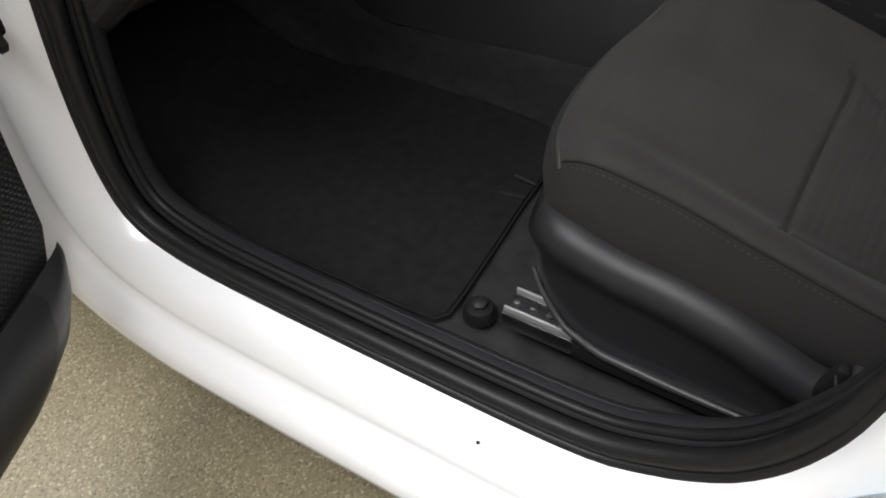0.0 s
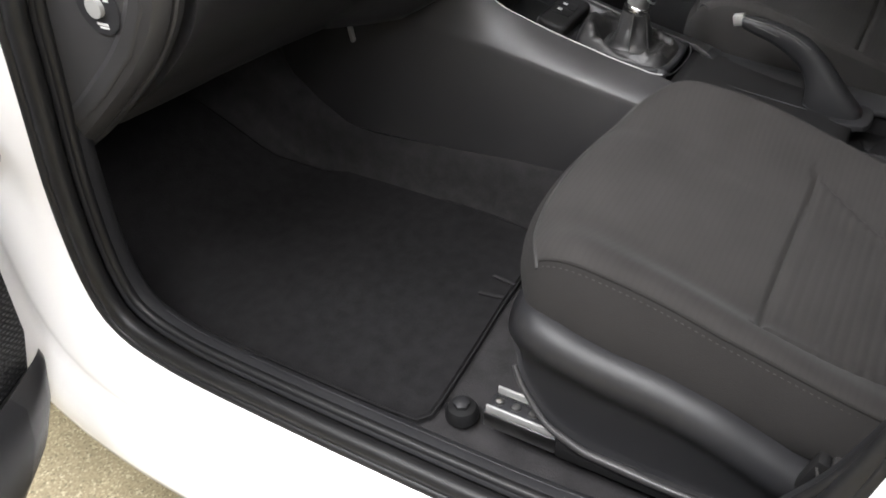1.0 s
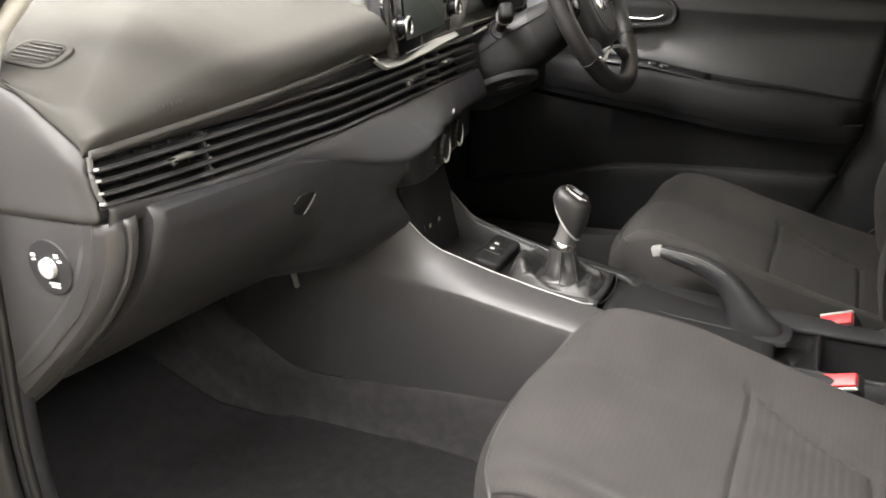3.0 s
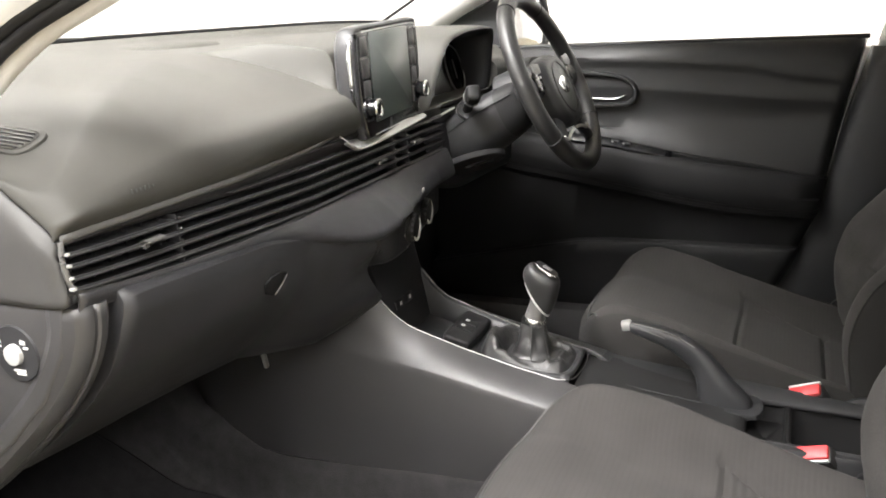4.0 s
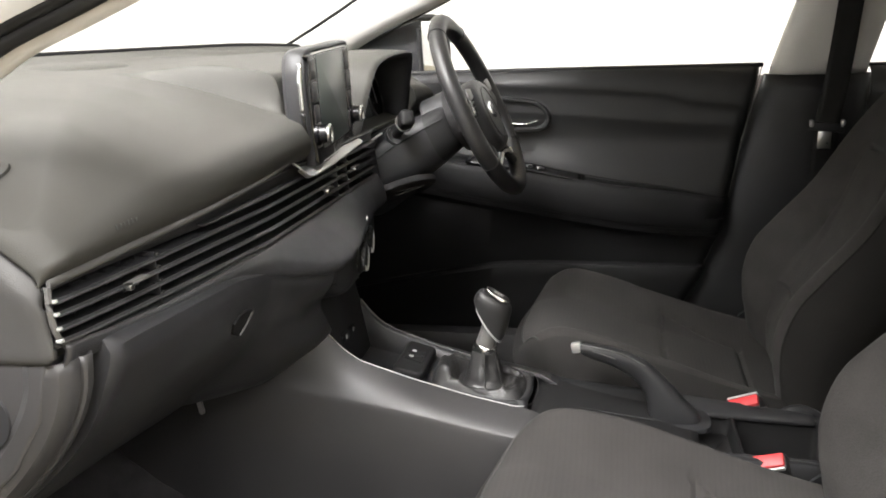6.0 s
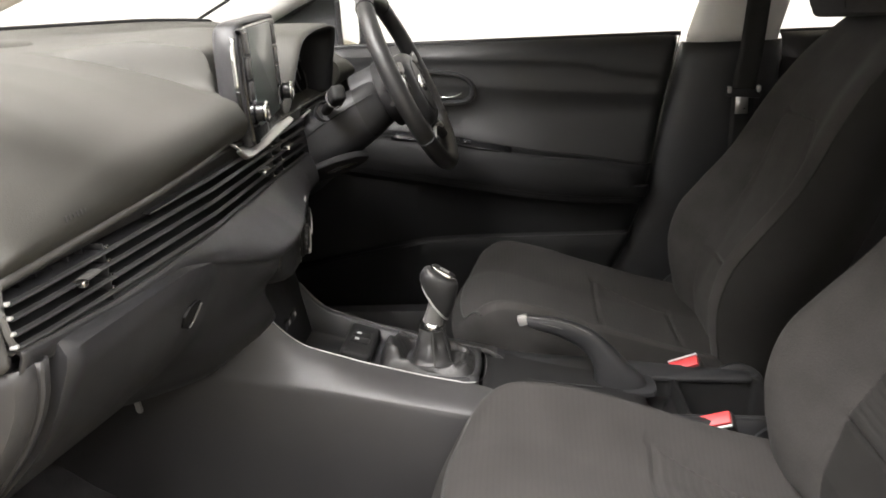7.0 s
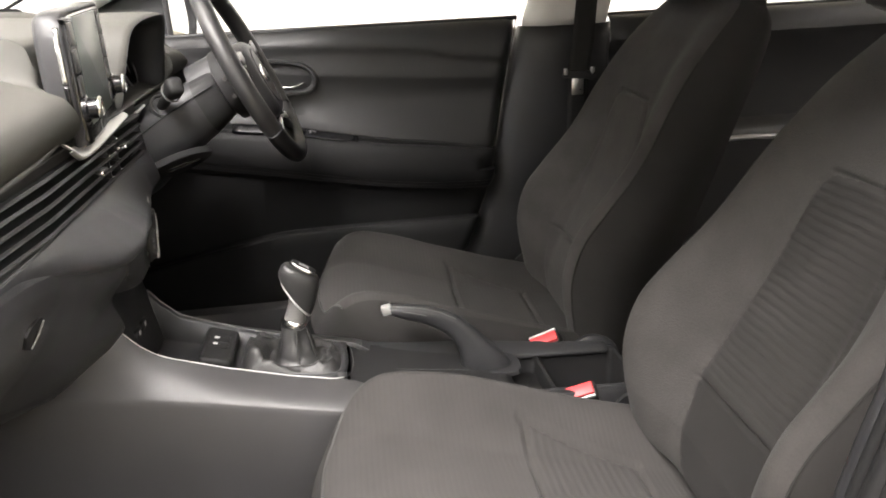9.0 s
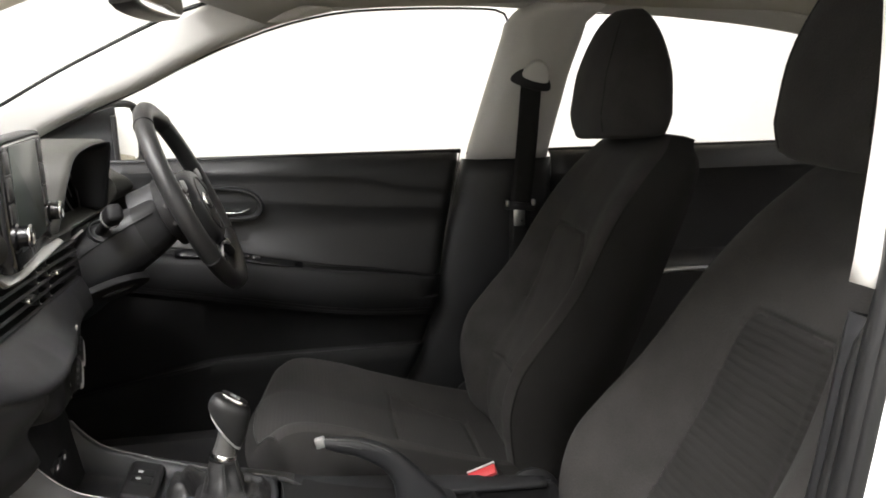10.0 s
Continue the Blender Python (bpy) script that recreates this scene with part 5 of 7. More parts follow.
    sheet("lower_strip", np.array(P), SILVER, t, "silver-painted lip under the screen", solid=0.0015, smooth=35)
    slab("lower_shelf", [(-0.13, 0.01), (-0.12, -0.006), (0.13, -0.006), (0.14, 0.01)], 0.012, frame_pose(Vector((-0.003, 0.485, 0.934)), (1, 0.112, 0), (0, 1, 0.3)) @ pose(0, 0, -0.01), DEEP, t, bevel=0.002)


infotainment()


def instrument_hood():
    t = thing("instrument_cluster", (0.34, 0.5, 0.93), "hooded dark instrument cluster behind the steering wheel", "instrument panel")
    rim = [(0.165, 0.47, 0.925), (0.18, 0.465, 0.95), (0.215, 0.457, 1.01), (0.25, 0.452, 1.048), (0.30, 0.445, 1.063), (0.38, 0.44, 1.068), (0.45, 0.437, 1.066), (0.47, 0.44, 1.05), (0.475, 0.45, 0.99), (0.47, 0.458, 0.93)]
    r = crom(rim, 40)
    rows = []
    for p in r:
        x, y, z = p
        c = A(0.33, 0, 0.97)
        spread = (p - c) * (1, 0, 1)
        k = 1.12 if z > 1.0 else 1.06
        f = A(c[0] + spread[0] * k, 0.62, min(1.082, c[2] + spread[2] * 1.08))
        g = A(c[0] + spread[0] * 1.02, y + 0.03, c[2] + spread[2] * 1.05)
        inn = A(c[0] + spread[0] * 0.93, y + 0.012, c[2] + spread[2] * 0.93)
        deep = A(c[0] + spread[0] * 0.86, 0.53, c[2] + spread[2] * 0.80)
        rows.append([tuple(f), tuple(g), tuple(p), tuple(p * 0.5 + inn * 0.5 - A(0, 0.001, 0)), tuple(inn), tuple(deep)])
    P = np.array(rows)
    sheet("hood", np.stack([crom(q, 14) for q in P[:, :3]], 0), PAD, t, "soft grained cluster hood", solid=0.003)
    sheet("hood_lining", P[:, 2:], DEEP, t, "matt black hood lining", solid=0.002)
    m = frame_pose(Vector((0.33, 0.515, 0.985)), (1, 0, 0), (0, 0.25, 1))
    slab("cluster_face", round_rect(0.27, 0.14, 0.03), 0.004, m, GLOSS, t, "glossy dark display face", 0.001)
    for x in (-0.085, 0.085):
        rr = [tuple((m @ pose(x, 0, 0.007)) @ Vector((0.043 * math.cos(a), 0.05 * math.sin(a), 0))) for a in np.linspace(0, 2 * math.pi, 32, endpoint=False)]
        tube("gauge_ring", rr, 0.0016, SATIN, t, "thin gauge ring", n=6, closed=True, up=tuple(m.col[2][:3]))
        slab("gauge_bar", round_rect(0.006, 0.04, 0.002), 0.001, m @ pose(x, 0, 0.006), SATIN, t, bevel=0)
    tube("lower_bright_line", [(0.15, 0.462, 0.915), (0.2, 0.456, 0.92), (0.26, 0.452, 0.926)], 0.0022, SILVER, t, n=6, steps=8)
    box("cluster_base", (0.33, 0.49, 0.915), (0.3, 0.06, 0.03), DEEP, t, bevel=0.01)


instrument_hood()


def column_and_knee_panel():
    # driver-side lower dashboard
    rows = []
    for x in (0.13, 0.17, 0.25, 0.33, 0.45, 0.58, 0.7):
        b = np.interp(x, [0.13, 0.2, 0.3, 0.7], [0.80, 0.785, 0.755, 0.74])
        rows.append([(x, 0.475, 0.925), (x, 0.462, 0.90), (x, 0.455, 0.86), (x, 0.455, b + 0.03), (x, 0.468, b + 0.005), (x, 0.5, b), (x, 0.62, b + 0.02)])
    sheet("driver_lower_panel", loft(rows, 24, 24), PLASTIC_LO, dash, "dark lower panel under the column", solid=0.003)
    t = thing("steering_column", (0.33, 0.45, 0.85), "dark plastic steering column shroud with ignition barrel and stalk", "steering column")
    axis = A(0, -0.913, 0.408)
    c0 = A(0.33, 0.50, 0.865)
    loops = []
    for s, w, hu, hd in ((0.0, 0.1, 0.03, 0.085), (0.05, 0.095, 0.032, 0.085), (0.1, 0.088, 0.034, 0.078), (0.15, 0.078, 0.036, 0.066), (0.185, 0.07, 0.036, 0.055), (0.2, 0.055, 0.03, 0.042)):
        c = c0 + axis * s
        upv = A(0, 0.408, 0.913)
        loop = []
        for k in range(28):
            a = 2 * math.pi * k / 28
            px = w * math.copysign(abs(math.cos(a)) ** 0.62, math.cos(a))
            pz = math.copysign(abs(math.sin(a)) ** 0.66, math.sin(a))
            loop.append(tuple(c + A(px, 0, 0) + upv * (pz * (hu if pz > 0 else hd))))
        loops.append(loop)
    shroud = sheet("column_shroud", np.array(loops), DEEP, t, "charcoal column shroud, black towards the wheel", closed_v=True, caps=True, smooth=50, pick=lambda i, j: int(i >= 3))
    shroud.data.materials.append(BLACK)
    # oval lid under the shroud, its seam, and the dark switch carrier behind the wheel
    m = frame_pose(Vector((0.236, 0.409, 0.822)), (0.45, -0.87, 0.19), (-0.7, -0.4, 0.6))
    ov = slab("lower_shroud_lid", crom([(-0.066, 0.004), (-0.045, 0.024), (0.0, 0.034), (0.045, 0.026), (0.066, 0.006), (0.05, -0.018), (0.0, -0.034), (-0.045, -0.024)], 40, True), 0.012, m @ pose(0, 0, -0.009), BLACK, t, "oval lid under the column", 0.004)
    slab("lid_recess", ellipse(0.03, 0.008, 24), 0.002, m @ pose(0.012, 0.002, 0.0022), GLOSS, ov, "dark finger recess", bevel=0.0008)
    tube("lid_slot", [tuple(m @ Vector(q)) for q in ((-0.012, -0.003, 0.0045), (0.01, 0.0, 0.005), (0.034, 0.004, 0.0045))], 0.0008, SATIN, ov, "bright slot edge", n=6, steps=8)
    tube("shroud_seam", [tuple(c0 + axis * q + A(-w, 0, 0) + A(0, 0.408, 0.913) * z) for q, w, z in ((0.02, 0.0985, -0.01), (0.06, 0.0945, 0.0), (0.1, 0.0885, 0.006), (0.15, 0.0785, 0.01), (0.185, 0.0705, 0.012))], 0.0014, BLACK, t, "joint of the two shroud halves", n=6, steps=20)
    loops = []
    for q, r in ((0.19, 0.06), (0.196, 0.082), (0.215, 0.086), (0.232, 0.08), (0.238, 0.06)):
        cc = c0 + axis * q
        loops.append([tuple(cc + A(r * math.cos(a) * 0.95, 0, 0) + A(0, 0.408, 0.913) * (r * math.sin(a) * 0.78 - 0.004)) for a in np.linspace(0, 2 * math.pi, 32, endpoint=False)])
    carrier = sheet("switch_carrier", np.array(loops), BLACK, t, "black switch carrier behind the wheel", closed_v=True, caps=True, smooth=40)
    for q in ((-0.082, 0.012), (-0.084, -0.02)):
        lathe("carrier_screw", [(0.004, 0.0), (0.004, 0.002), (0.0, 0.003)], frame_pose(Vector(c0 + axis * 0.212 + A(q[0], 0, 0) + A(0, 0.408, 0.913) * q[1]), (0, -0.913, 0.408), (0, -0.408, -0.913)), PLASTIC, carrier, n=8)
    # wiper stalk on the left flank, with its collar
    root, tip = Vector((0.25, 0.42, 0.925)), Vector((0.163, 0.368, 0.977))
    d = (tip - root).normalized()
    m = frame_pose(root, Vector((0, 0, 1)).cross(d), d.cross(Vector((0, 0, 1)).cross(d)))
    col = lathe("stalk_collar", [(0.017, -0.03), (0.0205, -0.006), (0.0205, 0.0), (0.019, 0.0025), (0.0168, 0.001), (0.016, -0.006), (0.0, -0.006)], m, PLASTIC, t, "round stalk collar", n=28)
    lathe("collar_hole", [(0.0162, -0.003), (0.0162, -0.002), (0.0, -0.002)], m, BLACK, col, n=24)
    stalk = tube("stalk", [tuple(root + d * q) for q in (-0.01, 0.02, 0.042, 0.056)], [0.009, 0.0088, 0.009, 0.013], BLACK, t, "black wiper stalk", n=14, steps=12)
    q = m @ pose(0, 0, 0.074)
    box("stalk_end", tuple(q.translation), (0.026, 0.03, 0.034), BLACK, stalk, "chunky stalk end with a ring switch", 0.008, [math.degrees(a) for a in q.to_euler()], 3)
    ring = [tuple((m @ pose(0, 0, 0.058)) @ Vector((0.0145 * math.cos(a), 0.0165 * math.sin(a), 0))) for a in np.linspace(0, 2 * math.pi, 24, endpoint=False)]
    tube("stalk_ring", ring, 0.0016, SATIN, stalk, n=6, closed=True, up=tuple(m.col[2][:3]))


column_and_knee_panel()


def steering_wheel():
    t = thing("steering_wheel", (0.332, 0.30, 0.80), "black three-spoke steering wheel with a plain round badge", "steering wheel")
    c = Vector((0.332, 0.276, 0.968))
    m = frame_pose(c, (1, 0, 0), (0, 0.413, 0.911))  # z faces the driver
    ring = [tuple(m @ Vector((0.168 * math.cos(a), 0.168 * math.sin(a), 0))) for a in np.linspace(0, 2 * math.pi, 72, endpoint=False)]
    tube("rim", ring, 0.0172, LEATHER, t, "black grained rim", n=14, closed=True, up=tuple(m.col[2][:3]), flat=(1, 0.92))
    for a in (58, 122, 215, 325):
        u = radians(a)
        rr = [tuple(m @ Vector(((0.168 + 0.0176 * math.cos(b)) * math.cos(u), (0.168 + 0.0176 * math.cos(b)) * math.sin(u), 0.0164 * math.sin(b)))) for b in np.linspace(0, 2 * math.pi, 16, endpoint=False)]
        tube("rim_seam", rr, 0.0012, DEEP, t, n=6, closed=True, up=(0, 0, 1))
    hub = [(-0.072, 0.034), (-0.05, 0.052), (0.0, 0.06), (0.05, 0.052), (0.072, 0.034), (0.076, -0.01), (0.064, -0.058), (0.036, -0.082), (-0.036, -0.082), (-0.064, -0.058), (-0.076, -0.01)]
    pad = slab("hub_pad", crom(hub, 48, True), 0.05, m @ pose(0, -0.01, -0.032), PLASTIC_LO, t, "charcoal airbag cover", 0.018, 4)
    rr = [tuple(m @ Vector((0.05 * math.cos(a), 0.051 * math.sin(a) - 0.021, 0.0185))) for a in np.linspace(0, 2 * math.pi, 40, endpoint=False)]
    tube("pad_groove", rr, 0.0014, DEEP, pad, n=6, closed=True, up=tuple(m.col[2][:3]))
    slab("badge", ellipse(0.026, 0.0175, 28), 0.004, m @ pose(0, -0.017, 0.0165), CHROME, pad, "plain oval chrome badge", 0.0015)
    slab("badge_core", ellipse(0.006, 0.009, 16), 0.001, m @ pose(-0.01, -0.016, 0.0202), PLASTIC, pad, bevel=0)
    slab("badge_core", ellipse(0.006, 0.009, 16), 0.001, m @ pose(0.01, -0.018, 0.0202), PLASTIC, pad, bevel=0)
    for s in (-1, 1):
        sp = [tuple(m @ Vector(q)) for q in ((s * 0.055, 0.004, -0.008), (s * 0.1, 0.002, -0.006), (s * 0.14, 0.0, -0.002), (s * 0.166, 0.0, 0.0))]
        spoke = tube("spoke", sp, [0.03, 0.024, 0.021, 0.022], PLASTIC_LO, t, "dark side spoke", n=12, steps=12, flat=(1, 0.42), up=tuple(m.col[2][:3]))
        slab("spoke_buttons", round_rect(0.034, 0.036, 0.008), 0.006, m @ pose(s * 0.1, 0.004, 0.002), GLOSS, spoke, "cluster of black switches", 0.002)
        slab("spoke_insert", [(-0.022, 0.012), (0.02, 0.016), (0.026, 0.0), (0.018, -0.008), (-0.018, -0.004)] if s > 0 else [(0.022, 0.012), (0.018, -0.004), (-0.018, -0.008), (-0.026, 0.0), (-0.02, 0.016)][::-1], 0.004, m @ pose(s * 0.104, 0.024, 0.009), SATIN, spoke, "grey spoke insert", 0.001)
        tube("spoke_trim", [tuple(m @ Vector(q)) for q in ((s * 0.014, -0.1, 0.004), (s * 0.044, -0.104, 0.005), (s * 0.074, -0.112, 0.004), (s * 0.084, -0.104, 0.002))], 0.0032, SILVER, spoke, "silver edge of the lower spoke", n=8, steps=12)
        lo = [tuple(m @ Vector(q)) for q in ((s * 0.04, -0.05, -0.008), (s * 0.058, -0.09, -0.006), (s * 0.078, -0.125, -0.002), (s * 0.09, -0.144, 0.0))]
        tube("lower_spoke", lo, [0.022, 0.016, 0.014, 0.016], DEEP, t, "dark lower spoke", n=10, steps=10, flat=(1, 0.6), up=tuple(m.col[2][:3]))
    for k in range(2):
        slab("button_mark", round_rect(0.005, 0.004, 0.001, 3), 0.0006, m @ pose(-0.1 + 0.014 * k, 0.012, 0.0085), WHITE_MARK, pad, bevel=0)
    tube("column_neck", [tuple(m @ Vector((0, 0, -0.03))), tuple(m @ Vector((0, 0, -0.1)))], 0.055, DEEP, t, n=20)


steering_wheel()


# ---- centre console ----
con = thing("centre_console", (-0.01, 0.2, 0.36), "charcoal centre console with a bright edge line", "centre console")
CX = -0.012


def rim_z(y):
    return float(np.interp(y, [0.13, 0.145, 0.23, 0.32, 0.40, 0.425, 0.445, 0.52], [0.543, 0.546, 0.565, 0.591, 0.621, 0.642, 0.668, 0.72]))


def far_w(y):
    return min(rim_w(y), 0.067)


def rim_w(y):
    return float(np.interp(y, [0.13, 0.23, 0.32, 0.40, 0.445, 0.52], [0.068, 0.073, 0.079, 0.088, 0.1, 0.115]))


def console():
    # each flank: a lighter upper slope folded over the upright lower panel
    for s in (-1, 1):
        P = []
        for y in np.linspace(0.86, -0.30, 84):
            zs = np.interp(y, [-0.3, 0.1, 0.167, 0.257, 0.337, 0.44, 0.52, 0.7], [0.49, 0.515, 0.528, 0.546, 0.563, 0.581, 0.60, 0.62])
            w = np.interp(y, [-0.3, 0.1, 0.44, 0.62], [0.085, 0.125, 0.132, 0.14])
            w -= 0.055 * np.clip((y - 0.62) / 0.24, 0, 1) ** 1.6
            k = np.clip((y - 0.105) / 0.03, 0, 1) * np.clip((0.56 - y) / 0.03, 0, 1)
            flat = (0.064, np.interp(y, [-0.3, -0.115, 0.0, 0.14], [0.488, 0.4935, 0.508, 0.532])) if y < 0.3 else (w - 0.02, zs + 0.002)
            rw = (rim_w(max(y, 0.13)) if s < 0 else far_w(max(y, 0.13))) * k + flat[0] * (1 - k)
            zr = min(rim_z(max(y, 0.13)), 0.70) * k + flat[1] * (1 - k)
            pts = [(rw - 0.004, zr - 0.006), (rw, zr), (rw * 0.67 + w * 0.33, zr * 0.67 + zs * 0.33 + 0.003), (rw * 0.33 + w * 0.67, zr * 0.33 + zs * 0.67 + 0.004), (w - 0.0015, zs + 0.0018), (w + 0.0005, zs - 0.0012), (w + 0.003, zs - 0.01), (w + 0.007, zs - 0.035), (w + 0.012, zs - 0.07), (w + 0.017, 0.41), (w + 0.016, 0.385), (w + 0.004, 0.372)]
            P.append([(CX + s * a, y, b) for a, b in pts])
        # rows behind the gear gate are toned darker for shade between the seats
        flank = sheet("side_panel", np.array(P), CONSOLE, con, "charcoal console flank with a folded upper slope", solid=0.003, smooth=32, pick=lambda i, j: int(i >= 53))
        flank.data.materials.append(DEEP)
    edge = [(CX - rim_w(y), y, rim_z(y)) for y in np.linspace(0.445, 0.165, 22)]
    back = [(CX - 0.062, 0.15, 0.5475), (CX - 0.046, 0.139, 0.5455), (CX, 0.135, 0.545), (CX + 0.044, 0.139, 0.5455), (CX + 0.06, 0.15, 0.5475)]
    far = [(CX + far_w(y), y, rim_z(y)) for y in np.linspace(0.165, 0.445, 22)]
    tube("edge_line", edge + back[:1], 0.0009, SILVER, con, "thin bright edge line", n=6, steps=60)
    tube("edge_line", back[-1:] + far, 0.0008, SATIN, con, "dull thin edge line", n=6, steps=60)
    tube("edge_line", back, 0.0008, PLASTIC, con, "dull edge line round the rear end", n=6, steps=40)
    # sunken tray
    rows = []
    for y in np.linspace(0.50, 0.145, 30):
        w, v, zr = rim_w(y) - 0.003, far_w(y) - 0.003, min(rim_z(y), 0.70) - 0.001
        f = np.interp(y, [0.14, 0.32, 0.36, 0.42, 0.5], [0.545, 0.57, 0.562, 0.578, 0.6])
        rows.append([(CX - w, y, zr), (CX - w + 0.004, y, zr - 0.006), (CX - w + 0.01, y, f + 0.006), (CX - w + 0.02, y, f), (CX, y, f), (CX + v - 0.02, y, f), (CX + v - 0.01, y, f + 0.006), (CX + v - 0.004, y, zr - 0.006), (CX + v, y, zr)])
    sheet("tray", np.array(rows), PLASTIC_LO, con, "black open tray", solid=0.003, smooth=40)
    # front wall of the tray with sockets
    box("tray_back", (CX - 0.014, 0.452, 0.665), (0.165, 0.012, 0.17), PLASTIC_LO, con, bevel=0.004, turn=(-12, 0, 0))
    for x in (-0.055, -0.02):
        s = box("socket", (x, 0.4425, 0.64), (0.03, 0.01, 0.016), DEEP, con, "small covered socket", 0.003)
        box("socket_mark", (x, 0.4365, 0.642), (0.006, 0.001, 0.006), WHITE_MARK, s, bevel=0)
    sw = slab("switch_block", round_rect(0.115, 0.05, 0.01), 0.028, frame_pose(Vector((CX, 0.342, 0.568)), (1, 0, 0), (0, 1, 0.28)), BLACK, con, "black switch block", 0.006, 3)
    for x in (-0.012, 0.012):
        b = slab("switch", round_rect(0.022, 0.03, 0.003), 0.003, frame_pose(Vector((CX + x + 0.004, 0.336, 0.594)), (1, 0, 0), (0, 1, 0.28)), BLACK, sw, bevel=0.001)
    for x, y in ((-0.012, 0.34), (0.01, 0.34)):
        slab("switch_mark", round_rect(0.006, 0.007, 0.001, 3), 0.0006, frame_pose(Vector((CX + x + 0.004, y, 0.5985)), (1, 0, 0), (0, 1, 0.28)), WHITE_MARK, sw, bevel=0)
    # gear gate frame
    fr = [(CX - 0.062, 0.305, 0.566), (CX - 0.062, 0.2, 0.551), (CX - 0.058, 0.17, 0.5485), (CX - 0.044, 0.153, 0.5465), (CX, 0.148, 0.546), (CX + 0.042, 0.153, 0.5465), (CX + 0.056, 0.17, 0.5485), (CX + 0.06, 0.2, 0.551), (CX + 0.058, 0.305, 0.566)]
    tube("gate_frame", fr, 0.0062, DEEP, con, "glossy black gaiter frame", n=8, steps=50)
    # rear deck, between the seats
    rows = []
    for y in np.linspace(0.14, -0.115, 12):
        z = np.interp(y, [-0.115, 0.0, 0.14], [0.494, 0.509, 0.533])
        rows.append([(CX - 0.1, y, z - 0.03), (CX - 0.09, y, z - 0.006), (CX - 0.07, y, z), (CX + 0.07, y, z), (CX + 0.09, y, z - 0.006), (CX + 0.1, y, z - 0.03)])
    sheet("rear_deck", loft(rows, 14, 16), BLACK, con, "black deck behind the gear lever", solid=0.003)
    tube("deck_line", [(-0.012, 0.115, 0.5275), (-0.012, 0.04, 0.5165), (-0.008, -0.05, 0.5045)], 0.001, PLASTIC_LO, con, "moulded line on the deck", n=6, steps=8)
    # open tray and deep bin behind the handbrake
    def trough(name, y0, y1, depth, mat, label, r=0.014):
        """A tub with rounded corners, rim level with the deck."""
        outl = round_rect(0.138, y0 - y1, r)
        P = []
        for k, dz in ((1.06, -0.002), (1.02, 0.0005), (0.985, -0.001), (0.96, -0.006), (0.93, -depth + 0.008), (0.88, -depth), (0.05, -depth)):
            P.append([(CX + x * k, (y0 + y1) / 2 + y * (k if k > 0.5 else k), 0.4935 + dz - 0.006 * (x + 0.07) / 0.14) for x, y in outl])
        sheet(name, np.array(P), mat, con, label, closed_v=True, solid=0.002, smooth=40)
    trough("tray_tub", -0.112, -0.172, 0.03, BLACK, "shallow black tray")
    trough("deep_bin", -0.176, -0.31, 0.085, BLACK, "deep black bin", 0.012)
    for s, z in ((-1, 0.4955), (1, 0.4885)):
        tube("bin_rail", [(CX + s * 0.076, -0.112, z), (CX + s * 0.077, -0.2, z - 0.001), (CX + s * 0.077, -0.312, z - 0.004)], 0.0042, PLASTIC_LO, con, "rounded rim of the bin", n=8, steps=10)
        rows = [[(CX + s * 0.077, y, z - 0.002), (CX + s * 0.083, y, z - 0.012), (CX + s * 0.086, y, z - 0.05), (CX + s * 0.088, y, z - 0.09)] for y in np.linspace(-0.11, -0.31, 6)]
        sheet("bin_flank", loft(rows, 8, 8), PLASTIC_LO, con, solid=0.003)


console()


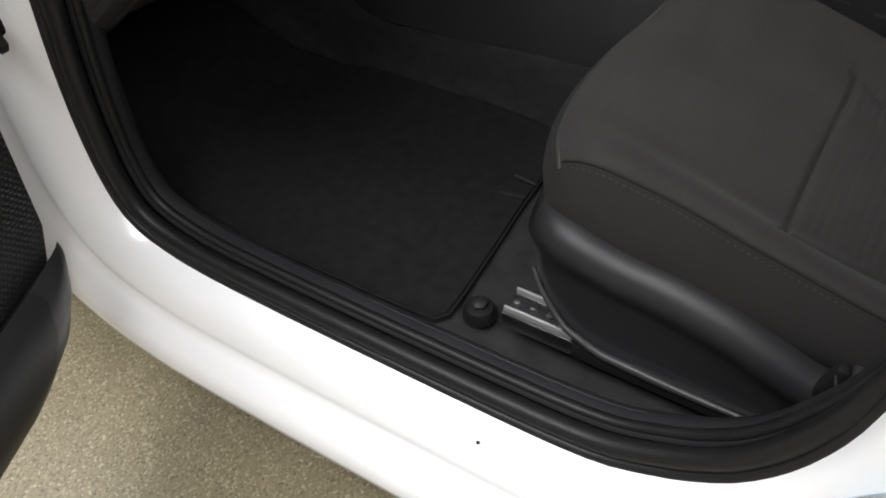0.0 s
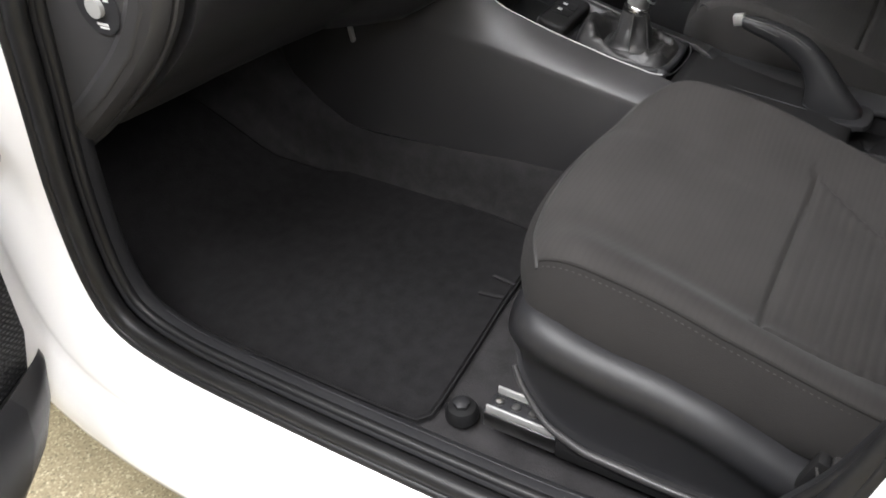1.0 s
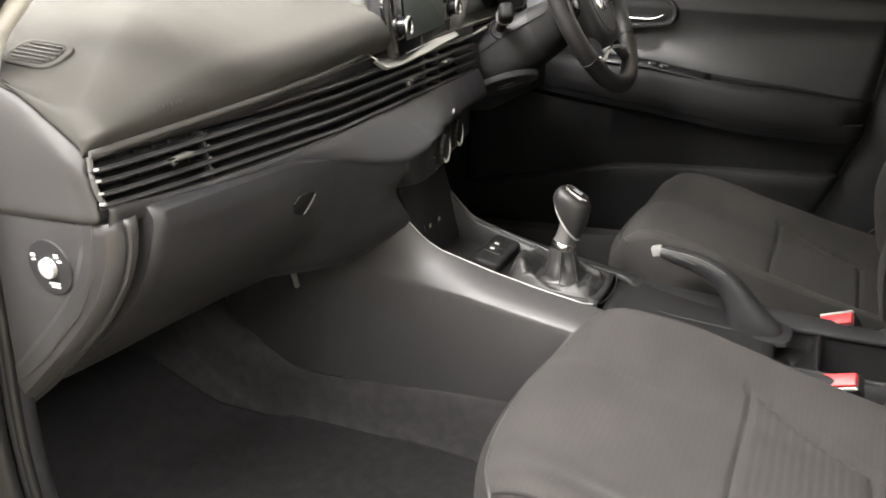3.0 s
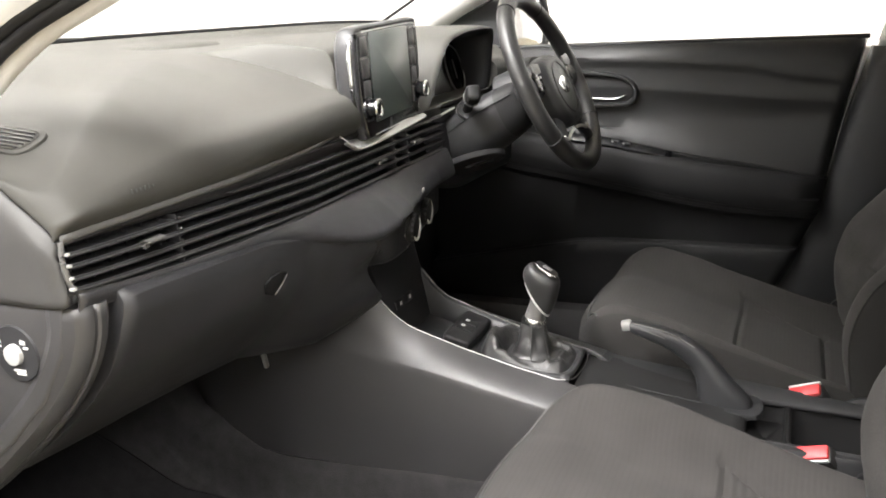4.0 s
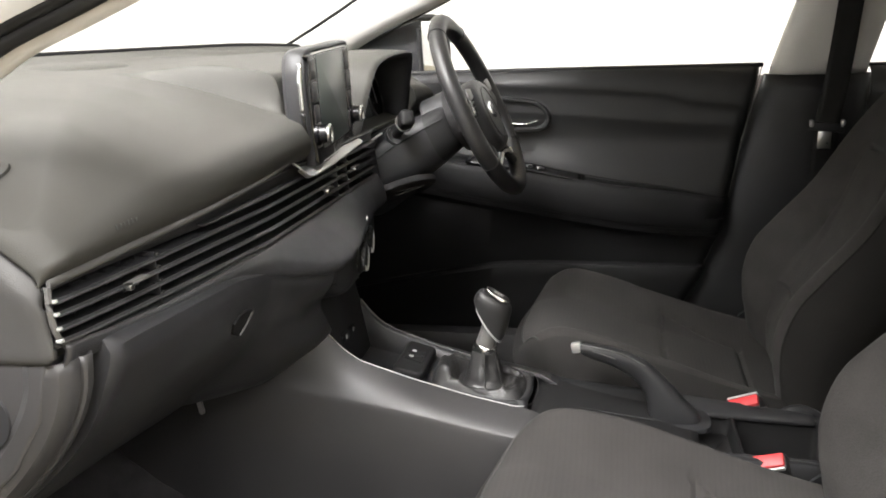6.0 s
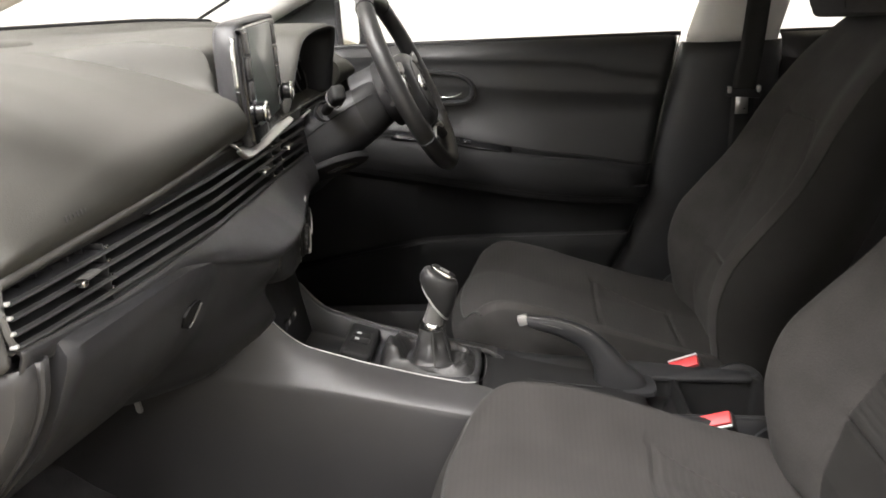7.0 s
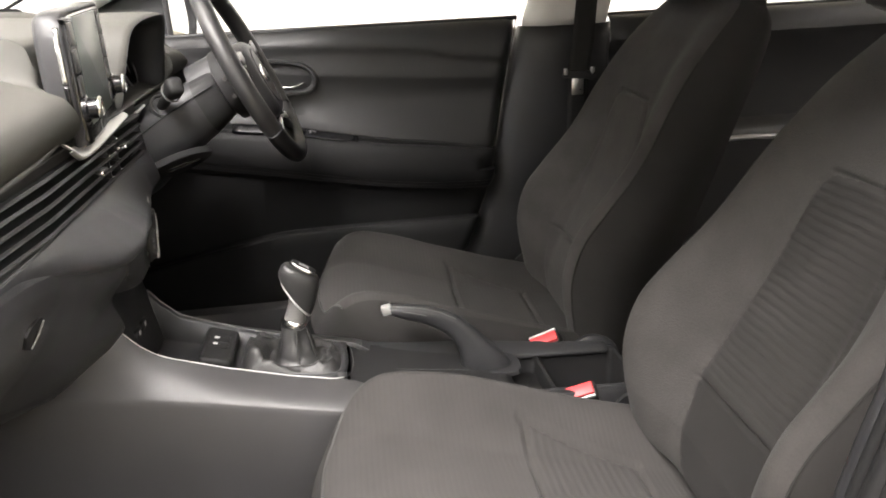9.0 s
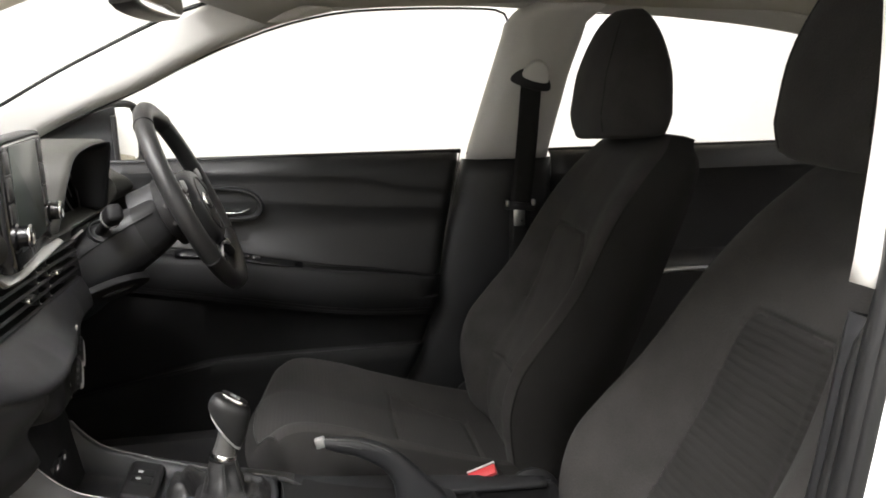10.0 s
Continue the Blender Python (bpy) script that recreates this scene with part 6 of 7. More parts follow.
def gear_lever():
    t = thing("gear_lever", (-0.01, 0.22, 0.55), "manual gear lever with leather gaiter and chrome collar", "gear lever")
    # gaiter: loose folds inside the frame, then an upright sleeve to the collar
    base, foot, topc = A(CX, 0.230, 0.552), A(-0.012, 0.222, 0.559), A(-0.006, 0.2215, 0.612)
    loops = []
    for h in np.r_[np.linspace(0, 1, 14), np.linspace(1.12, 2, 12)]:
        loop = []
        for n in range(72):
            a = 2 * math.pi * n / 72
            c, sn = math.cos(a), math.sin(a)
            sq = A(math.copysign(abs(c) ** 0.55, c), math.copysign(abs(sn) ** 0.55, sn))
            if h <= 1:
                o = base * (1 - h) + foot * h
                hx, hy = 0.060 * (1 - h) + 0.033 * h, 0.077 * (1 - h) + 0.034 * h
                swell = math.sin(math.pi * min(1, h * 1.15)) ** 0.8 if h < 0.87 else 0
                ridge = 0.5 + 0.5 * math.sin(3.0 * a + 0.9 + 2.2 * h) + 0.35 * math.sin(5 * a - 3 * h)
                z = o[2] + swell * (0.005 + 0.027 * max(0, sn) ** 0.7 + 0.007 * ridge + 0.009 * noise.noise(Vector((c * 2.4, sn * 2.4, h * 3))) + 0.005 * noise.noise(Vector((c * 6, sn * 6, h * 7))))
                z += 0.004 * (1 - h) * sn
                p = (o[0] + hx * sq[0], o[1] + hy * sq[1], z)
            else:
                q = h - 1
                o = foot * (1 - q) + topc * q
                r = 0.031 * (1 - q) ** 1.2 + 0.0185 * (1 - (1 - q) ** 1.2)
                r *= 1 + 0.16 * noise.noise(Vector((c * 1.7 + q, sn * 1.7, q * 2.6))) * math.sin(math.pi * min(1, 1.05 * (1 - q))) + (0.12 * math.cos(3 * a + 2.2 * q + math.pi) - 0.09 * math.exp(-((a - 3.7) / 0.35) ** 2)) * math.sin(math.pi * min(1, 1.1 * (1 - q))) ** 0.8
                p = (o[0] + r * c, o[1] + r * sn * 1.05, o[2])
            loop.append(p)
        loops.append(loop)
    sheet("gaiter", np.array(loops), LEATHER, t, "creased black leather gaiter", closed_v=True, smooth=80)
    for a in (3.35, 4.3):
        tube("gaiter_seam", [(o[0] + r * math.cos(a), o[1] + r * math.sin(a) * 1.05, o[2]) for o, r in ((foot * (1 - q) + topc * q, 0.0335 * (1 - q) + 0.0195 * q) for q in np.linspace(0.02, 0.98, 10))], 0.0014, LEATHER, t, "sewn seam", n=6)
    ax = Vector((-0.012, -0.024, 0.088)).normalized()
    m = frame_pose(Vector((-0.006, 0.2205, 0.612)), Vector((1, 0, 0)), ax.cross(Vector((1, 0, 0))))
    lathe("collar", [(0.018, -0.004), (0.0203, 0.0), (0.0203, 0.006), (0.018, 0.009), (0.0, 0.009)], m, CHROME, t, "chrome collar", n=28)
    lathe("stem", [(0.0165, 0.008), (0.0155, 0.016), (0.0145, 0.03), (0.0145, 0.05), (0.0, 0.05)], m, SATIN, t, "satin grey stem", n=24)
    # head: a leaning egg whose leather skirt runs to a point at the rear
    loops = []
    for h, w, dd, yc, zc, tilt in ((0.0, 0.0135, 0.014, 0.214, 0.650, 1.7), (0.03, 0.0165, 0.0185, 0.2135, 0.6515, 1.65), (0.2, 0.0195, 0.0235, 0.212, 0.660, 1.3), (0.4, 0.0215, 0.0265, 0.209, 0.671, 0.95), (0.6, 0.0225, 0.0275, 0.206, 0.683, 0.72), (0.75, 0.022, 0.027, 0.203, 0.691, 0.62), (0.88, 0.0195, 0.0245, 0.201, 0.697, 0.6), (0.96, 0.0155, 0.0195, 0.2, 0.7, 0.6), (1.0, 0.01, 0.013, 0.2, 0.7015, 0.6)):
        loop = []
        for a in np.linspace(0, 2 * math.pi, 32, endpoint=False):
            dx, dy = w * math.copysign(abs(math.cos(a)) ** 0.85, math.cos(a)), dd * math.copysign(abs(math.sin(a)) ** 0.85, math.sin(a))
            loop.append((-0.003 - 0.002 * h + dx, yc + dy, zc + tilt * dy * (1.0 if dy > 0 else 0.85) + 0.0006 * dx / w))
        loops.append(loop)
    L = np.array(loops)
    knob = sheet("gear_knob", np.stack([crom(L[:, j], 30) for j in range(32)], 1), LEATHER, t, "black moulded gear knob", closed_v=True, caps=True, smooth=60)
    tube("knob_cheek", [tuple(L[1][j] + A(-0.0006, 0, -0.0006)) for j in range(8, 25)], 0.0017, SILVER, knob, "bright edge under the knob skirt", n=6, steps=24)
    tp = frame_pose(Vector((-0.004, 0.1985, 0.7012)), (1, 0, -0.12), (0, 0.86, 0.51))
    plate = slab("knob_plate", round_rect(0.031, 0.044, 0.012), 0.004, tp, CHROME, knob, "chrome-edged shift pattern plate", 0.001)
    slab("plate_face", round_rect(0.0265, 0.0395, 0.0105), 0.001, tp @ pose(0, 0, 0.0037), BLACK, plate, bevel=0.0003)
    for x in (-0.005, 0.0, 0.005):
        slab("shift_mark", round_rect(0.0009, 0.016, 0.0003, 2), 0.0005, tp @ pose(x, 0, 0.0047), SILVER, plate, bevel=0)
    slab("shift_mark", round_rect(0.0105, 0.0009, 0.0003, 2), 0.0005, tp @ pose(0, 0, 0.0047), SILVER, plate, bevel=0)


gear_lever()


def handbrake():
    t = thing("handbrake", (0.02, -0.05, 0.5), "black handbrake lever, lowered, with a silver release button", "handbrake")
    loops = []
    for x, (yt, zt), (yb, zb), w in ((0.032, (0.07, 0.612), (0.067, 0.596), 0.0105), (0.0315, (0.05, 0.6115), (0.047, 0.588), 0.013), (0.031, (0.025, 0.609), (0.02, 0.579), 0.0138), (0.029, (-0.005, 0.602), (-0.008, 0.564), 0.0145), (0.026, (-0.034, 0.590), (-0.026, 0.549), 0.016), (0.022, (-0.064, 0.565), (-0.036, 0.531), 0.0185), (0.018, (-0.094, 0.533), (-0.039, 0.513), 0.0215), (0.016, (-0.12, 0.506), (-0.039, 0.497), 0.023), (0.016, (-0.125, 0.48), (-0.037, 0.478), 0.024)):
        top_, bot = A(x, yt, zt), A(x, yb, zb)
        c, hlf = (top_ + bot) / 2, (top_ - bot) / 2
        loops.append([tuple(c + hlf * math.copysign(abs(math.sin(a)) ** 0.75, math.sin(a)) + A(w * math.copysign(abs(math.cos(a)) ** 0.75, math.cos(a)), 0, 0)) for a in np.linspace(0, 2 * math.pi, 28, endpoint=False)])
    L = np.array(loops)
    sheet("grip", np.stack([crom(L[:, j], 44) for j in range(28)], 1), PLASTIC_LO, t, "black grained grip and flared lever", closed_v=True, caps=True, smooth=50)
    tube("grip_line", [(0.0265, 0.068, 0.6125), (0.0225, 0.045, 0.6105), (0.0205, 0.02, 0.607), (0.0175, -0.008, 0.599), (0.0135, -0.034, 0.586)], 0.0009, SATIN, t, "bright line along the grip", n=6, steps=18)
    tube("grip_joint", [(0.0195, 0.05, 0.6045), (0.0175, 0.03, 0.6), (0.0165, 0.012, 0.5945)], 0.0007, SATIN, t, n=6, steps=8)
    slab("lever_gaiter", crom([(-0.03, 0.048), (0.03, 0.048), (0.034, 0.0), (0.03, -0.05), (-0.03, -0.05), (-0.034, 0.0)], 30, True), 0.008, pose(0.016, -0.082, 0.491), DEEP, t, "black slot surround at the lever foot", 0.003)
    box("release_button", (0.032, 0.075, 0.6055), (0.014, 0.0165, 0.0165), SILVER, t, "silver release button", 0.003, (-14, 0, 0))


handbrake()


def buckle(x, y, z, lean, where, edge=1, pitch=0.0):
    t = thing("belt_buckle", (x, y, z - 0.1), f"black seat belt buckle with a red button beside the {where} seat", "seat belt buckle", "buckles")
    m = pose(x, y, z, 0, lean, 0) @ pose(0, 0, 0, pitch, 0, 0)

    def block(name, dx, dz, size, mat, label="", bevel=0.003):
        q = m @ pose(dx, 0, dz)
        return box(name, tuple(q.translation), size, mat, t, label, bevel, [math.degrees(a) for a in q.to_euler()])

    block("buckle_body", 0, -0.037, (0.028, 0.056, 0.074), BUCKLE, "black buckle housing", 0.006)
    block("release_button", -0.001 * edge, 0.001, (0.02, 0.05, 0.01), RED, "red release button")
    block("slot_edge", 0.0125 * edge, 0.001, (0.003, 0.05, 0.007), WHITE_MARK, "pale edge of the tongue slot", 0.001)
    tube("stalk", [tuple(m @ Vector((0, 0, -0.06))), (x + 0.012, y + 0.01, z - 0.12), (x + 0.012, y + 0.01, z - 0.17)], 0.011, DEEP, t, n=8, steps=6, flat=(0.6, 1.6))


buckle(-0.102, -0.204, 0.495, -34, "passenger", -1, -26)
buckle(0.088, -0.197, 0.497, -26, "driver", 1, -26)

# ---- driver door, closed ----
def driver_door():
    t = thing("front_door", (0.68, 0.2, 0.3), "closed driver door with dark moulded lining and armrest", "car door", "doors")
    # moulding lines of the lining: height along the door
    def run(y, ys, zs):
        c = crom(list(zip(ys, zs)), 60)
        return float(np.interp(y, c[:, 0], c[:, 1]))

    def belt(y):
        return 1.007

    def crease(y):
        return run(y, [-0.25, -0.13, -0.07, 0.1, 0.3, 0.68], [0.922, 0.937, 0.952, 0.965, 0.972, 0.98])

    def ledge(y):
        return run(y, [-0.25, -0.12, 0.04, 0.17, 0.3, 0.68], [0.884, 0.89, 0.902, 0.913, 0.92, 0.93])

    def hollow(y):
        return run(y, [-0.25, 0.17, 0.68], [0.839, 0.856, 0.875])

    def pull(y):
        return run(y, [-0.25, -0.2, -0.08, 0.04, 0.165, 0.27, 0.68], [0.722, 0.729, 0.751, 0.767, 0.791, 0.81, 0.86])

    def rest(y):
        return pull(y) - np.interp(y, [-0.2, 0.0, 0.3], [0.009, 0.016, 0.018])

    def foot(y):
        return run(y, [-0.25, -0.19, -0.084, 0.037, 0.164, 0.256, 0.68], [0.661, 0.661, 0.664, 0.677, 0.699, 0.716, 0.79])

    def pocket(y):
        return run(y, [-0.2, 0.23, 0.355, 0.46, 0.68], [0.563, 0.559, 0.545, 0.526, 0.48])

    lines = [(belt, -0.001, 0.700), (belt, 0.003, 0.692), (belt, 0.002, 0.68), (belt, -0.006, 0.669), (belt, -0.018, 0.661), (crease, 0.012, 0.656), (crease, 0.003, 0.6563), (crease, 0.0, 0.657), (crease, -0.006, 0.659), (crease, -0.014, 0.66),
             (ledge, 0.02, 0.6588), (ledge, 0.006, 0.6572), (ledge, 0.0, 0.657), (ledge, -0.004, 0.6577), (ledge, -0.01, 0.6593), (ledge, -0.022, 0.6618), (hollow, 0.01, 0.664), (hollow, -0.005, 0.663), (hollow, -0.03, 0.657), (pull, 0.02, 0.646), (pull, 0.004, 0.638), (pull, 0.0, 0.6375), (pull, -0.003, 0.642),
             (rest, 0.003, 0.64), (rest, 0.001, 0.628), (rest, -0.003, 0.6215), (rest, -0.015, 0.616), (rest, -0.04, 0.613), (foot, 0.02, 0.6145), (foot, 0.006, 0.618), (foot, 0.0, 0.6205), (foot, -0.002, 0.6255), (foot, -0.0045, 0.6265), (foot, -0.006, 0.624), (foot, -0.008, 0.6245), (foot, -0.0095, 0.629),
             (foot, -0.012, 0.63), (foot, -0.0135, 0.6275), (foot, -0.0155, 0.628), (foot, -0.018, 0.634), (foot, -0.03, 0.646), (pocket, 0.04, 0.652), (pocket, 0.006, 0.656), (pocket, 0.0, 0.645), (pocket, 0.001, 0.6345), (pocket, -0.002, 0.632), (pocket, -0.03, 0.633), (pocket, -0.1, 0.64), (pocket, -0.2, 0.652)]
    P = []
    for line, dz, x in lines:
        row = []
        for k in range(60):
            u = k / 59
            y1 = np.interp(line(-0.2) + dz, [0.33, 0.49, 0.562, 0.66, 0.84, 1.004], [-0.06, -0.146, -0.179, -0.213, -0.2465, -0.279])
            y = y1 + (0.68 - y1) * u ** 1.15
            fade = np.clip((y - y1) / 0.05, 0, 1) if line in (pull, rest) else 1.0
            flat = 0.65
            row.append(((x * fade + flat * (1 - fade)) + 0.02 * max(0, 1 - u * 40), y, line(y) + dz))
        P.append(row)
    sheet("upper_lining", np.array(P[:22]), DOOR, t, "charcoal moulded upper door lining", solid=0.004, smooth=42)
    # lining toned darker from the pull down, for the weaker light there
    sheet("armrest", np.array(P[21:32]), BLACK, t, "moulded armrest, tone darkened for shade", solid=0.004, smooth=42)
    sheet("door_pocket", np.array(P[31:]), BLACK, t, "lower door panel with pocket, tone darkened for shade", solid=0.004, smooth=42)
    # pale tube paints the light caught by the rear edge of the door
    tube("edge_glint", [(0.664, y, z) for z, y in ((1.006, -0.279), (0.84, -0.2465), (0.66, -0.213), (0.562, -0.179), (0.49, -0.146), (0.42, -0.108))], 0.0013, SATIN, t, "painted glint along the door edge", n=6, steps=24)
    tube("belt_seal", [(0.684, y, 1.010) for y in np.linspace(-0.285, 0.56, 14)], 0.005, RUBBER, t, "black window wiper seal", n=8)
    # inner handle pod
    oval = crom([(0.38, 0.952), (0.294, 0.951), (0.216, 0.943), (0.182, 0.926), (0.1725, 0.902), (0.187, 0.881), (0.24, 0.877), (0.38, 0.878)], 48, True)
    mid = oval.mean(0)
    P = []
    for k, x in ((1.06, 0.668), (1.03, 0.6525), (1.0, 0.6485), (0.965, 0.6485), (0.93, 0.652), (0.9, 0.664), (0.86, 0.69), (0.5, 0.694), (0.02, 0.694)):
        P.append([(x, *(mid + (q - mid) * (1 - (1 - k) * A(0.6, 1.25)))) for q in oval])
    sheet("handle_surround", np.array(P), DOOR, t, "rounded black handle bowl", closed_v=True, solid=0.002, smooth=50)
    tube("door_handle", [(0.668, 0.31, 0.897), (0.658, 0.26, 0.893), (0.6545, 0.222, 0.892), (0.66, 0.2, 0.899)], [0.0035, 0.0032, 0.003, 0.0025], CHROME, t, "chrome inner door handle", n=10, steps=14, flat=(1, 0.6))
    slab("handle_blade", crom([(-0.05, 0.018), (0.03, 0.02), (0.044, 0.008), (0.03, -0.01), (-0.05, -0.008)], 24, True), 0.006, frame_pose(Vector((0.672, 0.245, 0.913)), (0, -1, -0.05), (0, -0.05, 1)), GLOSS, t, "black handle blade", 0.002)
    # window switches
    rows = []
    for y in np.linspace(0.36, 0.09, 14):
        z = float(pull(y))
        w = np.interp(y, [0.09, 0.14, 0.36], [0.004, 0.014, 0.02])
        rows.append([(0.640, y, z - 0.0005), (0.636, y, z + 0.0015), (0.636 - w, y, z - 0.009), (0.6345 - w, y, z - 0.014)])
    sw = sheet("switch_panel", np.array(rows), GLOSS, t, "glossy black window switch panel", solid=0.002)
    for y in (0.255, 0.215, 0.19):
        z = float(pull(y))
        box("window_switch", (0.628, y, z - 0.002), (0.012, 0.018, 0.006), PLASTIC_LO, sw, bevel=0.002, turn=(10, 0, 0))
        box("switch_mark", (0.6215, y + 0.004, z - 0.001), (0.001, 0.0035, 0.0025), WHITE_MARK, sw, bevel=0)
    # mirror sail and outside mirror
    slab("mirror_sail", [(0.76, 1.008), (0.47, 1.008), (0.47, 1.13), (0.54, 1.11), (0.66, 1.062), (0.75, 1.026)], 0.006, frame_pose(Vector((0.692, 0, 0)), (0, 1, 0), (0, 0, 1)) @ pose(0, 0, 0, 180, 0, 0) @ Matrix.Diagonal((1, -1, 1, 1)), PLASTIC_LO, t, "black corner sail behind the mirror", 0.002)
    tube("quarter_post", [(0.69, 0.472, 1.005), (0.672, 0.47, 1.06), (0.655, 0.467, 1.11)], 0.006, PLASTIC, t, n=8, steps=6)
    out = crom([(-0.11, 0.045), (-0.09, 0.072), (0.04, 0.078), (0.085, 0.055), (0.09, -0.02), (0.06, -0.065), (-0.06, -0.068), (-0.1, -0.04)], 40, True)
    mm = frame_pose(Vector((0.885, 0.50, 1.055)), (0.965, -0.26, 0), (0, 0.1, 1)) @ Matrix.Diagonal((1.15, 1.0, 1.0, 1))
    h = slab("mirror_housing", out, 0.06, mm @ pose(0, 0, -0.062), DEEP, t, "black-backed wing mirror housing", 0.012, 3)
    slab("mirror_glass", [(x * 0.9, y * 0.88) for x, y in out], 0.003, mm @ pose(0, 0, 0.0), MIRROR, h, "mirror glass", 0.0008)
    tube("mirror_rim", [tuple(mm @ Vector((x, y, 0.002))) for x, y in out], 0.008, DEEP, h, "black mirror edge", n=8, closed=True, up=(0.3, 0.95, 0))
    box("mirror_arm", (0.775, 0.53, 1.015), (0.12, 0.05, 0.03), DEEP, t, bevel=0.01)


driver_door()


def rear_door_lining():
    t = thing("rear_door", (0.68, -0.95, 0.3), "closed rear door with dark lining and a silver handle", "car door", "doors")
    P = []
    for z, x in ((1.004, 0.702), (1.004, 0.68), (0.99, 0.664), (0.95, 0.658), (0.93, 0.672), (0.85, 0.678), (0.75, 0.672), (0.735, 0.64), (0.71, 0.628), (0.66, 0.635), (0.5, 0.648), (0.33, 0.655)):
        P.append([(x, y, z) for y in np.linspace(-0.497, -1.45, 20)])
    sheet("door_lining", np.array(P), PLASTIC, t, "dark moulded rear door lining", solid=0.004, smooth=42)
    tube("pull_handle", [(0.628, -0.74, 0.705), (0.62, -0.80, 0.712), (0.62, -0.9, 0.709), (0.628, -0.97, 0.70)], 0.0062, SILVER, t, "silver pull handle", n=8, steps=12)
    tube("belt_seal", [(0.69, y, 1.006) for y in np.linspace(-0.497, -1.4, 8)], 0.004, PLASTIC, t, n=8)


rear_door_lining()


def seat_belt():
    t = thing("seat_belt", (0.6, -0.43, 0.5), "black seat belt hanging from the centre pillar guide", "seat belt")
    m = frame_pose(Vector((0.588, -0.43, 1.17)), (-0.2, -1, -0.35), (-0.3, 0, 1))
    g = slab("belt_guide", crom([(-0.045, -0.016), (-0.03, 0.012), (0.0, 0.022), (0.03, 0.014), (0.045, -0.012), (0.0, -0.022)], 28, True), 0.02, m @ pose(0, 0, -0.006), DEEP, t, "black upper belt guide", 0.004)
    slab("guide_cover", crom([(-0.026, -0.012), (-0.02, 0.02), (0.0, 0.032), (0.022, 0.02), (0.028, -0.01)], 24, True), 0.018, m @ pose(0.004, 0.014, 0.006), TRIM, t, "pale grey guide cover", 0.006)
    path = crom([(0.592, -0.43, 1.165), (0.594, -0.422, 1.06), (0.592, -0.412, 0.96), (0.588, -0.402, 0.89), (0.592, -0.4, 0.7), (0.6, -0.40, 0.42)], 30)
    P = np.array([[tuple(p + A(0.002, 0.0235 * s, 0.004 * s)) for s in (-1, -0.5, 0, 0.5, 1)] for p in path])
    sheet("webbing", P, WEB, t, "black woven webbing", solid=0.0015)
    cl = box("belt_tongue", (0.583, -0.40, 0.888), (0.01, 0.072, 0.018), DEEP, t, "black and steel belt tongue", 0.004, (6, 0, 0))
    box("tongue_plate", (0.583, -0.398, 0.862), (0.003, 0.026, 0.036), STEEL, cl, "steel latch plate", 0.001)
    for y in (-0.43, -0.37):
        box("tongue_end", (0.58, y, 0.896), (0.012, 0.008, 0.014), STEEL, cl, bevel=0.002)


seat_belt()


def rear_view_mirror():
    t = thing("rear_view_mirror", (0.0, 0.29, 1.34), "dark rear-view mirror on the windscreen", "mirror")
    m = frame_pose(Vector((0.015, 0.262, 1.288)), (1, -0.15, 0), (0, 0.1, 1))
    out = crom([(-0.11, 0.0), (-0.09, 0.032), (0.09, 0.032), (0.11, 0.0), (0.09, -0.032), (-0.09, -0.032)], 36, True)
    slab("mirror_back", out, 0.03, m @ pose(0, 0, -0.03), PLASTIC, t, "black mirror housing", 0.006, 3)
    slab("mirror_glass", [(x * 0.94, y * 0.88) for x, y in out], 0.003, m, MIRROR, t, "mirror glass", 0.0006)
    tube("mirror_stem", [(0.01, 0.3, 1.305), (0.005, 0.33, 1.33), (0.0, 0.36, 1.345)], 0.009, DEEP, t, n=8, steps=6)
    box("dip_tab", (0.01, 0.318, 1.272), (0.02, 0.012, 0.008), DEEP, t, bevel=0.002)


rear_view_mirror()


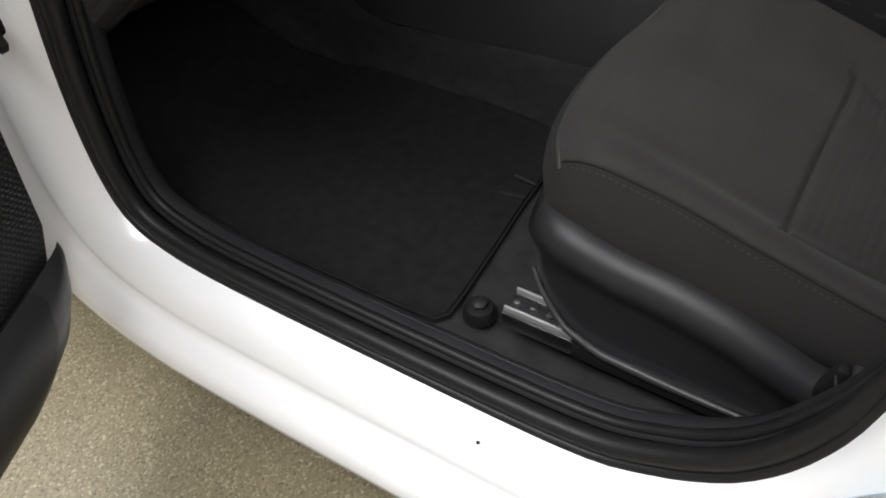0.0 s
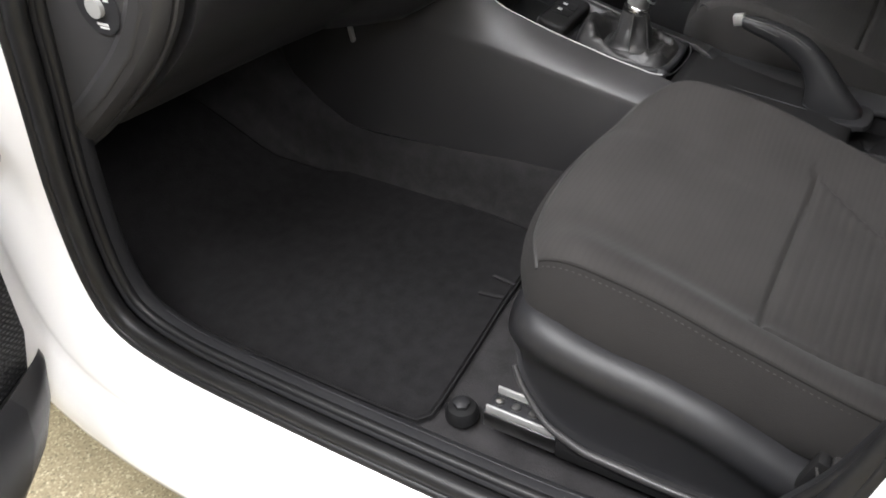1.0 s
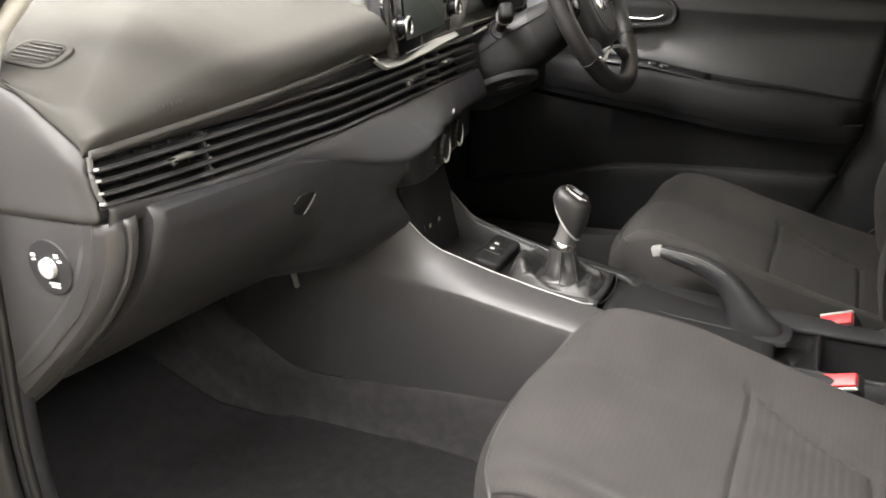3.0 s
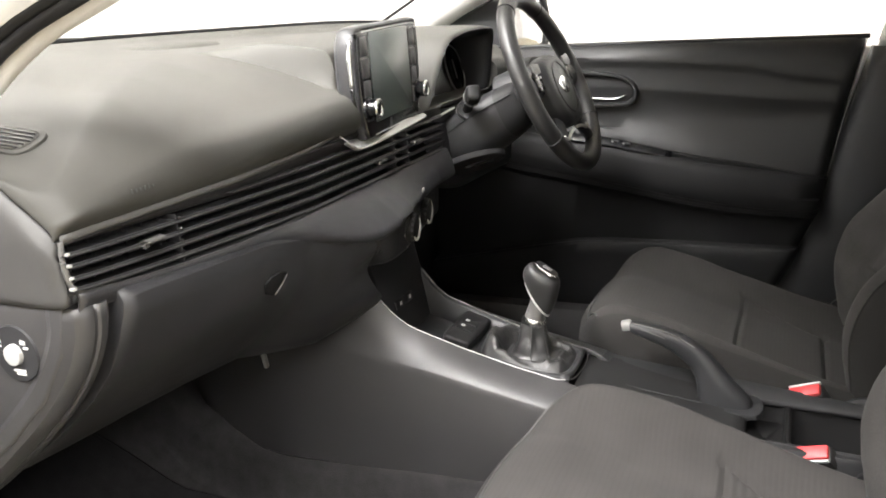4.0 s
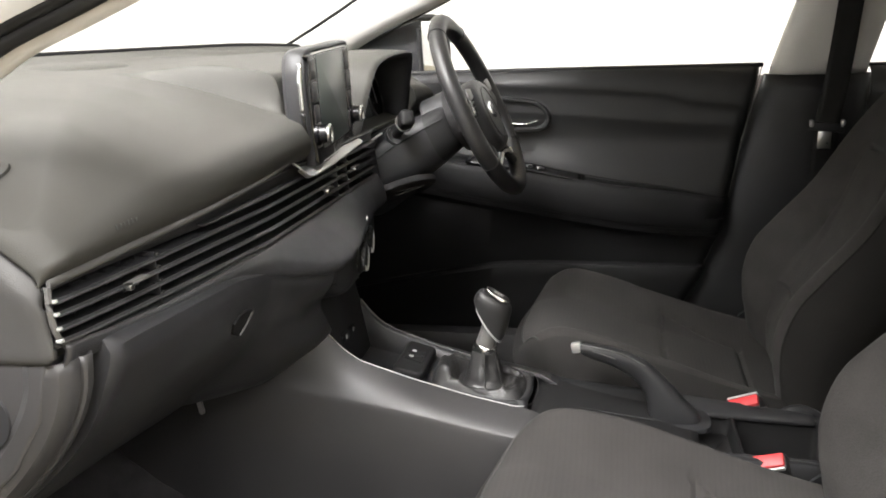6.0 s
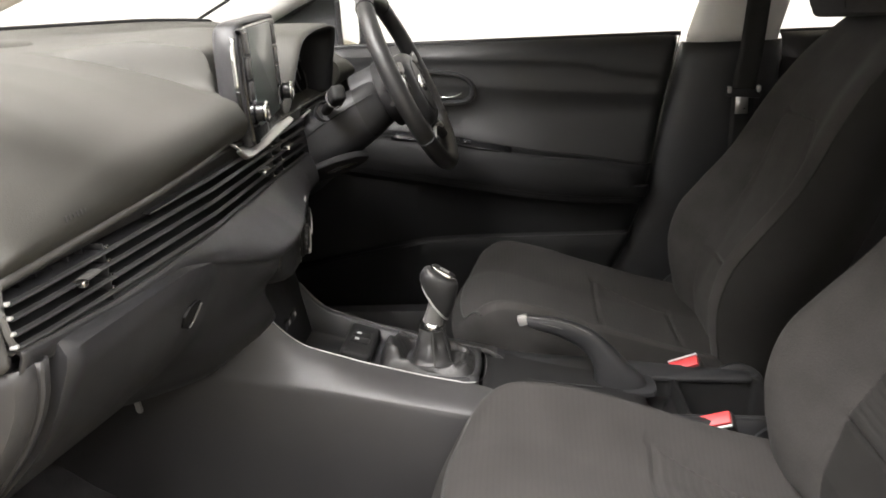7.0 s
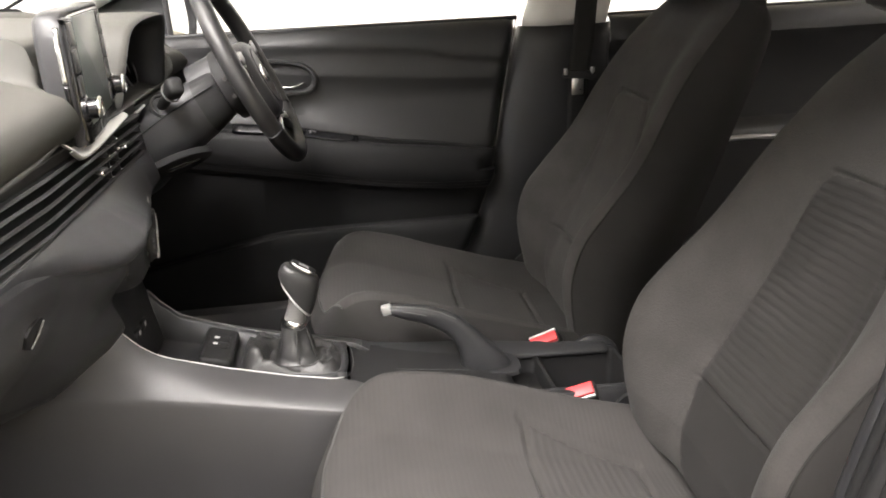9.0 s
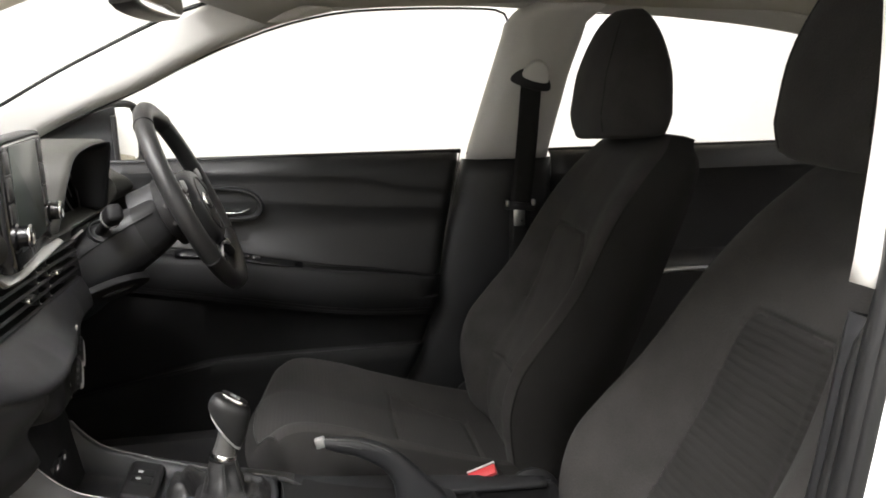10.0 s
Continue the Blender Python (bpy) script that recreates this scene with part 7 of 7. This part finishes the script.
# ---- passenger door, open ----
def open_door():
    t = thing("open_door", (-0.83, 0.72, 0.3), "open passenger door with black fabric panel and grey pocket", "car door", "doors")
    turn = Matrix.Translation((-0.80, 0.735, 0)) @ pose(0, 0, 0, 0, 0, -68)

    def at(u, v, z):
        """u from the hinge towards the free edge, v out of the lining."""
        return tuple(turn @ Vector((v, -u, z)))

    P = []
    for z, v in ((1.0, -0.05), (0.99, -0.02), (0.93, -0.02), (0.88, 0.0), (0.80, 0.01), (0.72, 0.0), (0.62, -0.005), (0.5, 0.0), (0.42, 0.0), (0.36, -0.01), (0.31, -0.03)):
        u0 = np.interp(z, [0.3, 0.36, 0.4, 0.478, 0.563, 1.0], [0.36, 0.24, 0.16, 0.115, 0.096, 0.085])
        P.append([at(u0 + (0.98 - u0) * max(0, k - 1) / 20 + (0.004 if k else 0), v + 0.1 - (0.05 if k == 0 else 0), z) for k in range(22)])
    sheet("door_lining", np.array(P), MESH, t, "black woven door panel", solid=0.004)
    P = []
    for z, v in ((0.462, 0.0), (0.47, 0.012), (0.455, 0.026), (0.42, 0.032), (0.385, 0.028), (0.355, 0.016), (0.335, 0.0)):
        us = np.interp(z, [0.327, 0.355, 0.394, 0.455], [0.335, 0.2, 0.138, 0.108])
        P.append([at(us + (0.95 - us) * (k / 20) ** 1.5, 0.1 + v * np.clip(k / 4, 0.05, 1) ** 0.6, z) for k in range(21)])
    # lighter end columns paint the sheen where the pocket turns away
    pk = sheet("door_pocket", np.array(P), PLASTIC_LO, t, "black moulded door pocket with sheen painted on its end", solid=0.004, pick=lambda i, j: int(j < 4))
    pk.data.materials.append(CONSOLE)
    P = []
    for z, v in ((1.0, -0.06), (0.8, -0.07), (0.6, -0.075), (0.4, -0.07), (0.3, -0.05)):
        P.append([at(0.02 + 1.0 * k / 12, v, z) for k in range(13)])
    sheet("door_skin", np.array(P), PAINT, t, "white outer door skin", solid=0.008)
    P = []
    for z in np.linspace(0.33, 0.99, 8):
        P.append([at(0.02 + 0.012 * k, -0.07 + 0.022 * k, z) for k in range(5)])
    sheet("door_edge", np.array(P), PAINT, t, "white painted hinge edge", solid=0.004)
    for z in (0.80,):
        box("hinge", (-0.80, 0.715, z), (0.03, 0.05, 0.06), PAINT, t, "white painted hinge", 0.006)
    box("check_strap", (-0.80, 0.66, 0.695), (0.02, 0.05, 0.022), RUBBER, t, "black door check strap", 0.006)
    for y, z in ((0.633, 0.712), (0.632, 0.684)):
        lathe("hinge_bolt", [(0.011, 0), (0.011, 0.008), (0.007, 0.011), (0, 0.011)], frame_pose(Vector((-0.803, y, z)), (0, 1, 0), (0, 0, -1)), RUBBER, t, n=6)


open_door()


def tyre_label():
    t = thing("tyre_label", (-0.79, -0.22, 0.52), "pale blue printed label stuck on the white pillar", "label")
    m = frame_pose(Vector((-0.786, -0.222, 0.531)), (0, -0.55, 0.83), (-0.6, 0.6, 0.45))
    s = slab("sticker", round_rect(0.07, 0.045, 0.004), 0.0008, m, STICKER, t, bevel=0)
    for k in range(4):
        slab("print_bar", round_rect(0.05 - 0.008 * (k % 2), 0.004, 0.001, 2), 0.0004, m @ pose(-0.004, 0.014 - 0.009 * k, 0.0007), PLASTIC_LO if k % 2 else WHITE_MARK, s, bevel=0)


tyre_label()
lathe("paint_speck", [(0.0022, 0.0), (0.002, 0.0008), (0, 0.001)], pose(-0.777, 0.105, 0.3315), RUBBER, car, n=8)
